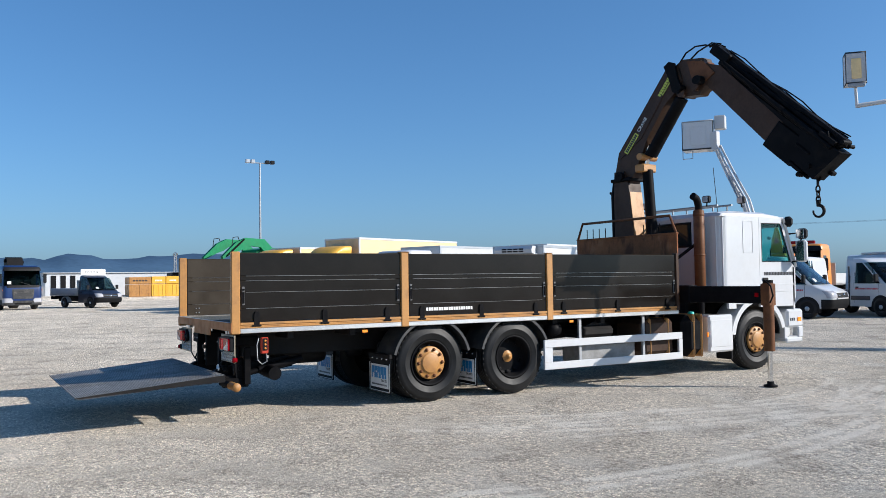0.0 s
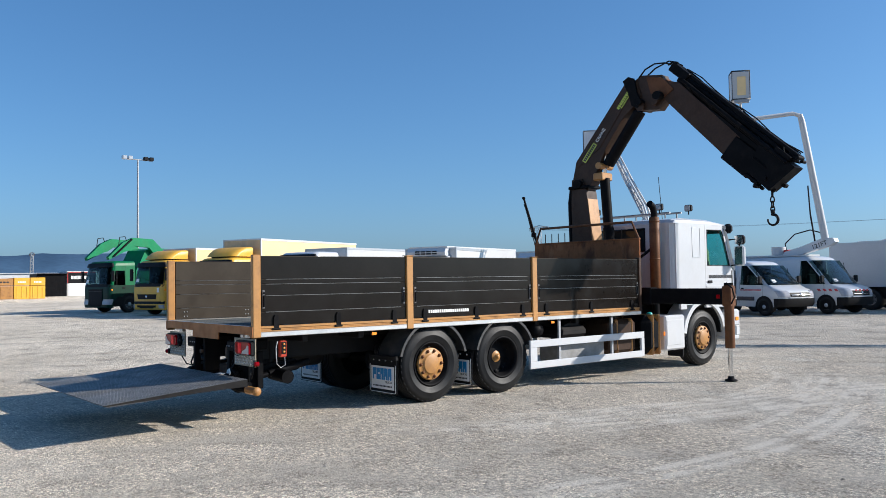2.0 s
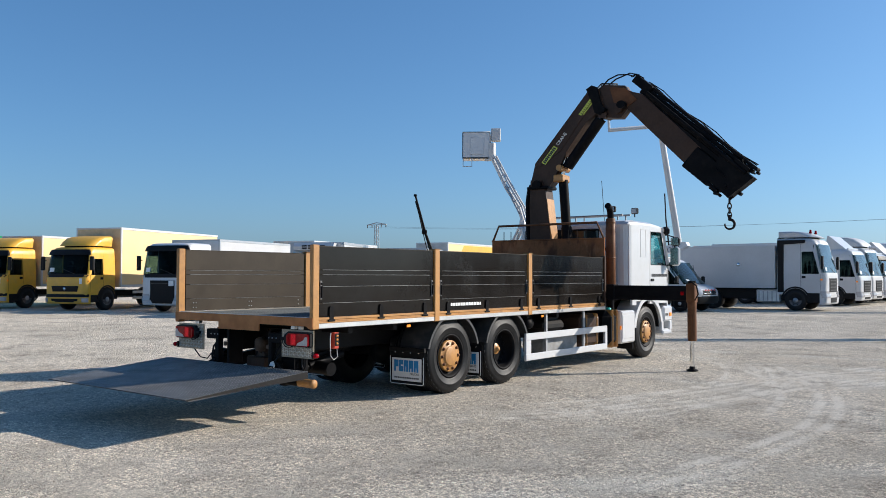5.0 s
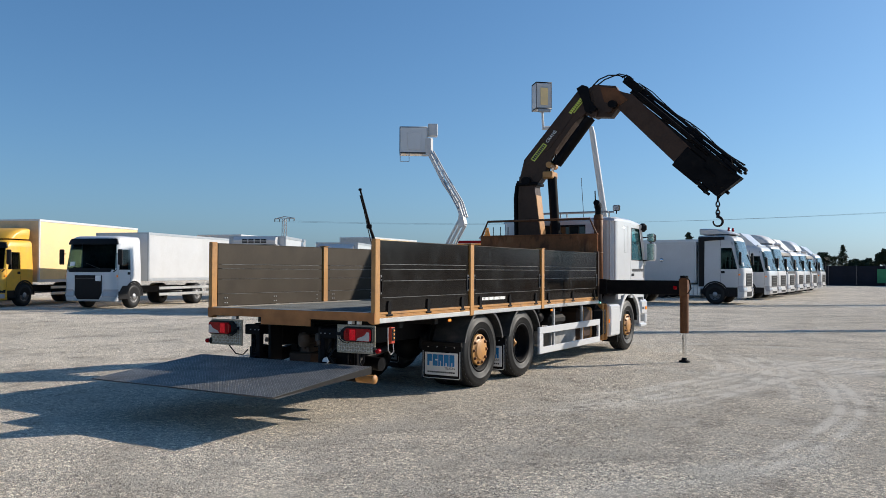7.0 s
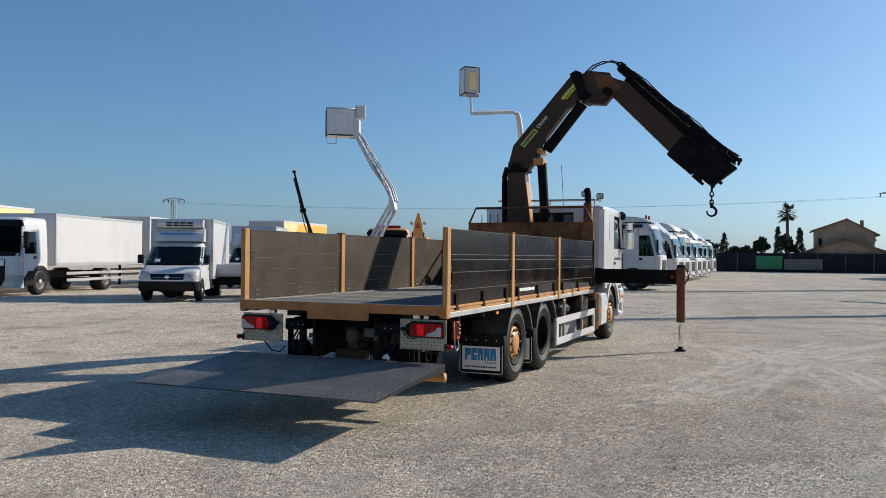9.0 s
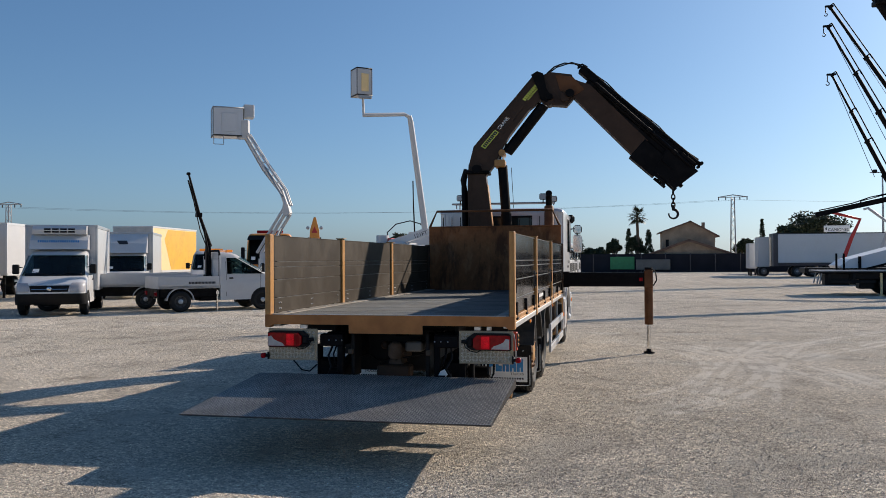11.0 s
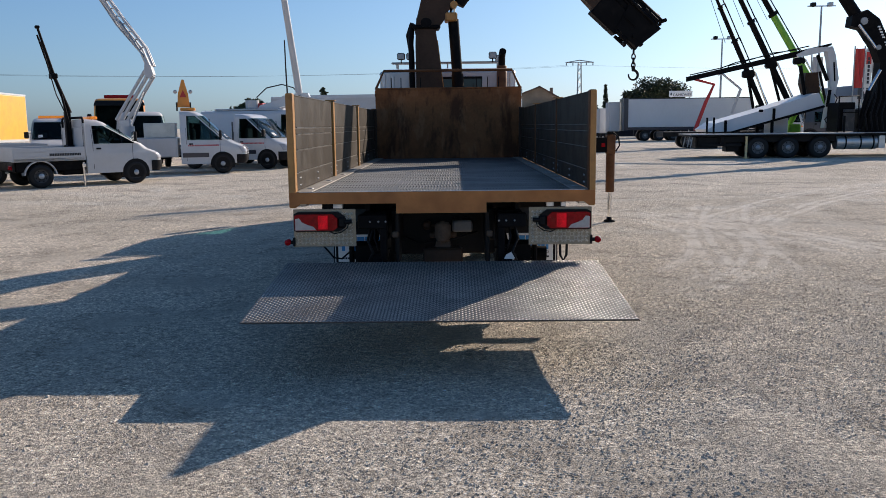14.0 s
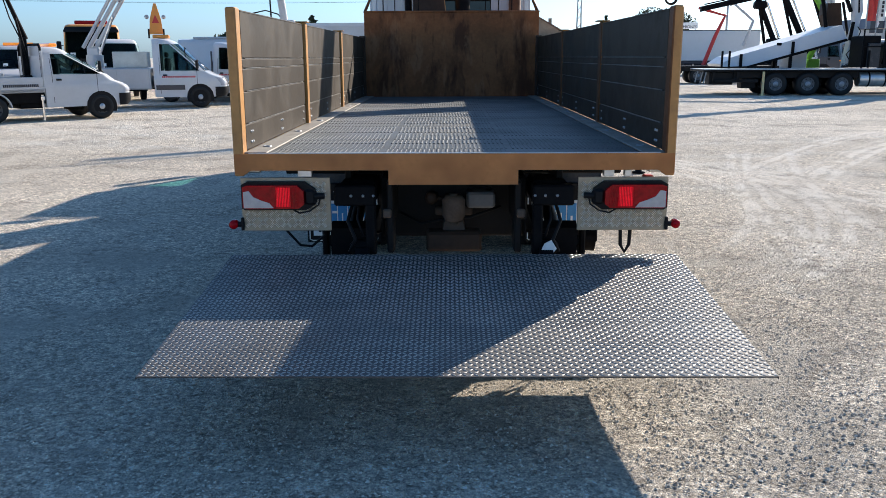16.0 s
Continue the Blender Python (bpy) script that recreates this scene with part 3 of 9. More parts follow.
# ---- the crane lorry ----
def tyre_shape(r, w, rim_r, seg=40):
    """A tyre about the x axis, its outer wall at x = 0 and its width towards -x."""
    s = Shape()
    pr = [(rim_r, -0.03), (rim_r + 0.035, -0.004), (rim_r + 0.085, 0.0), (rim_r + 0.09, 0.004), (rim_r + 0.1, 0.004), (rim_r + 0.105, 0.0), (r - 0.06, -0.004), (r - 0.022, -0.02), (r, -0.055)]
    for i in range(1, 5):
        u = 0.055 + (w - 0.11) * i / 5
        pr += [(r, -u + 0.008), (r - 0.014, -u + 0.006), (r - 0.014, -u - 0.006), (r, -u - 0.008)]
    pr += [(r, -w + 0.055), (r - 0.022, -w + 0.02), (rim_r + 0.1, -w), (rim_r, -w + 0.03)]
    s.lathe(pr, (0, 0, 0), "x", seg)
    # shoulder lugs
    for k in range(seg):
        a = 2 * math.pi * k / seg
        m = Matrix.Rotation(a, 4, "X")
        s.box(-0.052, -0.026, -0.016, 0.016, r - 0.03, r - 0.004, 0.003, m)
    return s


def rim_shape(rim_r, depth, hole):
    """A steel disc wheel with hand holes round a hub opening."""
    s = Shape()
    s.lathe([(rim_r, -0.03), (rim_r + 0.012, -0.012), (rim_r - 0.012, -0.012), (rim_r - 0.03, -0.06), (rim_r - 0.045, -depth), (rim_r * 0.7, -depth - 0.012), (hole, -depth + 0.01), (0.0, -depth + 0.01)], (0, 0, 0), "x", 40)
    for k in range(10):
        a = 2 * math.pi * (k + 0.5) / 10
        s.lathe([(0.03, 0.0), (0.026, 0.006), (0.0, 0.006)], (-depth + 0.004, rim_r * 0.74 * math.cos(a), rim_r * 0.74 * math.sin(a)), "x", 10)
    return s


def hub_shape(r, out, depth):
    """A hub flange with its ring of wheel nuts and a domed cap."""
    s = Shape()
    s.lathe([(r, -depth), (r, -depth + out * 0.55), (r - 0.015, -depth + out * 0.62), (r * 0.64, -depth + out * 0.66), (r * 0.61, -depth + out * 0.92), (r * 0.56, -depth + out), (0.0, -depth + out * 1.02)], (0, 0, 0), "x", 36)
    return s


def nut_shape():
    return Shape().lathe([(0.026, 0.0), (0.025, 0.004), (0.019, 0.005), (0.018, 0.022), (0.012, 0.028), (0.0, 0.028)], (0, 0, 0), "x", 8)


R_TYRE = 0.50
lorry = thing("crane_lorry", "white crane lorry with dark dropside bed, tan posts, lowered tail lift", "truck")


def wheel(x, y, kind, side=1):
    """One wheel of the lorry; kind: drive, tag or steer. side 1: outer face to +x."""
    m = pose(x, y, R_TYRE) if side > 0 else pose(x, y, R_TYRE, 0, 0, 180)
    t = part("wheel", TYRE_MESH, RUBBER, lorry)
    t.matrix_local = m
    depth = {"drive": 0.07, "tag": 0.16, "steer": 0.06}[kind]
    rim = part("rim", RIM_MESHES[kind], BLACK, t, "dusty black steel rim")
    if kind == "tag":
        part("hub", TAG_HUB, TAN, t, "small tan hub end")
    else:
        part("hub", HUB_MESHES[kind], TAN, t, "tan painted hub with wheel nuts")
        for k in range(10):
            a = 2 * math.pi * k / 10
            part("wheel_nut", NUT_MESH, LEGBROWN, t).location = (-0.024 if kind == "drive" else -0.006, 0.174 * math.cos(a), 0.174 * math.sin(a))
    return t


TYRE_MESH = tyre_shape(R_TYRE, 0.29, 0.285).mesh("tyre", RUBBER)
RIM_MESHES = {"drive": rim_shape(0.285, 0.07, 0.15).mesh("rim", BLACK), "tag": rim_shape(0.285, 0.17, 0.12).mesh("rim", BLACK), "steer": rim_shape(0.285, 0.055, 0.15).mesh("rim", BLACK)}
HUB_MESHES = {"drive": hub_shape(0.212, 0.06, 0.06).mesh("hub", TAN), "steer": hub_shape(0.212, 0.065, 0.045).mesh("hub", TAN)}
NUT_MESH = nut_shape().mesh("wheel_nut", LEGBROWN)
_h = Shape()
_h.lathe([(0.09, -0.165), (0.05, -0.14), (0.034, -0.135), (0.03, -0.11), (0.0, -0.105)], (0, 0, 0), "x", 24)
TAG_HUB = _h.mesh("hub", TAN)
for sd in (1, -1):
    wheel(1.17 * sd, 2.62, "drive", sd)
    wheel(0.84 * sd, 2.62, "drive", sd)
    wheel(1.17 * sd, 3.93, "tag", sd)
    wheel(1.17 * sd, 8.93, "steer", sd)

# chassis, axles and running gear
for sd in (-1, 1):
    part("chassis_rail", Shape().box(0.36 * sd, 0.45 * sd, 0.35, 9.7, 0.66, 0.93, 0.01), CHASSIS, lorry)
for y in (2.62, 3.93, 8.93):
    s = Shape().tube([(-0.85, y, R_TYRE), (0.85, y, R_TYRE)], 0.075, 12)
    if y == 2.62:
        s.lathe([(0.0, -0.22), (0.15, -0.17), (0.2, 0.0), (0.15, 0.17), (0.0, 0.22)], (0, y, R_TYRE), "y", 20)
    part("axle", s, CHASSIS, lorry)
for y in (0.75, 1.55, 4.7, 5.6, 6.5):
    part("crossmember", Shape().box(-1.1, 1.1, y - 0.04, y + 0.04, 0.9, 0.985, 0.008), CHASSIS, lorry)
s = Shape()
for sd in (-1, 1):
    s.box(0.62 * sd, 0.66 * sd, 0.3, 6.9, 0.90, 0.99, 0.005)
part("subframe", s, CHASSIS, lorry)
for sd in (-1, 1):
    for y in (2.62, 3.93):
        s = Shape().arc_sheet(y, R_TYRE, 0.565, 0.014, 0.74 * sd, 1.215 * sd, 14, 166)
        s.arc_sheet(y, R_TYRE, 0.545, 0.034, 1.205 * sd, 1.225 * sd, 14, 166)
        part("mudguard", s, GUARD, lorry)


def mud_flap(x0, x1, y):
    """A rubber flap with a printed white and blue plate and a pale edging."""
    f = part("mud_flap", Shape().box(x0, x1, y - 0.006, y + 0.006, 0.15, 0.60, 0.004), PLASTIC, lorry, "black rubber mud flap with printed plate")
    e = Shape()
    e.tube([(x0 + 0.02, y - 0.01, 0.52), (x0 + 0.02, y - 0.01, 0.175), (x0 + 0.045, y - 0.01, 0.165), (x1 - 0.045, y - 0.01, 0.165), (x1 - 0.02, y - 0.01, 0.175), (x1 - 0.02, y - 0.01, 0.52)], 0.005, 6)
    part("edging", e, PRINTWHITE, f)
    a, b = x0 + 0.05, x1 - 0.05
    part("plate", Shape().box(a, b, y - 0.014, y - 0.0065, 0.205, 0.50, 0.003), PRINTWHITE, f, "white plate with blue lettering band")
    g = Shape()
    w = (b - a) * 0.84 / 5
    for i in range(5):
        x = a + (b - a) * 0.08 + i * w
        g.box(x, x + w * 0.90, y - 0.019, y - 0.0145, 0.325, 0.475, 0.002)
    part("print", g, PRINTBLUE, f)
    for i, (u0, u1, v0, v1) in enumerate(((0.42, 0.92, 0.0, 0.06), (0.45, 0.9, 0.07, 0.09), (0.38, 0.5, 0.0, 0.07), (0.35, 0.55, 0.0, 0.045), (0.42, 0.55, 0.0, 0.05))):
        x = a + (b - a) * 0.08 + i * w
        part("print_gap", Shape().box(x + w * u0, x + w * u1, y - 0.0205, y - 0.0195, 0.325 + v0, 0.325 + v1, 0.0003), PRINTWHITE, f)
    d = Shape()
    lettering("lettering", "TRUCKS", 0.042, pose(b - 0.12, y - 0.0155, 0.298, 90, 0, 0), PRINTDARK, f, 0.001)
    print_bars(d, a + 0.04, b - 0.04, 0.235, 0.255, 14, lambda u, z: (u, y - 0.0155, z))
    part("small_print", d, PRINTDARK, f, kind="stuff")
    for i in range(4):
        part("bolt", Shape().lathe([(0.011, 0.0), (0.009, -0.01), (0.0, -0.01)], (x0 + 0.1 + (x1 - x0 - 0.2) * i / 3, y - 0.006, 0.575), "y", 8), CHROME, f)


for sd in (-1, 1):
    a, b = sorted((0.60 * sd, 1.20 * sd))
    mud_flap(a, b, 2.02)
    mud_flap(a, b, 3.30)
    part("flap_carrier", Shape().box(a, b, 2.0, 2.045, 0.585, 0.64, 0.005), CHASSIS, lorry)

# suspension, air tanks and driveline under the bed
for y, x in ((1.25, 0.0), (4.75, 0.28), (4.75, -0.28)):
    s = Shape().lathe([(0.0, -0.38), (0.11, -0.36), (0.13, -0.3), (0.13, 0.3), (0.11, 0.36), (0.0, 0.38)], (x, y, 0.62), "y", 18)
    part("air_tank", s, CHASSIS, lorry)
part("prop_shaft", Shape().tube([(0, 2.8, 0.55), (0, 7.6, 0.75)], 0.055, 12), CHASSIS, lorry)
for sd in (-1, 1):
    for y in (2.3, 2.95, 3.6, 4.25):
        s = Shape().lathe([(0.1, 0.0), (0.13, 0.05), (0.12, 0.12), (0.13, 0.19), (0.1, 0.25), (0.0, 0.25)], (0.52 * sd, y, 0.5), "z", 14)
        part("air_bag", s, RUBBER, lorry)

# dropside bed
BED_Z, WALL_TOP = 1.115, 1.905
bed = part("bed_floor", Shape().box(-1.235, 1.235, 0.012, 7.02, 1.06, BED_Z - 0.008, 0.004), DECK, lorry, "dark worn deck sheet")
s = Shape()
rng = random.Random(3)
y, k = 0.03, 0
while y < 6.95:
    step = (0.26, 0.31, 0.24, 0.29)[k % 4]
    for xa, xb in ((-1.05, -0.42), (-0.40, 0.33), (0.35, 1.06)):
        x = xa + (0.006 if (k + (xa > 0)) % 2 else 0.0)
        while x < xb - 0.012:
            s.box(x, x + 0.012, y, min(y + step - 0.022, 6.95), BED_Z - 0.008, BED_Z - 0.0045 - 0.0015 * ((k * 7 + int(xa * 10)) % 3 == 0), 0.0015)
            x += 0.027
    y, k = y + step, k + 1
part("deck_ribbing", s, DECK, bed, "fine lengthwise ribs of the deck", "stuff")
for sd in (-1, 1):
    part("deck_edge", Shape().box(1.07 * sd, 1.20 * sd, 0.03, 6.98, BED_Z - 0.007, BED_Z + 0.004, 0.003), EDGING, bed, "pale scuffed edge strip")
    for i in range(7):
        s = Shape().lathe([(0.028, 0.0), (0.026, 0.006), (0.014, 0.006), (0.012, 0.001), (0.0, 0.001)], (1.135 * sd, 0.35 + i * 1.05, BED_Z + 0.0035), "z", 12)
        part("lashing_ring", s, STEEL, bed)

POSTS = ((0.0, 0.10), (2.155, 2.26), (4.455, 4.56))
for sd in (-1, 1):
    for i, (a, b) in enumerate(POSTS):
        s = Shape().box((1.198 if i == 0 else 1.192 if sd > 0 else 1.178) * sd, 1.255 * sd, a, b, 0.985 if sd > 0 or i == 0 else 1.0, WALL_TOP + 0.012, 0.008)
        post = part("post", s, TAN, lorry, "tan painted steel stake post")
        # right posts: inward faces turn brown, their shade put into the colour
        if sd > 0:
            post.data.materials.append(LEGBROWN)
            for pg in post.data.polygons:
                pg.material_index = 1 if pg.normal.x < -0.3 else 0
        if i:
            part("post_cap", Shape().box(1.16 * sd, 1.262 * sd, a - 0.006, b + 0.006, WALL_TOP + 0.012, WALL_TOP + 0.022, 0.003), TAN, post)
    part("front_post", Shape().box(1.17 * sd, 1.252 * sd, 6.985, 7.045, 1.05, 1.93, 0.006), BROWN, lorry)
    # bed edge rails below the drop sides
    part("bed_rail", Shape().box(1.13 * sd, 1.245 * sd, 0.1, 7.03, 0.99, 1.047, 0.006), ALU, lorry, "pale grey aluminium bed edge")
    s = Shape().box(1.2 * sd, 1.247 * sd, 0.1, 7.03, 1.0475, 1.066, 0.004)
    s.box(1.2 * sd, 1.238 * sd, 0.1, 7.03, 1.066, 1.085, 0.003)
    s.box(1.2 * sd, 1.247 * sd, 0.1, 7.03, 1.085, 1.112, 0.004)
    part("tan_rail", s, TAN, lorry, "tan painted rail under the drop sides")

PANELS = ((0.105, 2.15), (2.265, 4.45), (4.565, 6.98))
PLANK_Z = (1.118, 1.27, 1.455, 1.585, 1.64, 1.903)


def drop_side(sd, a, b):
    """One hinged side wall of horizontal boards with latches and hinge straps."""
    x = 1.215 * sd
    side = part("drop_side", Shape().box(x - 0.008, x + 0.008, a + 0.004, b - 0.004, 1.122, 1.896, 0.002), PANEL, lorry, "dark dropside wall of horizontal boards")
    for i in range(5):
        brd = part("board", Shape().box(x - 0.0155, x + 0.0155, a, b, PLANK_Z[i] + 0.003, PLANK_Z[i + 1] - 0.003, 0.004), PANEL, side)
        brd.data.materials.append(PANEL_OUT)
        for pg in brd.data.polygons:
            pg.material_index = 1 if pg.normal.x * sd > 0.3 else 0
        if i:
            part("joint_strip", Shape().box(x - 0.0165, x + 0.0165, a + 0.07, b - 0.07, PLANK_Z[i] - 0.0028, PLANK_Z[i] + 0.0028, 0.001), STRIP, side)
    s = Shape().box(x - 0.018, x + 0.018, a, b, 1.896, 1.9055, 0.002)
    part("top_edge", s, PANEL, side)
    for e, u in ((0, a + 0.035), (1, b - 0.035)):
        m = Shape().box(x + 0.0155 * sd, x + 0.026 * sd, u - 0.017, u + 0.017, 1.31, 1.52, 0.004)
        latch = part("latch", m, RIMGREY, side, "dull steel side wall latch")
        part("latch_lever", Shape().box(x + 0.026 * sd, x + 0.042 * sd, u - 0.010, u + 0.010, 1.33, 1.46, 0.003).tube([(x + 0.03 * sd, u, 1.485), (x + 0.045 * sd, u, 1.485)], 0.012, 10), BLACK, latch)
    for k, u in enumerate((a + 0.19, (a + b) / 2, b - 0.19)):
        h = Shape().prism([(u - 0.032, 1.07), (u + 0.032, 1.07), (u + 0.032, 1.2), (u + 0.018, 1.235), (u - 0.018, 1.235), (u - 0.032, 1.2)], x + 0.016 * sd, x + 0.035 * sd)
        h.tube([(x + 0.03 * sd, u - 0.05, 1.075), (x + 0.03 * sd, u + 0.05, 1.075)], 0.013, 8)
        part("hinge", h, BLACK, side, "black steel hinge strap")
    # bolts on the inner face
    for u in (a + 0.12, a + 0.16, (a + b) / 2, (a + b) / 2 + 0.04, b - 0.12):
        for z in (1.16, 1.22):
            part("bolt", Shape().lathe([(0.009, 0.0), (0.007, -0.007 * sd), (0.0, -0.007 * sd)], (x - 0.0155 * sd, u, z), "x", 8), STEEL, side)
    return side


for sd in (-1, 1):
    for a, b in PANELS:
        w = drop_side(sd, a, b)
        if sd > 0 and a > 2 and b < 5:
            d = Shape()
            print_bars(d, a + 0.25, a + 0.96, 1.175, 1.215, 19, lambda u, z: (1.2345, u, z))
            part("print", d, PRINTWHITE, w, "line of white lettering")

# headboard with its guard frame
head = part("headboard", Shape().box(-1.185, 1.215, 7.05, 7.085, 1.10, 2.255, 0.006), RUST, lorry, "stained brown steel headboard")
s = Shape().box(-1.19, 1.22, 7.04, 7.095, 2.235, 2.262, 0.006)
part("headboard_edge", s, RUST, head)
s = Shape().tube([(-1.17, 7.07, 2.255), (-1.04, 7.07, 2.535), (1.06, 7.07, 2.535), (1.19, 7.07, 2.255)], 0.022, 8)
part("guard_frame", s, LEGBROWN, head, "brown tubular guard frame")
for x in (-0.92, -0.76, -0.6, -0.44, 0.48, 0.66, 0.84):
    part("guard_rod", Shape().tube([(x, 7.07, 2.25), (x, 7.07, 2.425)], 0.008, 6), BLACK, head)

# rear skirt, light boards and lamps
sk = Shape().prism([(-1.25, 1.0), (-1.2, 0.99), (-1.16, 1.018), (-0.375, 1.018), (-0.375, 0.935), (0.365, 0.935), (0.365, 1.018), (1.16, 1.018), (1.2, 0.99), (1.25, 1.0), (1.25, 1.112), (-1.25, 1.112)], -0.006, 0.010, axis="y")
part("rear_skirt", sk, SKIRT, lorry, "tan steel rear crossbeam with a deeper middle")
part("skirt_edge", Shape().box(-1.17, 1.17, -0.008, 0.012, 1.1125, 1.118, 0.002), ALU, lorry)


def chequer(s, x0, x1, z0, z1, y, pitch=0.024):
    """Raised bars of chequer plate facing -y."""
    i = 0
    z = z0 + pitch
    while z < z1 - pitch * 0.5:
        x, j = x0 + pitch, 0
        while x < x1 - pitch * 0.5:
            a = radians(45 if (i + j) % 2 else -45)
            for k in (-0.36, -0.12, 0.12, 0.36):
                cx, cz = x - k * pitch * math.sin(a), z + k * pitch * math.cos(a)
                dx, dz = math.cos(a) * pitch * 0.42, math.sin(a) * pitch * 0.42
                wx, wz = -math.sin(a) * 0.0028, math.cos(a) * 0.0028
                s.add([(cx - dx, y, cz - dz), (cx + wx, y - 0.0004, cz + wz), (cx + dx, y, cz + dz), (cx - wx, y - 0.0004, cz - wz), (cx, y - 0.0042, cz)],
                      [(0, 1, 4), (1, 2, 4), (2, 3, 4), (3, 0, 4)])
            x += pitch
            j += 1
        z += pitch
        i += 1
    return s


for sd in (-1, 1):
    a, b = sorted((0.715 * sd, 1.232 * sd))
    brd = part("light_board", Shape().box(a, b, 0.035, 0.05, 0.66, 0.972, 0.003), CHEQUER, lorry, "aluminium chequer plate light board")
    part("chequer_tread", chequer(Shape(), a, b, 0.66, 0.972, 0.0346, 0.034), CHEQUERBAR, brd, kind="stuff")
    outer, inner = 1.222 * sd, 0.80 * sd
    l = Shape().prism([(outer, 0.80), (outer, 0.935), (outer - 0.03 * sd, 0.952), (inner + 0.06 * sd, 0.952), (inner, 0.91), (inner, 0.82), (inner + 0.05 * sd, 0.79), (outer - 0.02 * sd, 0.788)], -0.005, 0.034, axis="y")
    lampb = part("tail_lamp", l, PLASTIC, lorry, "large red tail lamp with a clear curved corner")
    r = Shape().prism([(outer - 0.012 * sd, 0.81), (outer - 0.012 * sd, 0.925), (outer - 0.04 * sd, 0.935), (inner + 0.1 * sd, 0.935), (inner + 0.06 * sd, 0.9), (inner + 0.06 * sd, 0.825), (inner + 0.09 * sd, 0.802), (outer - 0.03 * sd, 0.80)], -0.03, -0.0055, axis="y")
    part("red_lens", r, REDLENS, lampb, "ribbed red lens")
    c = Shape().prism([(outer - 0.018 * sd, 0.806), (outer - 0.018 * sd, 0.90), (outer - 0.05 * sd, 0.905), (outer - 0.075 * sd, 0.87), (outer - 0.12 * sd, 0.85), (outer - 0.165 * sd, 0.835), (outer - 0.19 * sd, 0.806)], -0.0345, -0.0305, axis="y")
    part("clear_lens", c, CLEARLENS, lampb, "clear curved lens")
    part("lit_lens", Shape().box(outer - 0.205 * sd, outer - 0.285 * sd, -0.0325, -0.0302, 0.812, 0.925, 0.004), REDGLOW, lampb, "lit part of the red lens")
    rib = Shape()
    for i in range(16):
        x = outer - sd * (0.2 + 0.009 * i)
        rib.box(x - 0.002, x + 0.002, -0.033, -0.0302, 0.81, 0.928, 0.001)
    part("lens_ribbing", rib, REDLENS, lampb, kind="stuff")
    cap = Shape().box(inner - 0.01 * sd, inner + 0.065 * sd, -0.02, 0.03, 0.815, 0.915, 0.02)
    cap.tube([(inner, 0.0, 0.868), (inner - 0.055 * sd, 0.0, 0.872)], 0.018, 10)
    part("lamp_plug", cap, PLASTIC, lampb)
    part("cable", Shape().tube([(inner - 0.03 * sd, 0.0, 0.86), (inner - 0.02 * sd, -0.008, 0.82), (inner + 0.03 * sd, -0.012, 0.785), (inner + 0.09 * sd, -0.008, 0.772), (inner + 0.13 * sd, 0.01, 0.79)], 0.005, 6), PLASTIC, lampb)
    mk = Shape().tube([(1.22 * sd, 0.03, 0.70), (1.265 * sd, 0.03, 0.70)], 0.016, 8).box(1.222 * sd, 1.238 * sd, 0.015, 0.045, 0.665, 0.74, 0.004)
    mkr = part("marker_lamp", mk, PLASTIC, lorry, "small round red marker lamp on a rubber arm")
    part("lens", Shape().lathe([(0.026, 0.03), (0.026, -0.01), (0.018, -0.02), (0.0, -0.022)], (1.282 * sd, 0.02, 0.70), "y", 16), REDLENS, mkr)
    part("side_marker", Shape().box(1.222 * sd, 1.236 * sd, 1.62, 1.69, 0.935, 0.968, 0.004), AMBER, lorry, "amber side marker lamp")
    part("side_marker", Shape().box(1.222 * sd, 1.236 * sd, 4.86, 4.93, 0.935, 0.968, 0.004), AMBER, lorry, "amber side marker lamp")
for a, b in ((0.86, 0.92), (-0.9, -0.82), (0.98, 1.02)):
    part("skirt_bracket", Shape().box(a, b, 0.04, 0.09, 0.975, 1.012, 0.003), ALU, lorry)

# tail lift: platform, arms, underrun bar
Y0, Z0, Y1, Z1 = -0.077, 0.543, -1.615, 0.414
plat = Shape().prism([(Y0, Z0), (Y0, Z0 - 0.075), (Y0 - 0.35, Z0 - 0.085), (Y1 + 0.05, Z1 - 0.022), (Y1, Z1 - 0.006), (Y1, Z1)], -1.275, 1.268)
lift = part("lift_platform", plat, TREAD, lorry, "lowered grey steel tail lift platform with tread pattern")
s = Shape()
nx, ny = 112, 70
SLOPE = (Z1 - Z0) / (Y1 - Y0)
for j in range(ny):
    for i in range(nx):
        x = -1.274 + 2.542 * (i + 0.5) / nx
        t = (j + 0.5) / ny
        y, z = Y0 + (Y1 - Y0) * t, Z0 + (Z1 - Z0) * t
        w = radians(40 if (i + j) % 2 else -40)
        c, d = math.cos(w), math.sin(w)
        ring = [(-0.0142, 0.0, 0.0005), (0.0, -0.0048, 0.0005), (0.0142, 0.0, 0.0005), (0.0, 0.0048, 0.0005), (-0.006, 0.0, 0.0024), (0.006, 0.0, 0.0024)]
        s.add([(x + u * c - v * d, y + u * d + v * c, z + h + (u * d + v * c) * SLOPE) for u, v, h in ring], [(0, 1, 4), (1, 5, 4), (1, 2, 5), (2, 3, 5), (3, 4, 5), (3, 0, 4)])
part("tread_pattern", s, TREADBAR, lift, kind="stuff")
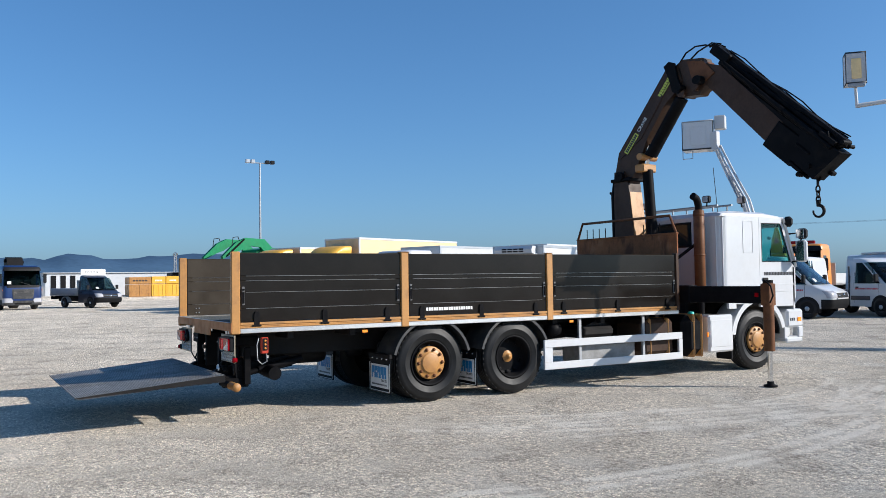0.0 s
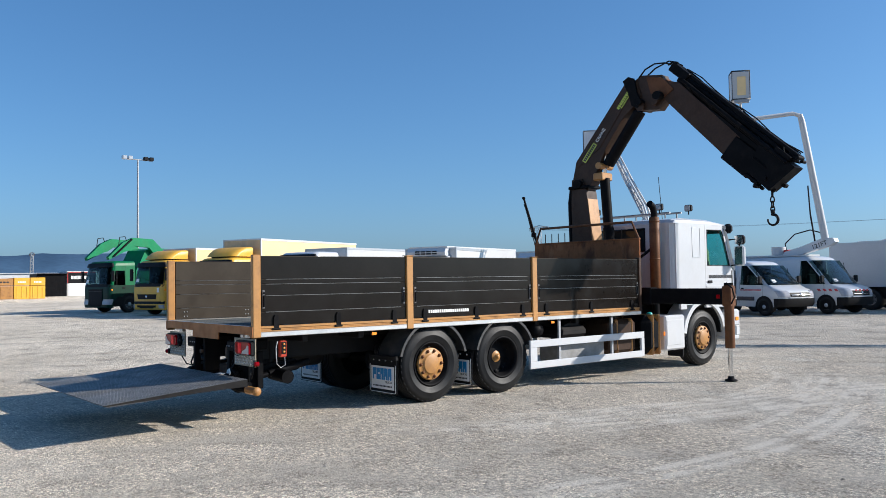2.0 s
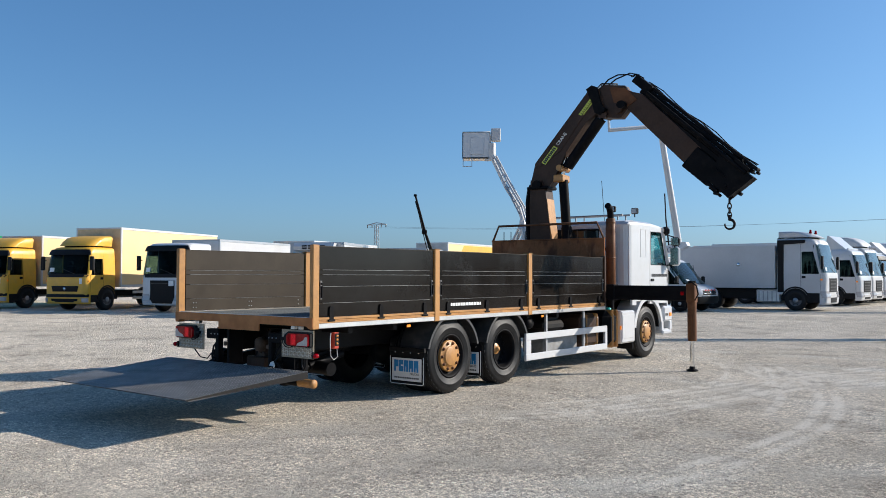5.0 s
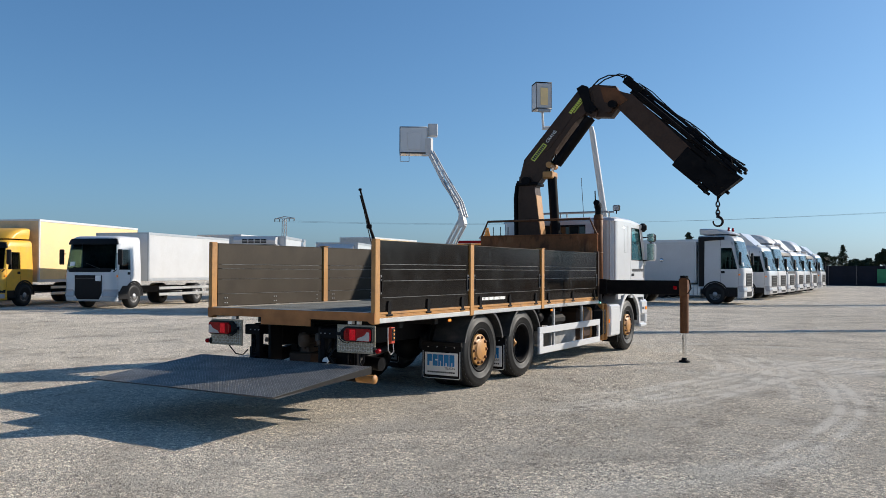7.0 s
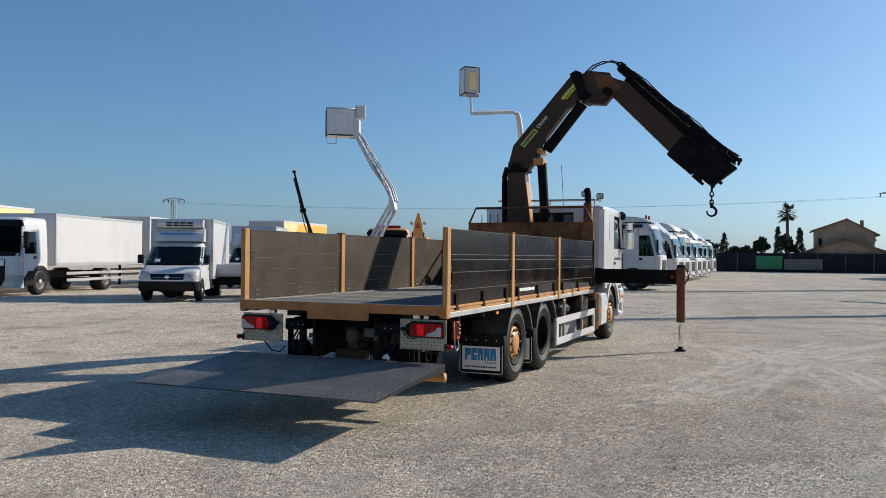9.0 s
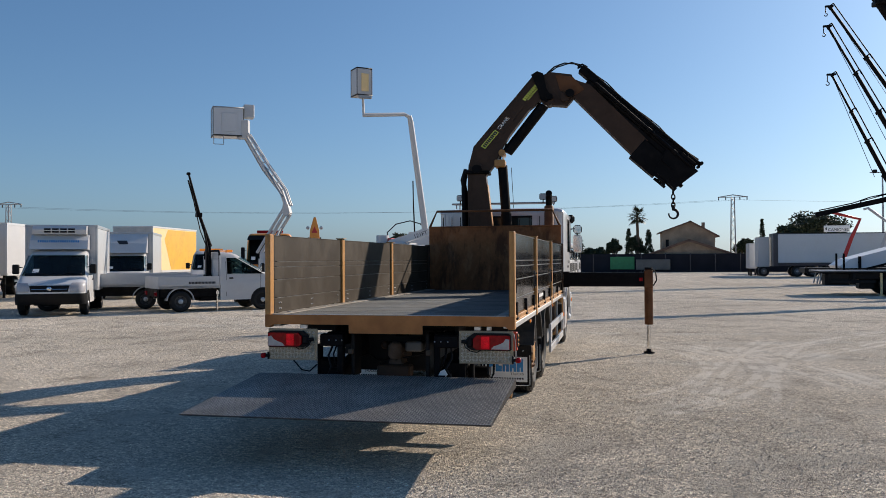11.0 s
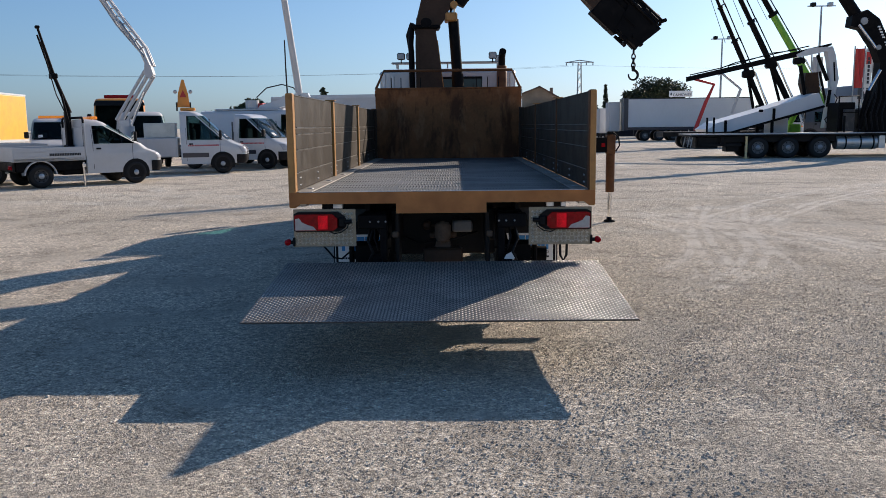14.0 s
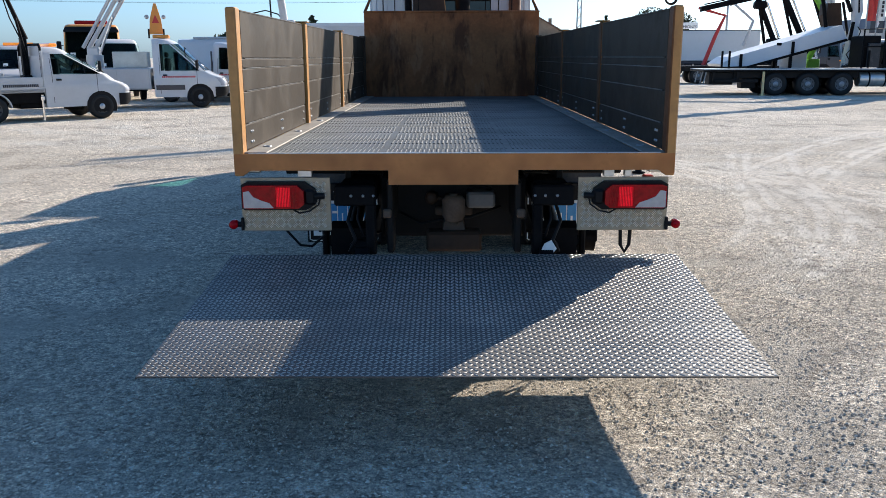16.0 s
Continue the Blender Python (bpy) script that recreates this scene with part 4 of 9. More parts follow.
for sd in (-1, 1):
    part("platform_edge", Shape().prism([(Y0, Z0 - 0.003), (Y0, Z0 - 0.08), (Y0 - 0.35, Z0 - 0.09), (Y1, Z1 - 0.012), (Y1, Z1 - 0.003)], (-1.2765, 1.2685)[sd > 0], (-1.2755, 1.2705)[sd > 0]), CHASSIS, lift)
    part("lift_arm", Shape().prism([(Y0 - 0.02, 0.47), (Y0 + 0.12, 0.55), (0.9, 0.66), (1.0, 0.58), (0.95, 0.52), (0.1, 0.40), (Y0 - 0.02, 0.38)], 0.50 * sd, 0.58 * sd), BLACK, lorry, "black tail lift arm")
    part("lift_cylinder", Shape().tube([(0.66 * sd, 0.05, 0.42), (0.66 * sd, 0.62, 0.53)], 0.035, 12).tube([(0.66 * sd, 0.5, 0.51), (0.66 * sd, 1.05, 0.62)], 0.048, 12), BLACK, lorry)
    part("lift_bracket", Shape().box(0.46 * sd, 0.70 * sd, 0.06, 0.16, 0.80, 0.92, 0.01).box(0.46 * sd, 0.52 * sd, 0.06, 0.14, 0.50, 0.81, 0.01).box(0.50 * sd, 0.62 * sd, 0.08, 0.16, 0.50, 0.58, 0.02), BLACK, lorry)
    for x in (0.47, 0.53, 0.6):
        part("bolt", Shape().lathe([(0.009, 0.0), (0.007, -0.008), (0.0, -0.008)], (x * sd, 0.06, 0.86), "y", 8), STEEL, lorry)
    # underrun tube stubs with tan ends
    st = part("underrun_tube", Shape().tube([(0.62 * sd, 0.07, 0.385), (1.2 * sd, 0.07, 0.385)], 0.042, 18), BLACK, lorry, "black underrun tube with a tan end sleeve")
    part("sleeve", Shape().tube([(0.98 * sd, 0.07, 0.385), (1.2 * sd, 0.07, 0.385)], 0.046, 18), TAN, st, "tan painted end sleeve")
    part("cap", Shape().lathe([(0.05, 0.0), (0.05, 0.012 * sd), (0.0, 0.014 * sd)], (1.2 * sd, 0.07, 0.385), "x", 18), TAN, st)
    part("underrun_arm", Shape().box(0.66 * sd, 0.76 * sd, 0.05, 0.35, 0.33, 0.44, 0.01).box(0.77 * sd, 0.81 * sd, 0.28, 0.36, 0.36, 0.8, 0.01), BLACK, lorry)
# the space between the rails, with coupling and pump box
part("rear_crossmember", Shape().box(-0.46, 0.46, 0.62, 0.68, 0.5, 0.93, 0.01), CHASSIS, lorry)
c = Shape().box(-0.06, 0.06, 0.32, 0.62, 0.69, 0.79, 0.02).lathe([(0.05, -0.08), (0.07, -0.05), (0.07, 0.05), (0.05, 0.08), (0.0, 0.08)], (0, 0.33, 0.74), "z", 16)
c.tube([(0, 0.33, 0.64), (0, 0.33, 0.83)], 0.025, 10).box(-0.12, 0.12, 0.5, 0.56, 0.66, 0.71, 0.01)
part("tow_coupling", c, CAST, lorry, "rusty tow coupling")
part("pump_box", Shape().box(0.08, 0.26, 0.42, 0.6, 0.72, 0.82, 0.015), material("grey_cast_box", (0.2, 0.19, 0.18), 0.6), lorry, "dusty grey pump box")
part("valve", Shape().lathe([(0.04, 0.0), (0.04, -0.06), (0.02, -0.07), (0.0, -0.07)], (-0.14, 0.5, 0.78), "y", 12).tube([(-0.14, 0.46, 0.78), (-0.06, 0.44, 0.78)], 0.012, 8), BROWN, lorry)
part("latch_plate", Shape().box(-0.07, 0.08, 0.59, 0.618, 0.86, 0.91, 0.008).tube([(-0.05, 0.585, 0.885), (0.06, 0.585, 0.885)], 0.018, 8), BLACK, lorry)
for x in (-0.2, -0.16, 0.18):
    part("nut", Shape().lathe([(0.014, 0.0), (0.012, -0.012), (0.0, -0.012)], (x, 0.62, 0.89), "y", 6), BROWN, lorry)
part("coupling_neck", Shape().prism([(-0.07, 0.60), (0.07, 0.60), (0.04, 0.70), (-0.04, 0.70)], 0.34, 0.56, axis="y"), CAST, lorry, "dusty brown coupling neck")
part("air_line", Shape().tube([(-0.34, 0.6, 0.66), (-0.2, 0.45, 0.62), (-0.05, 0.5, 0.64), (0.1, 0.44, 0.66), (0.3, 0.6, 0.7)], 0.01, 7).tube([(0.1, 0.55, 0.84), (0.16, 0.46, 0.86), (0.24, 0.5, 0.83)], 0.009, 7), PLASTIC, lorry)
part("step_beam", Shape().box(-0.17, 0.17, 0.25, 0.42, 0.48, 0.60, 0.015), BROWN, lorry)
for sd in (-1, 1):
    part("rail_plate", Shape().box(0.36 * sd, 0.40 * sd, 0.14, 0.36, 0.5, 0.93, 0.008), CHASSIS, lorry)
    part("side_box", Shape().box(0.46 * sd, 0.68 * sd, 0.18, 0.5, 0.80, 0.93, 0.02), BLACK, lorry)
    part("hydraulic_hose", Shape().tube([(0.6 * sd, 0.2, 0.82), (0.63 * sd, 0.12, 0.7), (0.58 * sd, 0.06, 0.6), (0.62 * sd, 0.1, 0.52)], 0.011, 7).tube([(0.56 * sd, 0.2, 0.82), (0.57 * sd, 0.1, 0.72), (0.54 * sd, 0.08, 0.62), (0.45 * sd, 0.3, 0.6)], 0.009, 7), PLASTIC, lorry)
    part("pivot_block", Shape().prism([(0.2, 0.40), (0.34, 0.40), (0.34, 0.62), (0.28, 0.67), (0.2, 0.64)], 0.53 * sd, 0.745 * sd).tube([(0.5 * sd, 0.26, 0.55), (0.76 * sd, 0.26, 0.55)], 0.035, 12), BLACK, lorry, "black tail lift pivot")
    part("clamp", Shape().box(0.37 * sd, 0.42 * sd, 0.10, 0.139, 0.72, 0.77, 0.008), CAST, lorry)
part("air_hose", Shape().tube([(0.98, 0.1, 0.68), (0.985, 0.1, 0.56), (1.01, 0.1, 0.515), (1.035, 0.1, 0.56), (1.04, 0.1, 0.68)], 0.011, 8), PLASTIC, lorry)
part("light_cable", Shape().tube([(-1.0, 0.1, 0.66), (-0.92, 0.14, 0.55), (-0.86, 0.2, 0.53), (-0.78, 0.2, 0.6)], 0.008, 6), PLASTIC, lorry)
part("rag", Shape().prism([(0.5, 0.52), (0.56, 0.5), (0.6, 0.55), (0.57, 0.6), (0.53, 0.58)], 0.03, 0.045, axis="y"), PRINTWHITE, lorry)
ctl = part("control_box", Shape().box(1.17, 1.229, 0.355, 0.435, 0.75, 0.935, 0.008), SIGNALRED, lorry, "red tail lift control box with a black button panel")
part("button_panel", Shape().box(1.2295, 1.236, 0.366, 0.424, 0.785, 0.925, 0.003), PLASTIC, ctl, "black button panel")
for z in (0.812, 0.855, 0.898):
    part("button", Shape().lathe([(0.013, 0.0), (0.011, 0.01), (0.0, 0.01)], (1.236, 0.395, z), "x", 10), ORANGE, ctl, "round orange button")
part("control_lead", Shape().tube([(1.2, 0.33, 0.93), (1.22, 0.30, 0.85), (1.22, 0.31, 0.68), (1.22, 0.36, 0.63), (1.22, 0.42, 0.66), (1.21, 0.41, 0.8)], 0.006, 6), STEEL, lorry, "grey looped control lead")
part("lift_motor", Shape().tube([(0.52, 0.62, 0.5), (0.92, 0.62, 0.48)], 0.08, 16), BLACK, lorry)

# side guard, tanks and boxes between the axles
for sd in (-1, 1):
    x0, x1 = sorted((1.205 * sd, 1.243 * sd))
    g = Shape().box(x0, x1, 4.40, 7.10, 0.60, 0.705, 0.006).box(x0, x1, 4.40, 7.10, 0.292, 0.395, 0.006)
    g.box(x0, x1, 4.40, 4.545, 0.395, 0.60, 0.004).box(x0, x1, 7.02, 7.10, 0.395, 0.60, 0.004)
    sg = part("side_guard", g, WHITE, lorry, "white painted side guard frame")
    for y in (5.08, 6.32):
        part("guard_strut", Shape().box(1.165 * sd, 1.20 * sd, y - 0.025, y + 0.025, 0.30, 0.985, 0.004), STEEL, sg)
part("toolbox", Shape().box(0.72, 1.12, 5.12, 6.22, 0.34, 0.60, 0.02), DULLGREY, lorry, "grey steel toolbox")
part("oil_tank", Shape().box(0.6, 1.1, 5.2, 5.85, 0.68, 0.86, 0.06).prism([(5.35, 0.86), (5.8, 0.86), (5.62, 0.95)], 0.7, 1.0), CHASSIS, lorry)
bt = part("fuel_tank", Shape().box(0.5, 1.14, 6.36, 7.05, 0.36, 0.92, 0.07), BROWN, lorry, "brown painted tank with tan straps")
for y in (6.52, 6.9):
    part("strap", Shape().box(0.5, 1.152, y - 0.03, y + 0.03, 0.352, 0.93, 0.06), TAN, bt)
ft = Shape().box(0.55, 1.2, 7.22, 7.66, 0.30, 0.96, 0.12)
ft = part("round_tank", ft, BLACK, lorry, "black tank with tan straps")
for y in (7.40, 7.58):
    part("strap", Shape().box(0.55, 1.212, y - 0.025, y + 0.025, 0.29, 0.972, 0.12), TAN, ft)
part("filler_cap", Shape().lathe([(0.05, 0.0), (0.05, 0.03), (0.03, 0.04), (0.0, 0.04)], (1.08, 7.47, 0.965), "z", 14), TEAL, ft, "teal filler cap")
part("valve_block", Shape().lathe([(0.0, -0.1), (0.09, -0.09), (0.1, 0.0), (0.09, 0.09), (0.0, 0.1)], (1.05, 4.7, 0.84), "y", 14), BLACK, lorry)
for sd in (-1, 1):
    wb = part("battery_cover", Shape().box(0.62 * sd, 1.222 * sd, 7.72, 8.30, 0.34, 0.94, 0.03), WHITE, lorry, "white moulded locker cover")
    part("lid_line", Shape().box(1.2225 * sd, 1.229 * sd, 7.76, 8.26, 0.43, 0.86, 0.006), WHITE, wb)
# no lamp: the lens material's added glow brightens this reflector
part("side_reflector", Shape().box(1.2, 1.222, 7.685, 7.715, 0.60, 0.67, 0.004), AMBER, lorry)
for sd in (-1, 1):
    part("lower_flap", Shape().box(0.85 * sd, 1.17 * sd, 8.29, 8.33, 0.2, 0.55, 0.008), PLASTIC, lorry)
part("air_filter", Shape().box(-1.1, -0.6, 7.3, 7.9, 0.4, 0.95, 0.05), BLACK, lorry)
part("engine", Shape().box(-0.45, 0.45, 8.0, 9.7, 0.55, 1.2, 0.08), CHASSIS, lorry)

# cab
W = 1.205


def cab_side(sd):
    """A cab side with its wheel arch and window opening, as panels round the openings."""
    a, b = sorted((W * sd, (W - 0.045) * sd))
    rear = Shape().prism([(8.22, 1.03), (8.40, 1.03), (8.40, 2.56), (8.22, 2.56)], a, b)
    rear.prism([(8.40, 1.10), (9.00, 1.10), (9.00, 2.56), (8.40, 2.56)], a, b)
    p = part("cab_side", rear, WHITE, lorry, "white cab rear side panel")
    door = Shape().prism([(9.006, 1.04), (9.86, 1.04), (9.93, 1.2), (9.93, 1.70), (9.82, 1.795), (9.006, 1.80)], a, b)
    door.prism([(9.006, 1.80), (9.065, 1.80), (9.065, 2.455), (9.55, 2.455), (9.60, 2.38), (9.66, 2.40), (9.58, 2.545), (9.006, 2.56)], a, b)
    door.prism([(9.60, 2.38), (9.82, 1.795), (9.88, 1.795), (9.66, 2.40)], a, b)
    d = part("cab_door", door, WHITE, lorry, "white cab door with side window")
    part("window_pane", Shape().prism([(9.066, 1.801), (9.819, 1.796), (9.599, 2.379), (9.549, 2.454), (9.066, 2.454)], (W - 0.012) * sd, (W - 0.018) * sd), GLASS, d, "greenish side window")
    sw = Shape().tube([((W - 0.002) * sd, y, z) for y, z in ((9.066, 1.803), (9.81, 1.80), (9.592, 2.38), (9.545, 2.452), (9.066, 2.452))], 0.009, 6, closed=True)
    part("window_seal", sw, PLASTIC, d)
    part("door_handle", Shape().box((W + 0.001) * sd, (W + 0.018) * sd, 9.06, 9.2, 1.48, 1.53, 0.008), PLASTIC, d)
    part("grab_line", Shape().box((W + 0.0005) * sd, (W + 0.006) * sd, 9.02, 9.85, 1.29, 1.33, 0.003), WHITE, d)
    part("swage_line", Shape().box((W + 0.0005) * sd, (W + 0.006) * sd, 9.02, 9.88, 1.40, 1.43, 0.003), WHITE, d)
    part("pressed_panel", Shape().tube([((W + 0.001) * sd, y, z) for y, z in ((8.60, 1.95), (8.84, 1.95), (8.84, 2.48), (8.60, 2.48))], 0.006, 6, closed=True), WHITE, p)
    t = Shape()
    print_bars(t, 9.10, 9.86, 1.57, 1.625, 19, lambda u, z: ((W + 0.004) * sd, u, z))
    part("print", t, PRINTDARK, d, "line of dark lettering")


for sd in (-1, 1):
    cab_side(sd)
# rounded rear corners and back wall with its window
for sd in (-1, 1):
    pr = []
    for i in range(9):
        w = radians(90 * i / 8)
        pr.append(((W - 0.20 + 0.20 * math.cos(w)) * sd, 8.22 - 0.17 * math.sin(w)))
    for i in range(8, -1, -1):
        w = radians(90 * i / 8)
        pr.append(((W - 0.20 + 0.16 * math.cos(w)) * sd, 8.22 - 0.13 * math.sin(w)))
    n = len(pr)
    s = Shape()
    vs = [(x, y, z) for z in (1.2, 2.56) for x, y in pr]
    fs = [(i, (i + 1) % n, n + (i + 1) % n, n + i) for i in range(n)] + [(e + i, e + i + 1, e + n - 2 - i, e + n - 1 - i) for e in (0, n) for i in range(8)]
    s.add(vs, fs)
    cc = part("cab_corner", s, WHITE, lorry, "rounded white cab corner")
    for ang in (30, 62):
        w = radians(ang)
        x, y = (W - 0.20 + 0.2 * math.cos(w)) * sd, 8.22 - 0.17 * math.sin(w)
        part("flute", Shape().tube([(x, y, 1.22), (x, y, 2.54)], 0.014, 8), WHITE, cc)
bw = Shape()
WX0, WX1, WZ0, WZ1 = -0.5, 0.6, 2.08, 2.47
bw.box(-W + 0.2, WX0, 8.05, 8.09, 1.2, 2.56, 0.004).box(WX1, W - 0.2, 8.05, 8.09, 1.2, 2.56, 0.004).box(WX0, WX1, 8.05, 8.09, 1.2, WZ0, 0.002).box(WX0, WX1, 8.05, 8.09, WZ1, 2.56, 0.002)
cb = part("cab_back", bw, WHITE, lorry, "white cab back wall with a window")
part("rear_pane", Shape().box(WX0, WX1, 8.062, 8.07, WZ0, WZ1, 0.001), TINT, cb)
part("rear_window_seal", Shape().tube([(WX0, 8.048, WZ0), (WX1, 8.048, WZ0), (WX1, 8.048, WZ1), (WX0, 8.048, WZ1)], 0.022, 6, closed=True), PLASTIC, cb)
for x in (-0.95, -0.7, 0.72, 0.88):
    part("back_rib", Shape().box(x - 0.02, x + 0.02, 8.035, 8.0495, 1.3, 2.5, 0.008), WHITE, cb)
# roof, front and floor
rf = Shape()
prof = [(8.07, 2.56), (8.12, 2.625), (8.4, 2.66), (9.2, 2.655), (9.55, 2.61), (9.68, 2.54)]
rings = []
for y, z in prof:
    rings.append([(-W, y, 2.545), (-W + 0.03, y, 2.545 + (z - 2.545) * 0.55), (-W + 0.12, y, 2.545 + (z - 2.545) * 0.9), (-0.5, y, z), (0.5, y, z), (W - 0.12, y, 2.545 + (z - 2.545) * 0.9), (W - 0.03, y, 2.545 + (z - 2.545) * 0.55), (W, y, 2.545)])
vs = [p for r in rings for p in r]
fs = [(i * 8 + k, i * 8 + k + 1, (i + 1) * 8 + k + 1, (i + 1) * 8 + k) for i in range(len(rings) - 1) for k in range(7)] + [tuple(range(8)), tuple(range(len(vs) - 8, len(vs)))]
fs += [(i * 8, (i + 1) * 8, (i + 1) * 8 + 7, i * 8 + 7) for i in range(len(rings) - 1)]
rf.add(vs, fs)
roof = part("cab_roof", rf, WHITE, lorry, "white domed cab roof")
part("windscreen", Shape().slab([(-W + 0.1, 10.08, 1.72), (W - 0.1, 10.08, 1.72), (W - 0.16, 9.70, 2.50), (-W + 0.16, 9.70, 2.50)], 0.008), GLASS, lorry)
for sd in (-1, 1):
    part("front_pillar", Shape().slab([(W * sd, 9.93, 1.70), ((W - 0.11) * sd, 10.08, 1.70), ((W - 0.17) * sd, 9.69, 2.53), ((W - 0.0) * sd, 9.62, 2.53)], 0.04), WHITE, lorry)
part("header_panel", Shape().box(-W + 0.02, W - 0.02, 9.60, 9.72, 2.49, 2.57, 0.02), WHITE, lorry)
part("sun_visor", Shape().slab([(-W + 0.1, 9.74, 2.5), (W - 0.1, 9.74, 2.5), (W - 0.1, 9.95, 2.42), (-W + 0.1, 9.95, 2.42)], 0.012), PLASTIC, lorry)
fp = Shape()
fp.add([(x, y, z) for z in (0.98, 1.71) for x, y in ((-W, 9.90), (-W + 0.16, 10.12), (W - 0.16, 10.12), (W, 9.90), (W, 9.86), (-W, 9.86))],
       [tuple(range(6)), tuple(range(6, 12))] + [(i, (i + 1) % 6, 6 + (i + 1) % 6, 6 + i) for i in range(6)])
front = part("front_panel", fp, WHITE, lorry)
for i in range(5):
    part("grille_slat", Shape().box(-0.8, 0.8, 10.12, 10.14, 1.02 + i * 0.12, 1.09 + i * 0.12, 0.006), PLASTIC, front)
part("cab_floor", Shape().box(-W + 0.05, W - 0.05, 8.1, 9.9, 1.2, 1.26, 0.01), CHASSIS, lorry)
part("dashboard", Shape().box(-W + 0.1, W - 0.1, 9.62, 9.98, 1.5, 1.78, 0.06), PLASTIC, lorry)
part("steering_wheel", Shape().tube([(-0.62 + 0.22 * math.cos(a), 9.45 + 0.1 * math.sin(a), 1.78 + 0.19 * math.sin(a)) for a in [2 * math.pi * i / 16 for i in range(16)]], 0.016, 6, closed=True), PLASTIC, lorry)
for x in (-0.62, 0.62):
    part("seat", Shape().box(x - 0.26, x + 0.26, 8.75, 9.25, 1.5, 1.66, 0.06).box(x - 0.25, x + 0.25, 8.62, 8.78, 1.6, 2.15, 0.06).box(x - 0.13, x + 0.13, 8.64, 8.75, 2.15, 2.34, 0.04), FABRIC, lorry)
# wheel arches, steps and bumper
for sd in (-1, 1):
    a = part("cab_arch", Shape().arc_sheet(8.93, 0.52, 0.60, 0.085, 0.8 * sd, 1.228 * sd, 14, 172), WHITE, lorry, "white wheel arch")
    part("arch_liner", Shape().arc_sheet(8.93, 0.52, 0.565, 0.03, 0.62 * sd, 1.18 * sd, 5, 178), PLASTIC, a)
    bp = Shape().box(0.9 * sd, 1.22 * sd, 9.62, 10.08, 0.40, 0.50, 0.03).box(0.9 * sd, 1.225 * sd, 9.66, 10.1, 0.66, 0.98, 0.04)
    bp.box(1.08 * sd, 1.215 * sd, 9.96, 10.1, 0.48, 0.68, 0.02).box(0.9 * sd, 1.19 * sd, 9.62, 9.72, 0.48, 0.68, 0.01)
    bump = part("bumper_corner", bp, WHITE, lorry, "white bumper corner with steps")
    part("step", Shape().box(0.95 * sd, 1.19 * sd, 9.72, 9.97, 0.495, 0.515, 0.006), ALU, bump)
    part("headlamp", Shape().box(0.62 * sd, 1.06 * sd, 10.09, 10.14, 0.70, 0.93, 0.03), CLEARLENS, bump)
    part("indicator", Shape().box(1.2255 * sd, 1.24 * sd, 9.92, 10.02, 0.77, 0.84, 0.006), AMBER, bump)
    nb = Shape()
    print_bars(nb, 9.72, 9.86, 0.78, 0.83, 3, lambda u, z: (1.2275 * sd, u, z))
    part("print", nb, PRINTDARK, bump)
    # mirrors on arms
    mm = Shape().tube([(W * sd, 9.78, 2.28), (1.36 * sd, 9.9, 2.30), (1.37 * sd, 9.9, 1.82), (W * sd, 9.85, 1.80)], 0.016, 8)
    arm = part("mirror_arm", mm, PLASTIC, lorry)
    mh = part("mirror", Shape().box(1.27 * sd, 1.46 * sd, 9.86, 9.98, 1.79, 2.17, 0.04), WHITE, lorry, "large wing mirror with white shell")
    part("mirror_glass", Shape().box(1.285 * sd, 1.445 * sd, 9.852, 9.8595, 1.81, 2.15, 0.002), CHROME, mh)
    mw = part("wide_mirror", Shape().box(1.28 * sd, 1.46 * sd, 9.86, 9.99, 2.19, 2.37, 0.04), PLASTIC, lorry)
    part("mirror_glass", Shape().box(1.295 * sd, 1.445 * sd, 9.852, 9.8595, 2.205, 2.355, 0.002), CHROME, mw)
part("front_bumper", Shape().box(-0.92, 0.92, 9.95, 10.16, 0.42, 0.98, 0.04), WHITE, lorry)
part("kerb_mirror", Shape().box(1.16, 1.32, 9.66, 9.80, 2.40, 2.58, 0.05), PLASTIC, lorry)
# roof bars with work lamps, exhaust stack, aerial
s = Shape().tube([(-0.98, 8.25, 2.745), (1.0, 8.25, 2.745)], 0.018, 8).tube([(-0.98, 8.6, 2.76), (1.0, 8.6, 2.76)], 0.018, 8).tube([(-0.98, 8.25, 2.745), (-0.98, 8.6, 2.76)], 0.018, 8)
for x in (-0.9, 0.0, 0.9):
    s.tube([(x, 8.25, 2.65), (x, 8.25, 2.745)], 0.014, 6).tube([(x, 8.6, 2.65), (x, 8.6, 2.76)], 0.014, 6)
part("roof_bar", s, STEEL, lorry, "pair of roof bars")
for x, y in ((-0.82, 8.22), (-0.66, 8.26), (0.80, 8.22), (0.95, 8.9)):
    wl = part("work_lamp", Shape().box(x - 0.07, x + 0.07, y - 0.045, y + 0.045, 2.80, 2.92, 0.02).tube([(x, y, 2.74), (x, y, 2.8)], 0.012, 6), PLASTIC, lorry, "black work lamp")
    part("lens", Shape().box(x - 0.058, x + 0.058, y - 0.052, y - 0.0455, 2.812, 2.908, 0.004), CLEARLENS, wl)
part("aerial", Shape().tube([(0.1, 9.3, 2.65), (0.06, 9.25, 3.55)], 0.006, 5), PLASTIC, lorry)
ex = part("exhaust_pipe", Shape().tube([(0.94, 7.86, 0.95), (0.94, 7.86, 2.72), (0.94, 7.84, 2.80), (0.945, 7.80, 2.85), (0.95, 7.72, 2.885)], 0.06, 16), BLACK, lorry, "upright exhaust pipe with a brown heat guard")
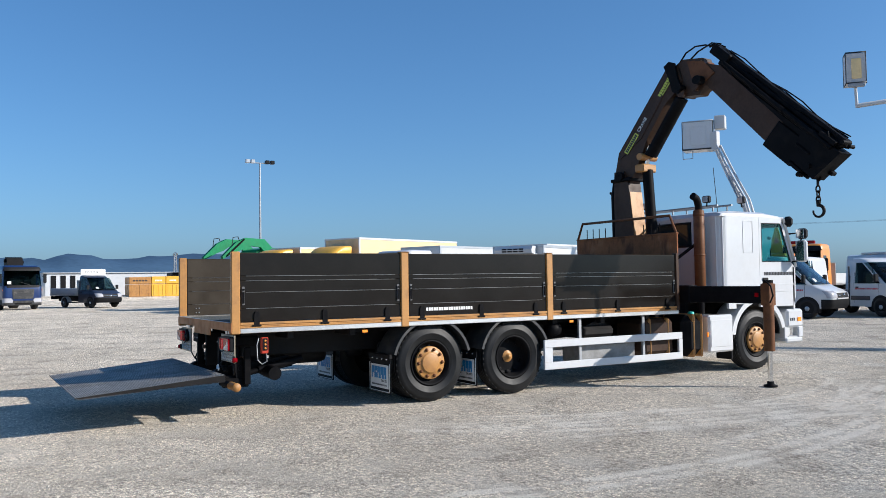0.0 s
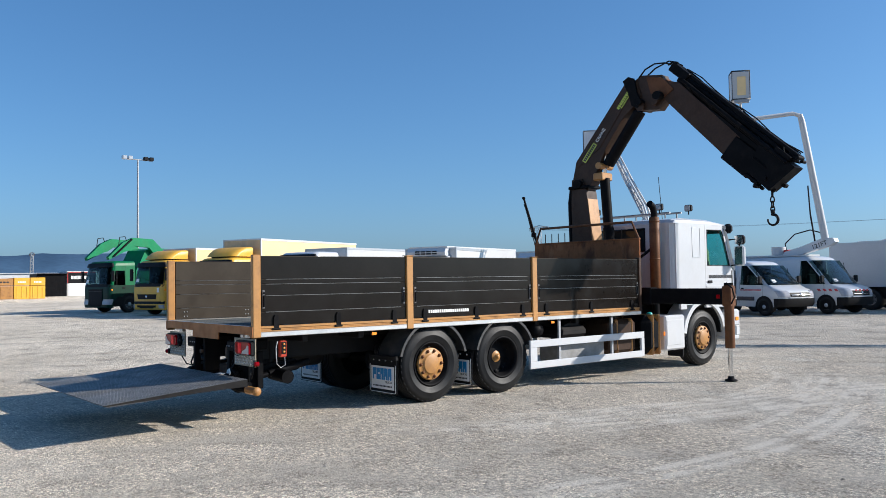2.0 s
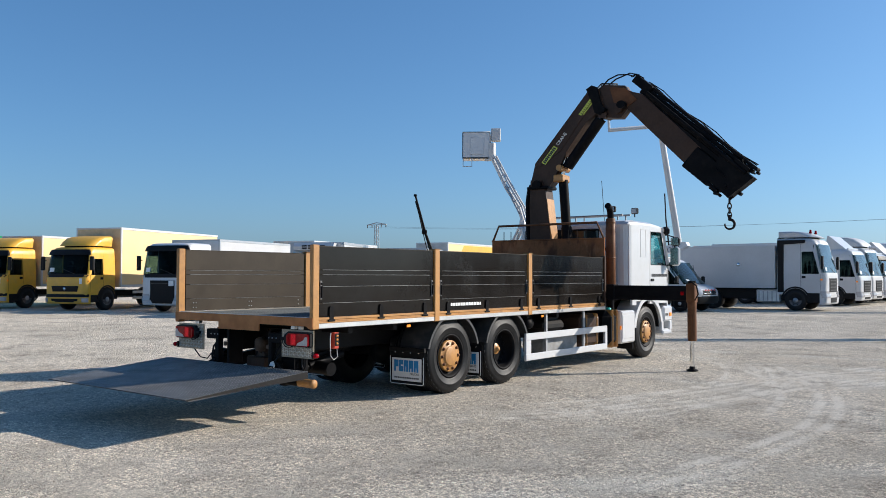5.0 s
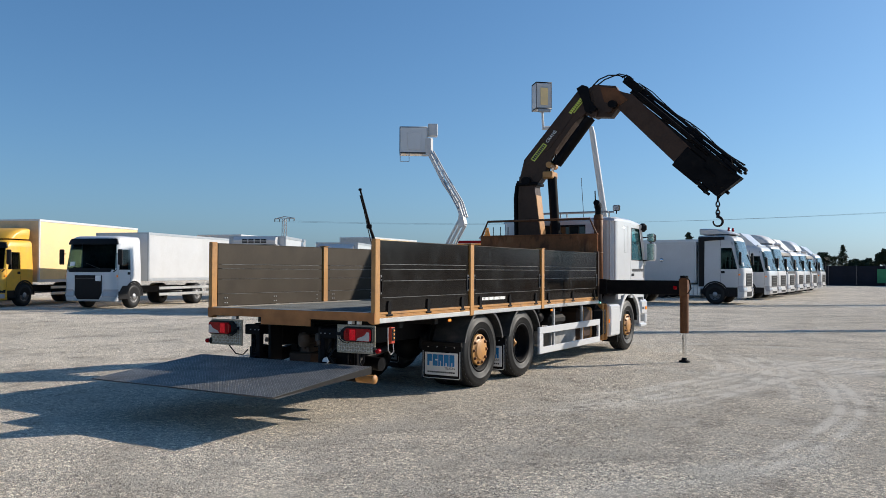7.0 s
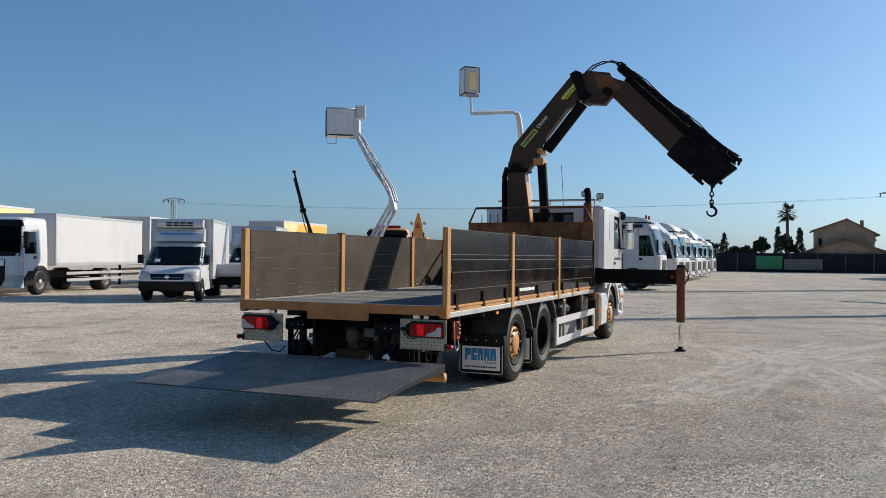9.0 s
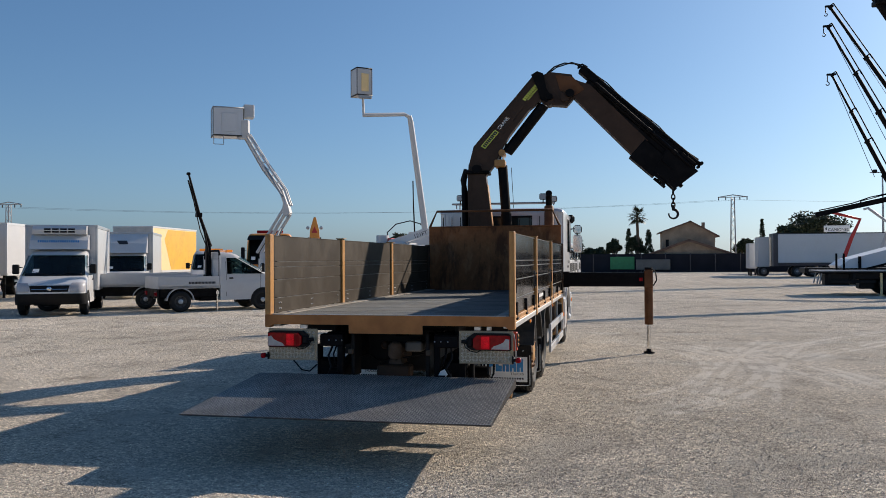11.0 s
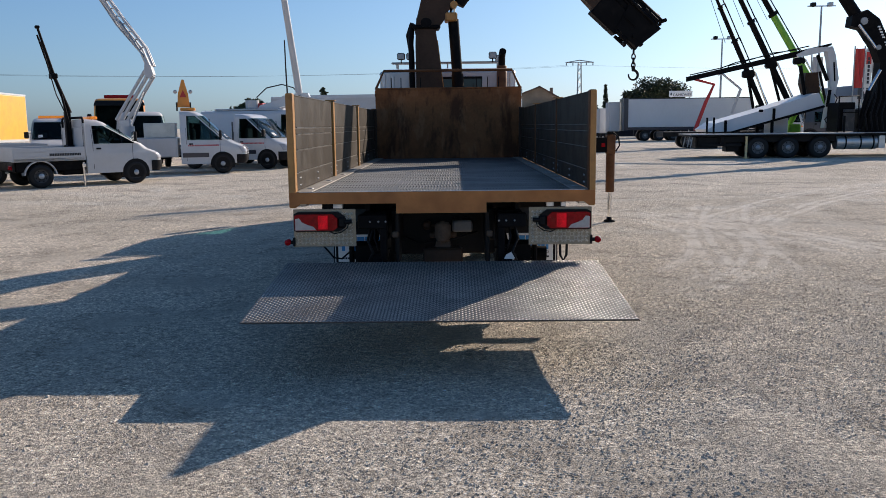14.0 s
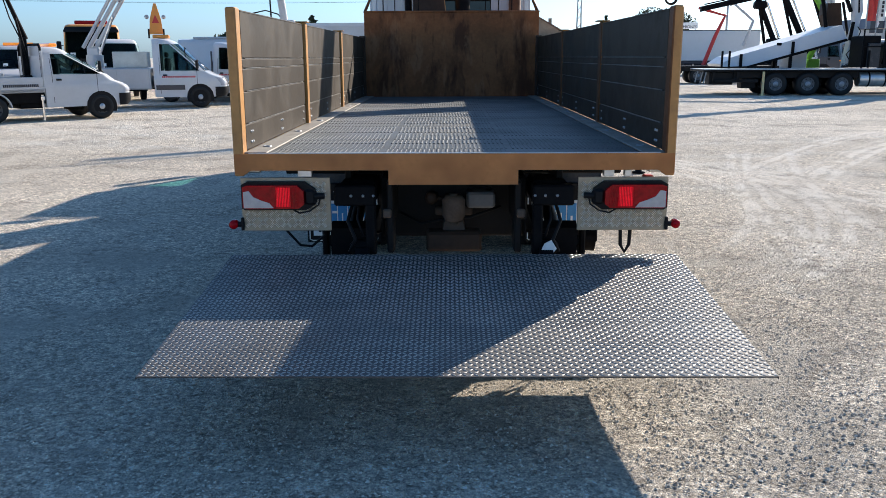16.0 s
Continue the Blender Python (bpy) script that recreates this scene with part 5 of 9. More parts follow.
g = Shape().lathe([(0.07, 1.3), (0.088, 1.32), (0.088, 2.64), (0.07, 2.66)], (0.94, 7.86, 0), "z", 24)
for z in (1.34, 1.9, 2.56):
    g.lathe([(0.0885, z), (0.094, z + 0.004), (0.094, z + 0.03), (0.0885, z + 0.034)], (0.94, 7.86, 0), "z", 24)
part("heat_guard", g, LEGBROWN, ex, "brown banded heat guard")
part("stack_brace", Shape().tube([(0.86, 7.86, 2.1), (0.35, 7.2, 1.45)], 0.025, 8), BLACK, lorry)

# outrigger
part("crane_base", Shape().box(-0.62, 0.55, 7.18, 7.95, 0.72, 1.25, 0.04), BLACK, lorry, "black crane base frame")
ob = part("outrigger_beam", Shape().box(-1.1, 1.35, 7.15, 7.34, 1.15, 1.43, 0.012).box(1.3, 2.66, 7.17, 7.32, 1.165, 1.415, 0.01), BLACK, lorry, "black telescopic outrigger beam")
leg = part("outrigger_leg", Shape().tube([(2.725, 7.24, 0.5), (2.725, 7.24, 1.46)], 0.074, 20).box(2.648, 2.796, 7.165, 7.32, 1.14, 1.45, 0.012), LEGBROWN, ob, "brown outrigger leg cylinder")
part("leg_cap", Shape().tube([(2.725, 7.24, 1.46), (2.725, 7.24, 1.50)], 0.07, 16).tube([(2.74, 7.15, 1.50), (2.84, 7.15, 1.42), (2.86, 7.17, 1.28), (2.80, 7.18, 1.18)], 0.012, 6), BLACK, ob)
part("leg_rod", Shape().tube([(2.725, 7.24, 0.03), (2.725, 7.24, 0.5)], 0.034, 18), CHROME, ob, "bright steel piston rod")
part("leg_foot", Shape().lathe([(0.0, 0.0), (0.095, 0.0), (0.095, 0.02), (0.05, 0.035), (0.045, 0.075), (0.0, 0.075)], (2.725, 7.24, 0.0), "z", 20), BLACK, ob)
# a reflector, yet its lens material has the added glow
part("beam_reflector", Shape().box(2.56, 2.62, 7.155, 7.1695, 1.26, 1.32, 0.004), REDLENS, ob)

# loading crane: built along its own y, then turned to a slew that fits the camera's view
CRANE = Matrix.Translation((-0.29, 7.53, 0)) @ Matrix.Rotation(radians(-86), 4, "Z") @ Matrix.Translation((0, 1.9, 0))
LAT = 0.125


JIB_NAMES = ("jib", "jib_collar", "extension_box", "extension", "extension_ram", "hose", "stack_head", "extension_end", "end_hose")
BOOM_NAMES = ("main_boom", "boom_plate", "boom_joint", "jib_ram", "jib_ram_rod", "knee_link", "knee_pin", "print_band", "print", "hose_loop")
DIP = Matrix.Translation((0, -0.27, 4.68)) @ Matrix.Rotation(radians(-18), 4, "X") @ Matrix.Scale(0.86, 4) @ Matrix.Translation((0, 0.1, -5.1))
BOOM_FIT = Matrix.Translation((0, -2.03, 3.75)) @ Matrix.Diagonal((1, 0.92, 0.78, 1)) @ Matrix.Translation((0, 2.03, -3.76))


def crane_part(name, shape, mat, parent=None, label=""):
    """A part of the crane; boom squashed, jib shrunk and dipped about the knee, to fit the camera's view."""
    if name in BOOM_NAMES:
        shape.v = [tuple(BOOM_FIT @ Vector(p)) for p in shape.v]
    if name in JIB_NAMES:
        shape.v = [tuple(DIP @ Vector(p)) for p in shape.v]
    if name == "hook":
        move = DIP @ Vector((0, 2.6, 3.78)) - Vector((0, 2.6, 3.78))
        shape.v = [tuple(Vector(p) + move) for p in shape.v]
    shape.v = [tuple(CRANE @ Vector(p)) for p in shape.v]
    return part(name, shape, mat, parent or lorry, label)


col = crane_part("crane_column", Shape().prism([(-2.13, 1.15), (-1.56, 1.15), (-1.66, 2.0), (-1.80, 3.2), (-1.9, 3.42), (-2.12, 3.42), (-2.14, 3.0)], -LAT - 0.03, LAT + 0.03).lathe([(0.0, 0.0), (0.34, 0.0), (0.34, 0.12), (0.26, 0.16), (0.24, 0.5), (0.0, 0.5)], (0, -1.9, 1.05), "z", 24), BROWN, None, "brown loading crane column")
# sunlight on the brown column, painted in as a tan front face
crane_part("column_face", Shape().prism([(-1.575, 1.3), (-1.557, 1.3), (-1.647, 2.0), (-1.770, 3.05), (-1.788, 3.05), (-1.665, 2.0)], -LAT - 0.025, LAT + 0.025), TAN, col, "column face, its sunlit brightness put in as tan")
crane_part("slew_pipe", Shape().tube([(-0.1, -2.19, 1.3), (-0.1, -2.21, 2.9), (-0.06, -2.25, 3.15), (0.0, -2.18, 3.34)], 0.05, 10).tube([(0.08, -2.19, 1.3), (0.08, -2.22, 3.0), (0.05, -2.2, 3.25)], 0.045, 10), BLACK, col)
crane_part("lift_ram", Shape().tube([(0, -1.44, 2.5), (0, -1.50, 3.4)], 0.09, 18).tube([(0, -1.37, 1.4), (0, -1.44, 2.5)], 0.10, 18), BLACK, col, "black lifting ram")
crane_part("ram_rod", Shape().tube([(0, -1.54, 3.35), (0, -1.46, 3.85)], 0.05, 14), CHROME, col)
crane_part("ram_yoke", Shape().box(-0.17, 0.17, -1.64, -1.44, 3.36, 3.5, 0.02).tube([(-0.2, -1.5, 3.62), (0.2, -1.5, 3.62)], 0.06, 14), TAN, col)
BOOM_OUT = [(-2.16, 3.02), (-2.13, 3.3), (-2.03, 3.76), (-0.83, 5.40), (-0.70, 5.44), (-0.58, 5.36), (-0.50, 5.05), (-0.62, 4.87), (-0.90, 4.62), (-1.32, 3.98), (-1.46, 3.66), (-1.62, 3.30), (-1.78, 3.06)]
boom = crane_part("main_boom", Shape().prism(BOOM_OUT, -LAT, LAT), BROWN, col, "brown main boom with lettering")
s = Shape()
for sd in (-1, 1):
    s.prism([(-1.98, 3.62), (-1.93, 3.82), (-0.86, 5.28), (-0.74, 5.18), (-0.98, 4.72), (-1.46, 4.0)], (LAT + 0.0005) * sd, (LAT + 0.012) * sd)
crane_part("boom_plate", s, BROWN, boom)
crane_part("boom_joint", Shape().tube([(-0.22, -1.96, 3.22), (0.22, -1.96, 3.22)], 0.10, 18).box(-0.2, 0.2, -2.2, -1.7, 3.1, 3.18, 0.02), BLACK, boom)
crane_part("jib_ram", Shape().tube([(0, -1.36, 3.62), (0, -0.62, 4.72)], 0.115, 18), BLACK, boom, "black jib ram under the boom")
crane_part("jib_ram_rod", Shape().tube([(0, -0.62, 4.72), (0, -0.34, 5.02)], 0.055, 14), CHROME, boom)
crane_part("knee_link", Shape().prism([(-0.86, 5.42), (-0.74, 5.50), (-0.62, 5.44), (-0.56, 5.1), (-0.46, 4.86), (-0.55, 4.76), (-0.68, 4.84), (-0.74, 5.1)], LAT + 0.013, LAT + 0.05).prism([(-0.86, 5.42), (-0.74, 5.50), (-0.62, 5.44), (-0.56, 5.1), (-0.46, 4.86), (-0.55, 4.76), (-0.68, 4.84), (-0.74, 5.1)], -LAT - 0.05, -LAT - 0.013), BLACK, boom)
crane_part("knee_pin", Shape().tube([(-0.24, -0.1, 4.95), (0.24, -0.1, 4.95)], 0.09, 16).tube([(-0.24, -0.5, 4.88), (0.24, -0.5, 4.88)], 0.07, 16), BLACK, boom)
crane_part("knuckle", Shape().prism([(-0.98, 4.92), (-0.62, 5.10), (-0.22, 5.04), (-0.08, 4.72), (-0.30, 4.46), (-0.72, 4.50)], -0.105, 0.105).tube([(-0.19, -0.34, 4.62), (0.19, -0.34, 4.62)], 0.085, 16).tube([(-0.17, -0.62, 4.55), (0.17, -0.62, 4.55)], 0.07, 16), BROWN, boom, "brown knee knuckle between boom and jib")
for sd in (-1, 1):
    crane_part("knuckle_plate", Shape().prism([(-0.42, 5.0), (-0.24, 5.0), (-0.14, 4.84), (-0.2, 4.72), (-0.36, 4.78)], 0.106 * sd, 0.114 * sd), TAN, boom, "worn tan plate on the knuckle")
# lettering bands on the boom's sides
dirv = Vector((0.0, 1.17, 1.6)).normalized()
upv = Vector((0.0, -1.6, 1.17)).normalized()
for sd in (-1, 1):
    o = Vector(((LAT + 0.014) * sd, -1.78, 3.84))
    q = lambda u, w: tuple(o + dirv * u + upv * w)
    crane_part("print_band", Shape().slab([q(-0.12, -0.075), q(0.36, -0.075), q(0.36, 0.035), q(-0.12, 0.035)], 0.002 * sd if sd > 0 else 0.002), PRINTGREEN, boom, "yellow green lettering band")
    pb = Shape()
    o2 = Vector(((LAT + 0.018) * sd, -1.78, 3.84))
    q2 = lambda u, w: tuple(o2 + dirv * u + upv * w)
    print_bars(pb, -0.10, 0.34, -0.055, 0.015, 9, q2)
    crane_part("print", pb, PRINTDARK, boom)
    pc = Shape()
    print_bars(pc, 1.25, 1.68, -0.07, 0.0, 8, q2)
    print_bars(pc, 1.30, 1.66, -0.115, -0.085, 11, q2)
    crane_part("print", pc, PRINTGREEN, boom)
    rot = Matrix(((0, 0, 1, 0), (dirv.y, upv.y, 0, 0), (dirv.z, upv.z, 0, 0), (0, 0, 0, 1))) if sd > 0 else Matrix(((0, 0, -1, 0), (-dirv.y, upv.y, 0, 0), (-dirv.z, upv.z, 0, 0), (0, 0, 0, 1)))
    pos = o + dirv * 0.58 + upv * -0.02
    lettering("lettering", "CRANE", 0.105, CRANE @ BOOM_FIT @ Matrix.Translation(pos) @ rot, PRINTWHITE, boom)
# jib: tan inner box and the stack of folded extensions above it
jib = crane_part("jib", Shape().prism([(-0.62, 5.38), (-0.45, 5.47), (0.05, 5.42), (0.25, 5.42), (1.78, 4.62), (1.72, 4.16), (0.02, 5.06), (-0.16, 4.88), (-0.42, 5.08)], -0.13, 0.13), BROWN, col, "brown folded jib")
crane_part("jib_collar", Shape().prism([(-0.50, 5.42), (-0.12, 5.46), (0.18, 5.28), (0.02, 5.10), (-0.30, 5.12)], -0.15, 0.15), LEGBROWN, jib)
JD = Vector((0, 2.53, -1.11)).normalized()
JU = Vector((0, 1.11, 2.53)).normalized()


def jib_bar(s, u0, u1, w0, w1, x0, x1, b=0.015):
    """A bar along the jib: u along, w across from the pivot line."""
    o = Vector((0, 0.0, 5.36))
    m = Matrix(((1, 0, 0, 0), (0, JD.y, JU.y, 0), (0, JD.z, JU.z, 0), (0, 0, 0, 1)))
    m = Matrix.Translation(o) @ m
    return s.box(x0, x1, u0, u1, w0, w1, b, m)


crane_part("extension_box", jib_bar(Shape(), 1.86, 2.52, -0.47, 0.02, -0.15, 0.15).prism([(2.1, 4.05), (2.6, 3.80), (2.95, 4.3), (2.2, 4.6)], -0.17, 0.17), BLACK, jib, "black end of the outer extension boxes")
for i, (w0, w1, u0, u1, hx) in enumerate(((0.02, 0.13, 0.25, 2.86, 0.125), (0.14, 0.23, 0.12, 2.96, 0.11), (0.24, 0.32, 0.05, 3.02, 0.095), (0.33, 0.40, -0.02, 3.06, 0.08))):
    crane_part("extension", jib_bar(Shape(), u0, u1, w0, w1, -hx, hx), BLACK, jib, "black jib extension section")
for i, x in enumerate((-0.19, -0.12, 0.12, 0.19)):
    s = Shape()
    o = Vector((0, 0.0, 5.36))
    p0, p1 = o + JD * 0.3 + JU * (0.2 + 0.04 * (i % 2)), o + JD * 2.95 + JU * (0.14 + 0.05 * (i % 2))
    s.tube([(x, p0.y, p0.z), (x, p1.y, p1.z)], 0.034, 10)
    for k in (0.5, 1.1, 1.8, 2.5):
        c = o + JD * k + JU * (0.19 + 0.045 * (i % 2) - 0.015 * k)
        s.tube([(x, c.y - 0.05, c.z + 0.022), (x, c.y + 0.05, c.z - 0.022)], 0.046, 10)
    crane_part("extension_ram", s, BLACK, jib)
for i in range(4):
    pts = []
    for k in range(9):
        c = Vector((0, 0, 5.36)) + JD * (0.1 + 0.36 * k) + JU * (0.42 + 0.03 * math.sin(k * 1.7 + i) - 0.025 * i)
        pts.append((-0.07 + 0.045 * i, c.y, c.z))
    crane_part("hose", Shape().tube(pts, 0.012, 6), PLASTIC, jib)
crane_part("hose_loop", Shape().tube([(0.1, -0.55, 5.45), (0.12, -0.4, 5.60), (0.12, -0.2, 5.68), (0.1, 0.0, 5.66), (0.08, 0.12, 5.6)], 0.016, 6).tube([(-0.1, -0.6, 5.45), (-0.12, -0.35, 5.66), (-0.12, -0.05, 5.76), (-0.1, 0.15, 5.68)], 0.016, 6), PLASTIC, jib)
crane_part("stack_head", jib_bar(Shape(), -0.16, 0.3, 0.22, 0.40, -0.14, 0.14).tube([(-0.09, -0.1, 5.72), (-0.09, -0.02, 5.79), (-0.09, 0.1, 5.76)], 0.02, 6).tube([(0.09, -0.1, 5.72), (0.09, -0.02, 5.79), (0.09, 0.1, 5.76)], 0.02, 6), BLACK, jib)
rng = random.Random(8)
for i in range(34):
    u, w, x = 2.62 + rng.random() * 0.42, -0.46 + (i % 17) * 0.052, rng.uniform(-0.15, 0.15)
    e, hw, hx = rng.uniform(0.0, 0.12), rng.uniform(0.012, 0.04), rng.uniform(0.015, 0.07)
    s = Shape()
    if i % 3:
        jib_bar(s, u - 0.25, u + e, w - hw, w + hw, x - hx, x + hx, 0.008)
    else:
        c = Vector((0, 0.0, 5.36)) + JD * (u + 0.05) + JU * w
        s.tube([(x - hx - 0.05, c.y, c.z), (x + hx + 0.05, c.y, c.z)], 0.02 + hw * 0.6, 10)
    crane_part("extension_end", s, BLACK, jib)
for i in range(7):
    pts = []
    for k in range(7):
        c = Vector((0, 0, 5.36)) + JD * (2.6 + 0.3 * math.sin(k * 0.52) + 0.02 * i) + JU * (0.36 - 0.13 * k)
        pts.append((-0.15 + 0.05 * i + 0.02 * math.sin(k * 2.0 + i), c.y, c.z))
    crane_part("end_hose", Shape().tube(pts, 0.013, 6), BLACK, jib)
# hook block
hk = Shape()
zt = 3.78
hk.tube([(0, 2.60, zt + 0.05), (0, 2.60, zt - 0.10)], 0.02, 8)
for k in range(3):
    z = zt - 0.10 - 0.085 * k
    pts = []
    for i in range(12):
        a = 2 * math.pi * i / 12
        h, v = 0.032 * math.cos(a), 0.058 * math.sin(a)
        pts.append((h, 2.60, z - 0.04 + v) if k % 2 else (0, 2.60 + h, z - 0.04 + v))
    hk.tube(pts, 0.013, 6, closed=True)
hk.lathe([(0.0, 0.06), (0.03, 0.05), (0.035, 0.0), (0.02, -0.03), (0.0, -0.03)], (0, 2.6, zt - 0.37), "z", 12)
pts = []
for i in range(15):
    a = radians(95 - 285 * i / 14)
    pts.append((0, 2.60 + 0.085 * math.cos(a), zt - 0.50 + 0.095 * math.sin(a)))
hk.tube([(0, 2.60, zt - 0.38)] + pts, 0.030, 10, r1=0.014)
hk.v = [(x * 0.95, 2.6 + (y - 2.6) * 0.95, zt + 0.05 + (z - zt - 0.05) * 0.86) for x, y, z in hk.v]
crane_part("hook", hk, CHASSIS, jib, "steel swivel hook on chain links")


# ---- parked vehicles: each built along its own y (front to +y), origin under the front axle ----
def plain_wheel(parent, x, y, r, w, cap):
    """A wheel under a parked vehicle; outer face away from the middle. cap: the rim's material."""
    sd = 1 if x > 0 else -1
    s = Shape().lathe([(r * 0.55, -0.02 * sd), (r * 0.72, 0.0), (r * 0.92, -0.004 * sd), (r, -0.035 * sd), (r, -(w - 0.03) * sd), (r * 0.9, -w * sd), (r * 0.5, -w * sd)], (x, y, r), "x", 24)
    t = part("wheel", s, RUBBER, parent)
    q = Shape().lathe([(r * 0.6, -0.03 * sd), (r * 0.56, -0.012 * sd), (r * 0.5, -0.035 * sd), (r * 0.34, -0.05 * sd), (r * 0.25, -0.01 * sd), (r * 0.22, -0.004 * sd), (0.0, -0.002 * sd)], (x, y, r), "x", 20)
    for k in range(8):
        a = 2 * math.pi * k / 8
        q.lathe([(r * 0.045, 0.0), (r * 0.045, 0.012 * sd), (0.0, 0.014 * sd)], (x - 0.045 * sd, y + r * 0.4 * math.cos(a), r + r * 0.4 * math.sin(a)), "x", 6)
    part("rim", q, RIMGREY if cap is STEEL else GUARD, t)
    hole = Shape()
    for k in range(8):
        a = 2 * math.pi * (k + 0.5) / 8
        hole.lathe([(r * 0.05, 0.0), (0.0, 0.004 * sd)], (x - 0.034 * sd, y + r * 0.455 * math.cos(a), r + r * 0.455 * math.sin(a)), "x", 8)
    part("rim_hole", hole, BLACK, t, kind="stuff")
    part("hub_cap", Shape().lathe([(r * 0.24, 0.0), (r * 0.22, 0.02 * sd), (0.0, 0.028 * sd)], (x - 0.012 * sd, y, r), "x", 16), cap, t)


def mirror_pair(parent, x, y, z, h, mat):
    for sd in (-1, 1):
        m = part("mirror", Shape().box((x + 0.06) * sd, (x + 0.26) * sd, y - 0.05, y + 0.05, z, z + h, 0.03).tube([((x - 0.03) * sd, y, z + h * 0.7), ((x + 0.1) * sd, y, z + h * 0.7)], 0.018, 6), mat, parent)
        part("mirror_glass", Shape().box((x + 0.08) * sd, (x + 0.24) * sd, y - 0.058, y - 0.051, z + 0.02, z + h - 0.02, 0.002), CHROME, m)


class Nose:
    """A cab front that is rounded in plan: rows of (z, front y, half-width), one rear y."""

    def __init__(self, rows, rear, r=0.22, bow=0.05):
        self.rows, self.rear, self.r, self.bow = rows, rear, r, bow

    def at(self, z):
        rows = self.rows
        for (z0, f0, w0), (z1, f1, w1) in zip(rows, rows[1:]):
            if z <= z1:
                u = max(0.0, (z - z0) / (z1 - z0))
                return f0 + (f1 - f0) * u, w0 + (w1 - w0) * u
        return rows[-1][1], rows[-1][2]

    def front(self, x, z):
        f, w = self.at(z)
        r, ax = self.r, min(abs(x), w)
        y = f - self.bow * (ax / w) ** 2
        if ax > w - r:
            y -= r - math.sqrt(max(0.0, r * r - (ax - w + r) ** 2))
        return y

    def body(self, z0=None, z1=None, grow=0.0, rear=None):
        """The solid between two heights."""
        zs = [q[0] for q in self.rows]
        lo, hi = zs[0] if z0 is None else z0, zs[-1] if z1 is None else z1
        zs = [lo] + [z for z in zs if lo + 1e-4 < z < hi - 1e-4] + [hi]
        rear = self.rear if rear is None else rear
        verts, faces = [], []
        for z in zs:
            f, w = self.at(z)
            us = [-1, -0.985, -0.95, -0.9, -0.84, -0.76, -0.5, 0, 0.5, 0.76, 0.84, 0.9, 0.95, 0.985, 1]
            ring = [(-w - grow, rear, z)] + [(u * (w + grow), self.front(u * w, z) + grow, z) for u in us] + [(w + grow, rear, z)]
            verts += ring
        m = len(us) + 2
        for k in range(len(zs) - 1):
            for i in range(m):
                j = (i + 1) % m
                faces.append((k * m + i, k * m + j, (k + 1) * m + j, (k + 1) * m + i))
        faces += [tuple(range(m))[::-1], tuple(range((len(zs) - 1) * m, len(zs) * m))]
        sh = Shape()
        sh.add(verts, faces, True)
        sh.auto = True
        return sh

    def patch(self, outline, out=0.012, nx=14, nz=5):
        """A panel that follows the front; outline: (z, x from, x to) rows."""
        lay = []
        for off in (out, -0.03):
            for k in range(nz + 1):
                t = k / nz * (len(outline) - 1)
                i = min(int(t), len(outline) - 2)
                u = t - i
                z, xa, xb = (p0 + (p1 - p0) * u for p0, p1 in zip(outline[i], outline[i + 1]))
                for q in range(nx + 1):
                    x = xa + (xb - xa) * q / nx
                    w = self.at(z)[1]
                    side = max(0.0, (abs(x) - (w - self.r)) / self.r)
                    lay.append((x + math.copysign(off * side * 0.8, x), self.front(x, z) + off, z))
        n, o = nx + 1, (nx + 1) * (nz + 1)
        faces = []
        for k in range(nz):
            for q in range(nx):
                a0 = k * n + q
                faces += [(a0, a0 + 1, a0 + n + 1, a0 + n), (o + a0, o + a0 + n, o + a0 + n + 1, o + a0 + 1)]
        rim = [k for k in range(nx)] + [nx + n * k for k in range(nz)] + [o - 1 - k for k in range(nx)] + [n * (nz - k) for k in range(nz)]
        faces += [(i, j, j + o, i + o) for i, j in zip(rim, rim[1:] + rim[:1])]
        sh = Shape()
        sh.add(lay, faces, True)
        sh.auto = True
        return sh


def cabin(v, u, ns, belt, zt, post, rear, dash, lining):
    """What lies round and behind the panes: corner pillars, rear wall, dashboard, seats and wheel."""
    sh = lambda z: ns.at(z)[1]
    part("rear_wall", Shape().prism([(rear, belt + 0.001), (post, belt + 0.001), (post, zt - 0.0005), (rear, zt - 0.0005)], -1, 1, shrink=sh), u.data.materials[0], u)
    part("lining", Shape().box(-sh(zt) + 0.04, sh(zt) - 0.04, post + 0.001, post + 0.02, belt + 0.002, zt - 0.002, 0.004), lining, u)
    w0, w1 = sh(belt), sh(zt)
    for sd in (-1, 1):
        part("corner_pillar", ns.patch([(belt, (w0 - 0.06) * sd, (w0 - 0.002) * sd), (zt, (w1 - 0.07) * sd, (w1 - 0.002) * sd)], 0.003, 6, 4), u.data.materials[0], u)
        x = 0.46 * sd
        part("seat", Shape().box(x - 0.25, x + 0.25, post + 0.12, post + 0.27, belt - 0.1, belt + 0.42, 0.05).box(x - 0.13, x + 0.13, post + 0.13, post + 0.22, belt + 0.44, belt + 0.62, 0.04), FABRIC, u)
    part("dashboard", Shape().box(-w0 + 0.14, w0 - 0.14, dash - 0.3, dash, belt - 0.05, belt + 0.09, 0.04), PLASTIC, u)
    ring = [(-0.46 + 0.19 * math.cos(a), dash - 0.38 + 0.06 * math.sin(a), belt + 0.12 + 0.18 * math.sin(a)) for a in [2 * math.pi * i / 14 for i in range(14)]]
    part("steering_wheel", Shape().tube(ring, 0.016, 6, closed=True), PLASTIC, u)


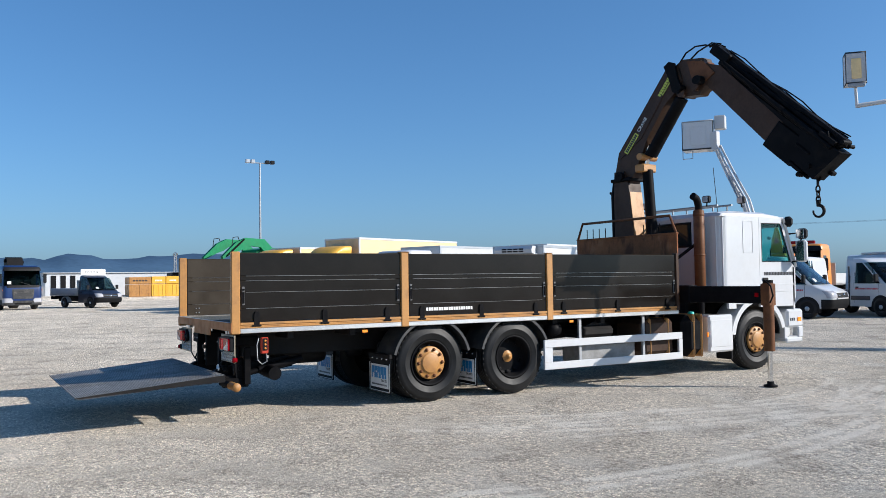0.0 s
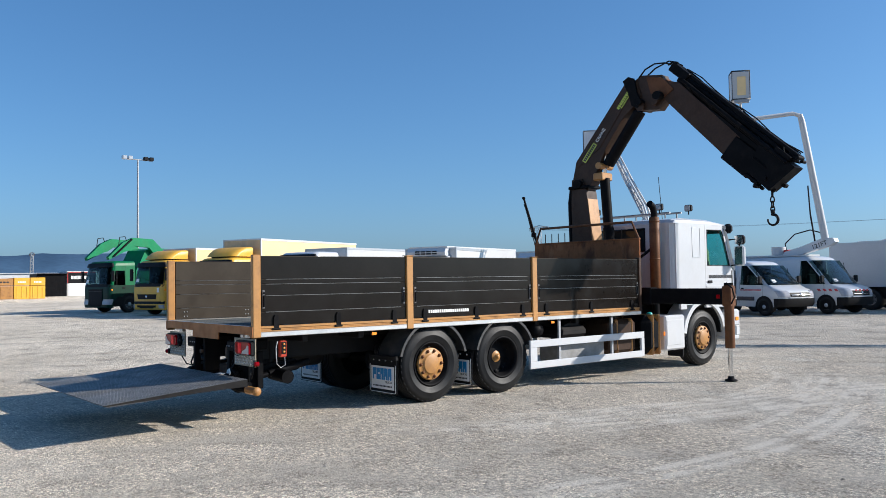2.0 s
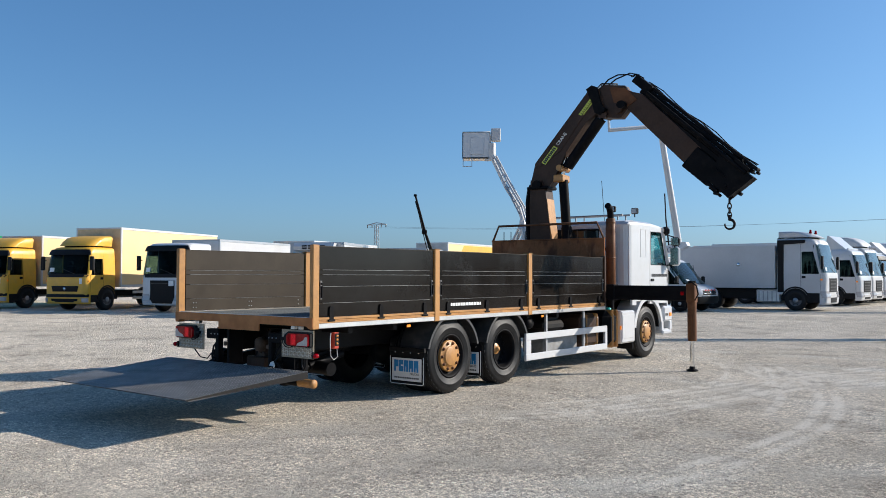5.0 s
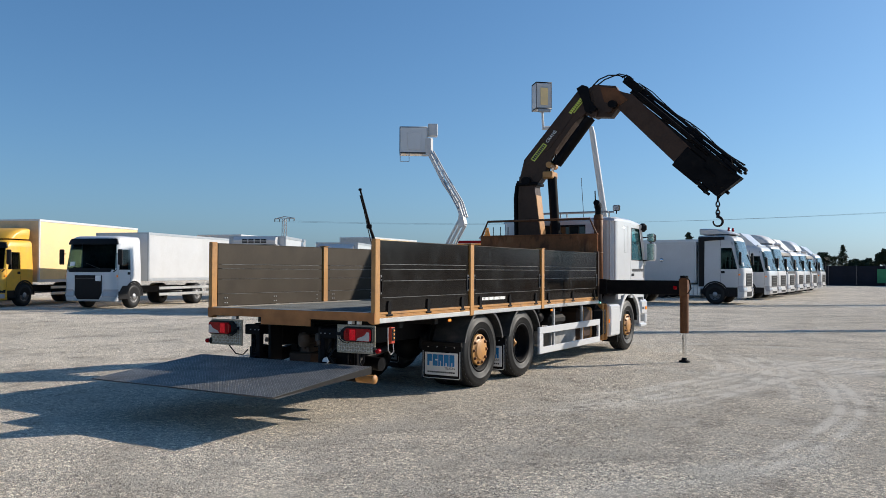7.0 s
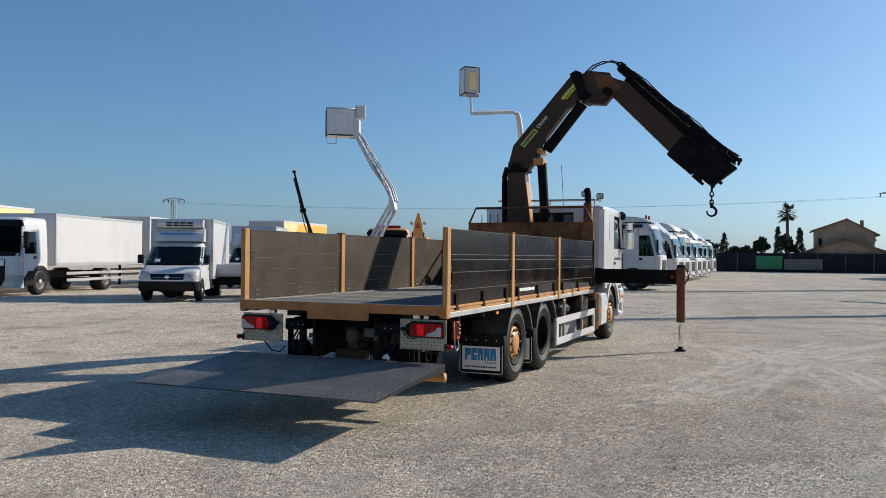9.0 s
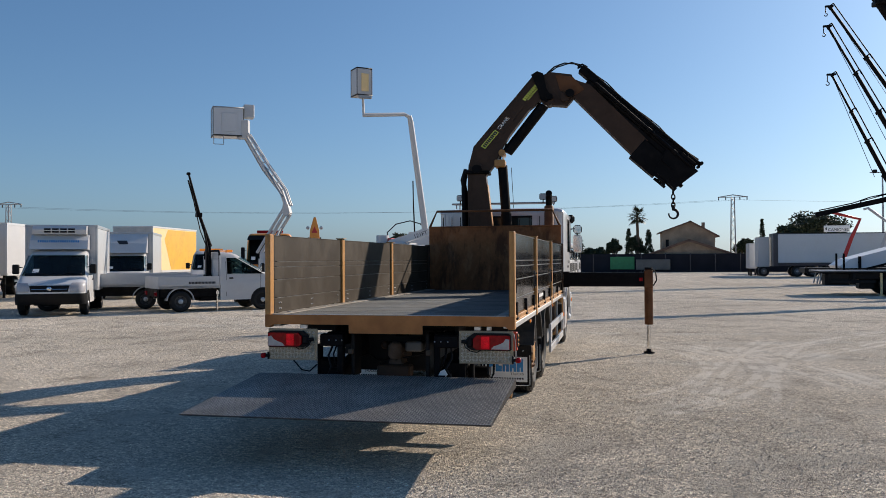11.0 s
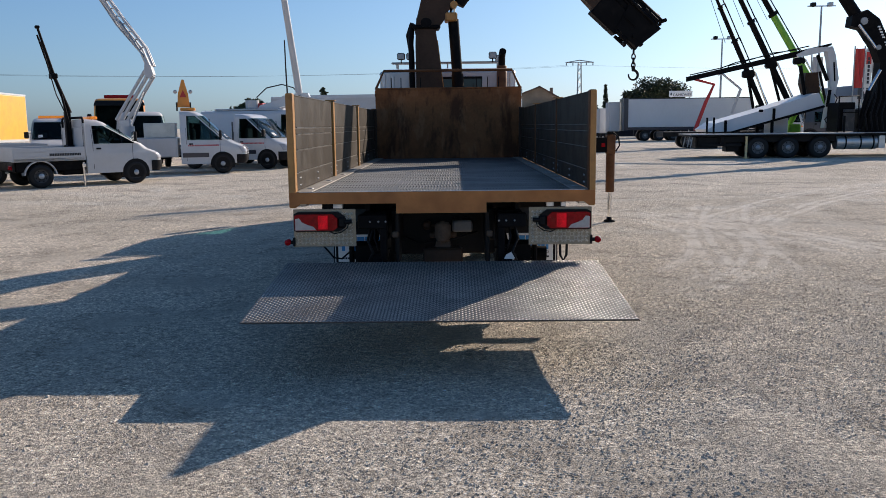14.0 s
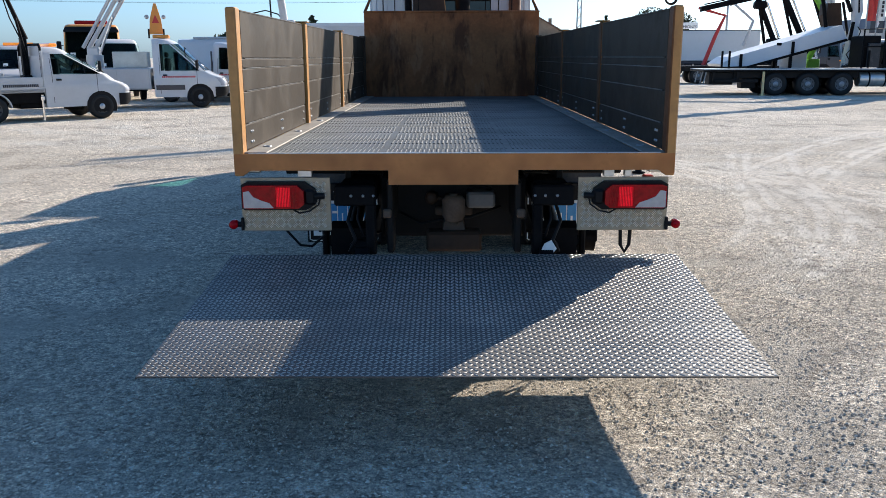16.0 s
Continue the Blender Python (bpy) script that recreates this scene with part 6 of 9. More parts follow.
def cabover(name, label, m, paint, high=2.95, width=1.2, lower=None, grille=PLASTIC, bumper=None, fairing=0.0, length=1.75, day=False, base=0.62, stripe=None, beacon=False, style="bars", visor=True, rake=0.2, wedge=False):
    """A forward-control lorry cab with front wheels; returns the thing."""
    v = thing(name, label, "truck", m)
    lower, bumper = lower or paint, bumper or paint
    w, f = width, 1.34
    belt = base + 0.95
    hi = w - 0.07
    rows = [(0.30, f - 0.03, w), (0.36, f + 0.02, w), (base - 0.02, f + 0.04, w), (base, f + 0.0, w), (belt - 0.25, f + 0.02, w), (belt, f - 0.02, w), (high - 0.3, f - rake, hi + 0.012), (high - 0.14, f - rake - 0.08, hi), (high - 0.05, f - rake - 0.18, hi - 0.05), (high - 0.01, f - rake - 0.32, hi - 0.13), (high, f - rake - 0.5, hi - 0.24)]
    ns = Nose(rows, f - length)
    sh = lambda z: ns.at(z)[1]
    lowp = part("cab_lower", ns.body(base, belt), lower, v)
    zb, zt = belt + 0.06, high - 0.30
    c = part("cab", ns.body(zt, high), paint, v)
    cabin(v, c, ns, belt, zt, f - 1.06, f - length, f - 0.35, GUARD)
    wb = w - 0.05
    band = PLASTIC if visor else paint
    part("windscreen_surround", ns.patch([(belt - 0.1, -wb + 0.03, wb - 0.03), (zb, -w + 0.012, w - 0.012)], 0.008, 14, 2), band, c)
    part("windscreen", ns.patch([(zb, -wb - 0.01, wb + 0.01), (zt + 0.02, -hi + 0.05, hi - 0.05)], 0.014), PANE, c)
    part("windscreen_sticker", ns.patch([(zb + 0.08, wb - 0.42, wb - 0.2), (zb + 0.26, wb - 0.43, wb - 0.21)], 0.018, 2, 1), PRINTWHITE, c)
    part("wiper", Shape().tube([(-0.5, ns.front(-0.5, zb) + 0.025, zb - 0.02), (0.15, ns.front(0.1, zb + 0.2) + 0.025, zb + 0.2)], 0.01, 5), GUARD, c)
    for sd in (-1, 1):
        q = [(f - 0.27, belt + 0.002), (f - 0.24 - rake, zt), (f - 1.055, zt), (f - 1.055, belt + 0.002), (f - 0.9, belt + 0.002), (f - 0.5, belt + 0.002)]
        k = len(q)
        s = Shape().add([((sh(z) + e) * sd, y, z) for e in (0.001, 0.007) for y, z in q], [tuple(range(k)), tuple(range(k, 2 * k))] + [(i, (i + 1) % k, k + (i + 1) % k, k + i) for i in range(k)])
        part("side_window", s, PANE, c)
        zc = zt - 0.24 * (zt - belt)
        q = [(f - 0.27 + (0.03 - rake) * (z - belt) / (zt - belt) + 0.004, z) for z in (zc, zt + 0.01)] + [(f - 1.075, zt + 0.01), (f - 1.075, zc)]
        part("door_top", Shape().add([((sh(z) + e) * sd, y, z) for e in (0.0095, 0.016) for y, z in q], [(0, 1, 2, 3), (4, 5, 6, 7)] + [(i, (i + 1) % 4, 4 + (i + 1) % 4, 4 + i) for i in range(4)]), paint, c)
        if style == "mask":
            part("step_panel", Shape().prism([(f - 0.3, 0.38), (f - 0.3, base + 0.02), (f - 0.55, base + 0.3), (f - 0.95, base + 0.3), (f - 0.95, 0.38)], (w + 0.005) * sd, (w + 0.018) * sd), PLASTIC, v, "black step panel below the door")
        part("window_post", Shape().add([((sh(z) + 0.009) * sd, y + d, z) for d in (0, 0.03) for y, z in ((f - 0.52, zb - 0.04), (f - 0.56, zt - 0.02))], [(0, 1, 3, 2)]), PLASTIC, c)
        part("door_seam", Shape().add([((sh(z) + 0.002) * sd, f - 1.1 + d, z) for d in (0, 0.014) for z in (base + 0.3, belt, high - 0.25)], [(0, 1, 4, 3), (1, 2, 5, 4)]), PLASTIC, c)
        part("door_seam", Shape().box((w + 0.0005) * sd, (w + 0.002) * sd, f - 0.26, f - 0.248, base + 0.2, belt, 0.0004), PLASTIC, c)
        part("door_handle", Shape().box((w + 0.001) * sd, (w + 0.02) * sd, f - 1.05, f - 0.88, belt - 0.2, belt - 0.09, 0.008), PLASTIC, v)
        part("marker_lamp", Shape().box((w + 0.001) * sd, (w + 0.014) * sd, f - 0.24, f - 0.15, belt - 0.3, belt - 0.22, 0.004), AMBER, v)
        if style == "slot":
            part("headlamp", ns.patch([(base - 0.24, (w - 0.22) * sd, (w - 0.03) * sd), (base - 0.06, (w - 0.24) * sd, (w - 0.03) * sd)], 0.024, 5, 3), CLEARLENS, v)
        else:
            part("headlamp", ns.patch([(base - 0.14, 0.66 * sd, (w - 0.012) * sd), (base + 0.03, 0.62 * sd, (w - 0.004) * sd), (base + 0.16, 0.72 * sd, (w - 0.002) * sd)], 0.024, 8, 4), CLEARLENS, v)
        part("wheel_arch", Shape().arc_sheet(0, 0.48, 0.57, 0.07, (w - 0.3) * sd, (w + 0.016) * sd, 0, 180).prism([(0.56 * math.cos(radians(a)), 0.48 + 0.56 * math.sin(radians(a))) for a in range(0, 181, 15)], (w - 0.32) * sd, (w + 0.006) * sd), PLASTIC, v)
        part("step", Shape().box((w - 0.25) * sd, (w + 0.004) * sd, f - 0.84, f - 0.26, 0.36, base + 0.1, 0.03), PLASTIC, v)
    part("bumper", ns.body(0.30, base - 0.002, 0.0, f - 0.3), bumper, v)
    part("bumper_intake", ns.patch([(0.38, -0.5, 0.5), (base - 0.14, -0.55, 0.55)], 0.012, 8, 2), PLASTIC, v)
    if style == "slot":
        gs = part("grille", ns.patch([(base + 0.22, -0.66, 0.66), (base + 0.47, -0.72, 0.72)], 0.016, 8, 2), PLASTIC, v)
        part("badge", Shape().lathe([(0.07, 0.0), (0.07, 0.012), (0.0, 0.015)], (0, ns.front(0, base + 0.35) + 0.016, base + 0.35), "y", 12), CHROME, gs)
        part("lamp_gap", ns.patch([(base - 0.02, -w + 0.02, w - 0.02), (base + 0.11, -w + 0.02, w - 0.02)], 0.012, 14, 1), PLASTIC, v)
        part("bumper_grille", ns.patch([(base - 0.2, -0.68, 0.68), (base - 0.09, -0.72, 0.72)], 0.016, 8, 1), PLASTIC, v)
    elif style == "mask":
        g = part("grille", ns.patch([(base - 0.2, -0.46, 0.46), (base - 0.08, -0.6, 0.6), (belt - 0.22, -0.62, 0.62)], 0.03, 10, 4), PLASTIC, v)
        part("grille_bar", ns.patch([(belt - 0.36, -0.58, 0.58), (belt - 0.34, -0.58, 0.58)], 0.04, 8, 1), GUARD, g)
    else:
        g = part("grille", ns.patch([(base + 0.12, -0.62, 0.62), (belt - 0.2, -0.68, 0.68)], 0.016, 10, 3), grille, v)
        for i in range(4):
            z = base + 0.17 + i * (belt - base - 0.36) / 4
            part("grille_slat", ns.patch([(z, -0.62, 0.62), (z + 0.05, -0.62, 0.62)], 0.035, 8, 1), grille if grille is not PLASTIC else GUARD, g)
    if visor:
        part("visor", ns.patch([(high - 0.36, -hi + 0.02, hi - 0.02), (high - 0.26, -hi + 0.03, hi - 0.03), (high - 0.12, -hi + 0.1, hi - 0.1)], 0.085, 12, 3), PLASTIC, c)
    mirror_pair(v, w + 0.02, f - 0.12, belt + 0.2, 0.62, PLASTIC)
    if fairing and wedge:
        s = Shape()
        k0, k1 = f - 0.75, f - 1.62
        s.add([(e * u, y, z) for e in (-1, 1) for u, y, z in ((hi - 0.22, k0, high - 0.03), (hi - 0.1, k1, high + fairing), (hi - 0.1, k1 - 0.1, high + fairing), (hi - 0.1, k1 - 0.24, high - 0.03))],
              [(0, 1, 2, 3), (7, 6, 5, 4), (0, 4, 5, 1), (1, 5, 6, 2), (2, 6, 7, 3), (3, 7, 4, 0)])
        s.box(-hi + 0.2, hi - 0.2, k0 - 0.02, k0 + 0.08, high - 0.02, high + 0.08, 0.03)
        part("roof_fairing", s, paint, v, "sloping wedge roof deflector")
    elif fairing:
        fn = Nose([(high + 0.05, f - 0.46, hi - 0.1), (high + fairing * 0.4, f - 0.62, hi - 0.08), (high + fairing * 0.8, f - 0.94, hi - 0.06), (high + fairing * 0.95, f - 1.22, hi - 0.1), (high + fairing, f - 1.45, hi - 0.2)], f - length + 0.05, 0.3, 0.1)
        part("roof_fairing", fn.body(), paint, v)
        part("fairing_stay", Shape().box(-hi + 0.3, hi - 0.3, f - 1.5, f - 0.8, high - 0.02, high + 0.06, 0.01), PLASTIC, v)
    if stripe:
        for sd in (-1, 1):
            part("stripe", Shape().prism([(f - length + 0.02, base + 0.1), (f - length + 0.3, base + 0.1), (f - length + 0.3, high - 0.28), (f - 0.9, high - 0.22), (f - 0.9, high - 0.08), (f - length + 0.02, high - 0.08)], (hi - 0.05) * sd, (w + 0.006) * sd), stripe, c)
    if beacon:
        for x in (-0.45, 0.45):
            part("beacon", Shape().lathe([(0.07, 0.0), (0.07, 0.05), (0.055, 0.06), (0.05, 0.16), (0.0, 0.18)], (x, f - 0.85, high + fairing * 0.7), "z", 12), REDLENS, v)
    for sd in (-1, 1):
        plain_wheel(v, (w + 0.015) * sd, 0, 0.48, 0.3, STEEL)
        part("chassis_rail", Shape().box(0.36 * sd, 0.45 * sd, -5.8, f - 0.3, 0.6, 0.86, 0.01), CHASSIS, v)
    part("engine", Shape().box(-0.5, 0.5, f - length + 0.1, f - 0.35, 0.35, base - 0.01, 0.05), CHASSIS, v)
    part("axle", Shape().tube([(-w + 0.2, 0, 0.48), (w - 0.2, 0, 0.48)], 0.07, 8), CHASSIS, v)
    return v


def rear_axle(v, y, w=1.2, twin=True, r=0.48):
    for sd in (-1, 1):
        plain_wheel(v, w * sd, y, r, 0.56 if twin else 0.3, STEEL)
    part("axle", Shape().tube([(-w + 0.3, y, r), (w - 0.3, y, r)], 0.08, 8), CHASSIS, v)


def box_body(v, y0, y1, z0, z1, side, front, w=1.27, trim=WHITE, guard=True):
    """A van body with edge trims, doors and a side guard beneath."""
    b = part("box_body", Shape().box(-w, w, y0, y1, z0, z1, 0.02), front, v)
    for sd in (-1, 1):
        part("side_panel", Shape().box((w + 0.001) * sd, (w + 0.008) * sd, y0 + 0.08, y1 - 0.08, z0 + 0.12, z1 - 0.1, 0.003), side, b)
        part("edge_trim", Shape().box((w - 0.04) * sd, (w + 0.016) * sd, y0 - 0.01, y1 + 0.012, z1 - 0.09, z1 + 0.014, 0.006).box((w - 0.04) * sd, (w + 0.014) * sd, y0 - 0.01, y1 + 0.01, z0 - 0.01, z0 + 0.11, 0.006).box((w - 0.06) * sd, (w + 0.014) * sd, y1 - 0.075, y1 + 0.012, z0, z1, 0.006), trim, b)
        if guard:
            part("side_guard", Shape().box((w - 0.06) * sd, (w - 0.03) * sd, y0 + 1.9, y1 - 0.9, 0.72, 0.84, 0.006).box((w - 0.06) * sd, (w - 0.03) * sd, y0 + 1.9, y1 - 0.9, 0.45, 0.57, 0.006), ALU, v)
    part("front_trim", Shape().box(-w - 0.012, w + 0.012, y1 - 0.02, y1 + 0.014, z1 - 0.06, z1 + 0.012, 0.006), trim, b)
    part("roof_sheet", Shape().box(-w + 0.02, w - 0.02, y0, y1, z1, z1 + 0.012, 0.004), trim, b)
    for x in (-0.02, 0.02):
        part("rear_door", Shape().box(x, (w - 0.04) * (1 if x > 0 else -1), y0 - 0.03, y0 - 0.002, z0 + 0.05, z1 - 0.06, 0.008), trim, b)
    return b


def fridge_unit(parent, y, z, w=0.75, h=0.34):
    u = part("cooling_unit", Shape().prism([(y, z), (y + 0.12, z + 0.02), (y + 0.42, z + 0.06), (y + 0.46, z + h * 0.6), (y + 0.36, z + h), (y, z + h)], -w, w), WHITE, parent, "white cooling unit with dark grille slots")
    for i in range(4):
        for k in range(2):
            x = -0.46 + i * 0.24
            part("slot", Shape().box(x, x + 0.2, y + 0.44, y + 0.462, z + 0.1 + k * 0.085, z + 0.155 + k * 0.085, 0.004), PLASTIC, u)


def van(name, label, m, paint, roof=2.25, back=-4.5, kind="panel", band=None, r=0.34, width=0.97, hood=1.0, print_mat=None, wheelbase=3.3, cap=SILVER, category="van"):
    """A bonneted van. kind: panel, or cab (a cab with whatever body is added behind)."""
    v = thing(name, label, category, m)
    w, f = width, 0.92
    rear = back if kind == "panel" else -1.45
    belt = 1.22
    rows = [(0.36, f - 0.06, w), (0.48, f + 0.02, w), (0.82, f + 0.03, w), (0.95 * hood, f - 0.03, w), (1.03 * hood, f - 0.16, w), (1.10 * hood, f - 0.36, w - 0.01), (belt, 0.34, w - 0.01), (roof - 0.18, -0.60, w - 0.12), (roof - 0.09, -0.72, w - 0.15), (roof - 0.03, -0.88, w - 0.2), (roof, -1.1, w - 0.32)]
    ns = Nose(rows, rear, 0.2, 0.12)
    sh = lambda z: ns.at(z)[1]
    part("body_lower", ns.body(0.36, belt), paint, v)
    zb, zt = belt + 0.02, roof - 0.19
    u = part("body_upper", ns.body(zt, roof), paint, v)
    cabin(v, u, ns, belt, zt, -1.22, rear, 0.2, GUARD)
    ln = lambda z: ns.front(0, z)
    part("windscreen", ns.patch([(zb, -w + 0.07, w - 0.07), (zt + 0.02, -w + 0.2, w - 0.2)], 0.012), PANE, u)
    part("windscreen_sticker", ns.patch([(zb + 0.08, 0.44, 0.62), (zb + 0.2, 0.43, 0.61)], 0.017, 2, 1), PRINTWHITE, u)
    for sd in (-1, 1):
        q = [(0.04, zb - 0.01), (-0.60, zt), (-1.21, zt), (-1.21, zb), (-0.55, zb - 0.02)]
        part("side_window", Shape().add([((sh(z) + e) * sd, y, z) for e in (0.001, 0.007) for y, z in q], [(0, 1, 2, 3, 4), (5, 6, 7, 8, 9)] + [(i, (i + 1) % 5, 5 + (i + 1) % 5, 5 + i) for i in range(5)]), PANE, u)
        part("window_post", Shape().add([((sh(z) + 0.009) * sd, y + d, z) for d in (0, 0.03) for y, z in ((-0.40, zb), (-0.44, zt - 0.1))], [(0, 1, 3, 2)]), PLASTIC, u)
        part("door_seam", Shape().add([((sh(z) + 0.002) * sd, -1.26 + d, z) for d in (0, 0.012) for z in (0.48, belt, roof - 0.16)], [(0, 1, 4, 3), (1, 2, 5, 4)]), PLASTIC, u)
        part("door_seam", Shape().box((w + 0.0005) * sd, (w + 0.002) * sd, -0.08, -0.068, 0.48, belt, 0.0004), PLASTIC, u)
        part("door_handle", Shape().box((w + 0.001) * sd, (w + 0.018) * sd, -1.16, -1.02, belt - 0.16, belt - 0.11, 0.006), PLASTIC, v)
        part("headlamp", ns.patch([(0.74, 0.58 * sd, (w - 0.02) * sd), (0.9, 0.54 * sd, (w - 0.004) * sd), (1.0 * hood, 0.62 * sd, (w - 0.004) * sd)], 0.014, 8, 4), CLEARLENS, v)
        for y in ((0.0, -wheelbase) if kind == "panel" else (0.0,)):
            part("wheel_arch", Shape().prism([(y + (r + 0.08) * math.cos(radians(a)), r + (r + 0.08) * math.sin(radians(a))) for a in range(-20, 201, 20)], (w - 0.2) * sd, (w + 0.006) * sd), PLASTIC, v)
        for y in (0.0, -wheelbase):
            plain_wheel(v, (w + 0.012) * sd, y, r, 0.22, cap)
        if band:
            part("side_band", Shape().box((w + 0.001) * sd, (w + 0.012) * sd, rear + 0.05, -0.48, 0.60, 0.76, 0.004), band, v)
        if print_mat:
            t = Shape()
            print_bars(t, -1.2, -0.12, 1.0, 1.055, 19, lambda a, z: ((w + 0.004) * sd, a, z))
            part("print", t, print_mat, v, "line of lettering")
    part("bumper", ns.body(0.36, 0.69, 0.028, f - 0.42), PLASTIC, v)
    part("chin", ns.patch([(0.70, -0.56, 0.56), (0.74, -0.58, 0.58)], 0.03, 10, 1), paint, v)
    g = part("grille", ns.patch([(0.75, -0.52, 0.52), (0.92 * hood, -0.56, 0.56)], 0.018, 10, 2), PLASTIC, v)
    part("grille_bar", ns.patch([(0.82, -0.5, 0.5), (0.835, -0.5, 0.5)], 0.028, 8, 1), CHROME, g)
    part("badge", Shape().lathe([(0.07, 0.0), (0.07, 0.012), (0.0, 0.015)], (0, f + 0.045, 0.84), "y", 16), CHROME, g)
    mirror_pair(v, w - 0.02, -0.05, belt + 0.06, 0.3, PLASTIC)
    for sd in (-1, 1):
        part("wiper", Shape().tube([(0.1 * sd, ns.front(0.1, zb) + 0.02, zb), (0.6 * sd, ns.front(0.6, zb + 0.12) + 0.03, zb + 0.12)], 0.008, 5), PLASTIC, u)
    part("axle", Shape().tube([(-w + 0.1, -wheelbase, r), (w - 0.1, -wheelbase, r)], 0.05, 8), CHASSIS, v)
    return v


def drop_bed(v, y0, y1, z, w=1.02, h=0.38, mat=OFFWHITE, print_mat=None, axle=-3.1):
    """A flat bed with low drop sides on chassis rails."""
    part("bed_floor", Shape().box(-w, w, y0, y1, z - 0.1, z, 0.01), ALU, v)
    for sd in (-1, 1):
        d = part("drop_side", Shape().box((w - 0.03) * sd, w * sd, y0, y1, z - 0.1, z + h, 0.008), mat, v)
        for k in (0.33, 0.66):
            part("rib", Shape().box((w + 0.0005) * sd, (w + 0.008) * sd, y0 + 0.02, y1 - 0.02, z - 0.1 + (h + 0.1) * k, z - 0.085 + (h + 0.1) * k, 0.002), mat, d)
        if print_mat:
            t = Shape()
            print_bars(t, y1 - 1.0, y1 - 0.12, z + 0.05, z + 0.12, 19, lambda a, q: ((w + 0.0105) * sd, a, q))
            part("print", t, print_mat, d)
        part("chassis_rail", Shape().box(0.34 * sd, 0.42 * sd, y0, 0, 0.45, z - 0.11, 0.01), CHASSIS, v)
        part("mudguard", Shape().arc_sheet(axle, 0.34, 0.42, 0.03, (w - 0.3) * sd, (w - 0.01) * sd, 5, 175), mat, v)
    part("tail_board", Shape().box(-w, w, y0 - 0.03, y0 - 0.001, z - 0.1, z + h, 0.008), mat, v)
    part("front_board", Shape().box(-w, w, y1 + 0.001, y1 + 0.03, z - 0.1, z + h + 0.55, 0.008).box(-w, -w + 0.06, y1 + 0.001, y1 + 0.05, z, z + 0.98, 0.008).box(w - 0.06, w, y1 + 0.001, y1 + 0.05, z, z + 0.98, 0.008), mat, v)
    for sd in (-1, 1):
        part("rear_lamp", Shape().box((w - 0.42) * sd, (w - 0.1) * sd, y0 - 0.06, y0 - 0.031, z - 0.32, z - 0.2, 0.01), REDLENS, v)
    part("lamp_bar", Shape().box(-w + 0.05, w - 0.05, y0 - 0.03, y0 + 0.02, z - 0.36, z - 0.12, 0.01), CHASSIS, v)


def at(x, y, heading):
    return pose(x, y, 0, 0, 0, heading)


# -- the row along the far side of the yard --
blue = cabover("blue_lorry", "dark blue lorry with a folded black crane", at(-51.9, 1.1, -78), BLUE, 2.95, grille=GUARD, lower=BLUE, bumper=GUARD)
part("crane_fold", Shape().prism([(-1.2, 0.9), (-0.5, 0.9), (-0.45, 3.0), (-0.62, 3.5), (-0.95, 3.55), (-1.25, 3.2)], -0.5, 0.5).tube([(-0.6, -0.8, 3.2), (0.6, -0.85, 3.3)], 0.12, 10), BLACK, blue)
drop_bed(blue, -6.4, -1.3, 1.2, 1.24, 0.5, BLUE)
rear_axle(blue, -4.2)
dv = van("dropside_van", "dark navy dropside van with a grey bed", at(-51.3, 6.4, -66), NAVY, 2.27, kind="cab", r=0.36)
drop_bed(dv, -4.9, -1.5, 0.95, 1.05, 0.42, SILVER)
hb = part("roof_board", Shape().box(-0.95, 0.95, -1.25, -1.18, 2.3, 2.68, 0.02), PRINTWHITE, dv, "white roof board with dark lettering")
lettering("lettering", "TRANSPORTES", 0.2, pose(0, -1.176, 2.49, 90, 0, 180), PRINTDARK, hb)

# lower cab and bumper carry their shadow as a darker green
gr = cabover("green_lorry", "dark green lorry with bright green skip loader arms", at(-39.4, 11.9, 198), MIDGREEN, 2.95, lower=SHADEGREEN, bumper=SHADEGREEN, style="mask")
for sd in (-1, 1):
    arm = [(0.95, 3.15), (1.25, 3.0), (1.3, 3.15), (0.35, 4.0), (-0.35, 4.3), (-1.7, 4.25), (-2.7, 3.4), (-3.1, 1.2), (-2.6, 1.2), (-2.2, 2.95), (-1.45, 3.75), (-0.5, 3.82), (-0.05, 3.55), (0.3, 3.45)]
    part("loader_arm", Shape().prism(arm, 0.88 * sd, 1.1 * sd), GREEN, gr, "bright green skip loader arm")
    part("arm_ram", Shape().tube([(1.16 * sd, 1.0, 3.2), (1.16 * sd, -0.2, 4.2)], 0.05, 8), BLACK, gr)
    part("lift_ram", Shape().tube([(1.16 * sd, -3.4, 1.3), (1.16 * sd, -1.8, 3.4)], 0.08, 10), BLACK, gr)
    part("hose", Shape().tube([(1.0 * sd, 0.0, 4.0), (1.0 * sd, 0.15, 4.35), (1.0 * sd, 0.5, 4.3), (1.0 * sd, 0.6, 3.7)], 0.025, 6), PLASTIC, gr)
part("loader_body", Shape().prism([(-6.2, 0.95), (-0.7, 0.95), (-0.75, 2.4), (-1.4, 3.6), (-2.2, 3.75), (-6.2, 3.65)], -0.82, 0.82), GREEN, gr, "green loader body with sloping top")
part("loader_rail", Shape().box(-1.2, 1.2, -6.4, -1.0, 0.9, 1.25, 0.03), GREEN, gr)
for y in (-3.6, -4.9):
    rear_axle(gr, y)

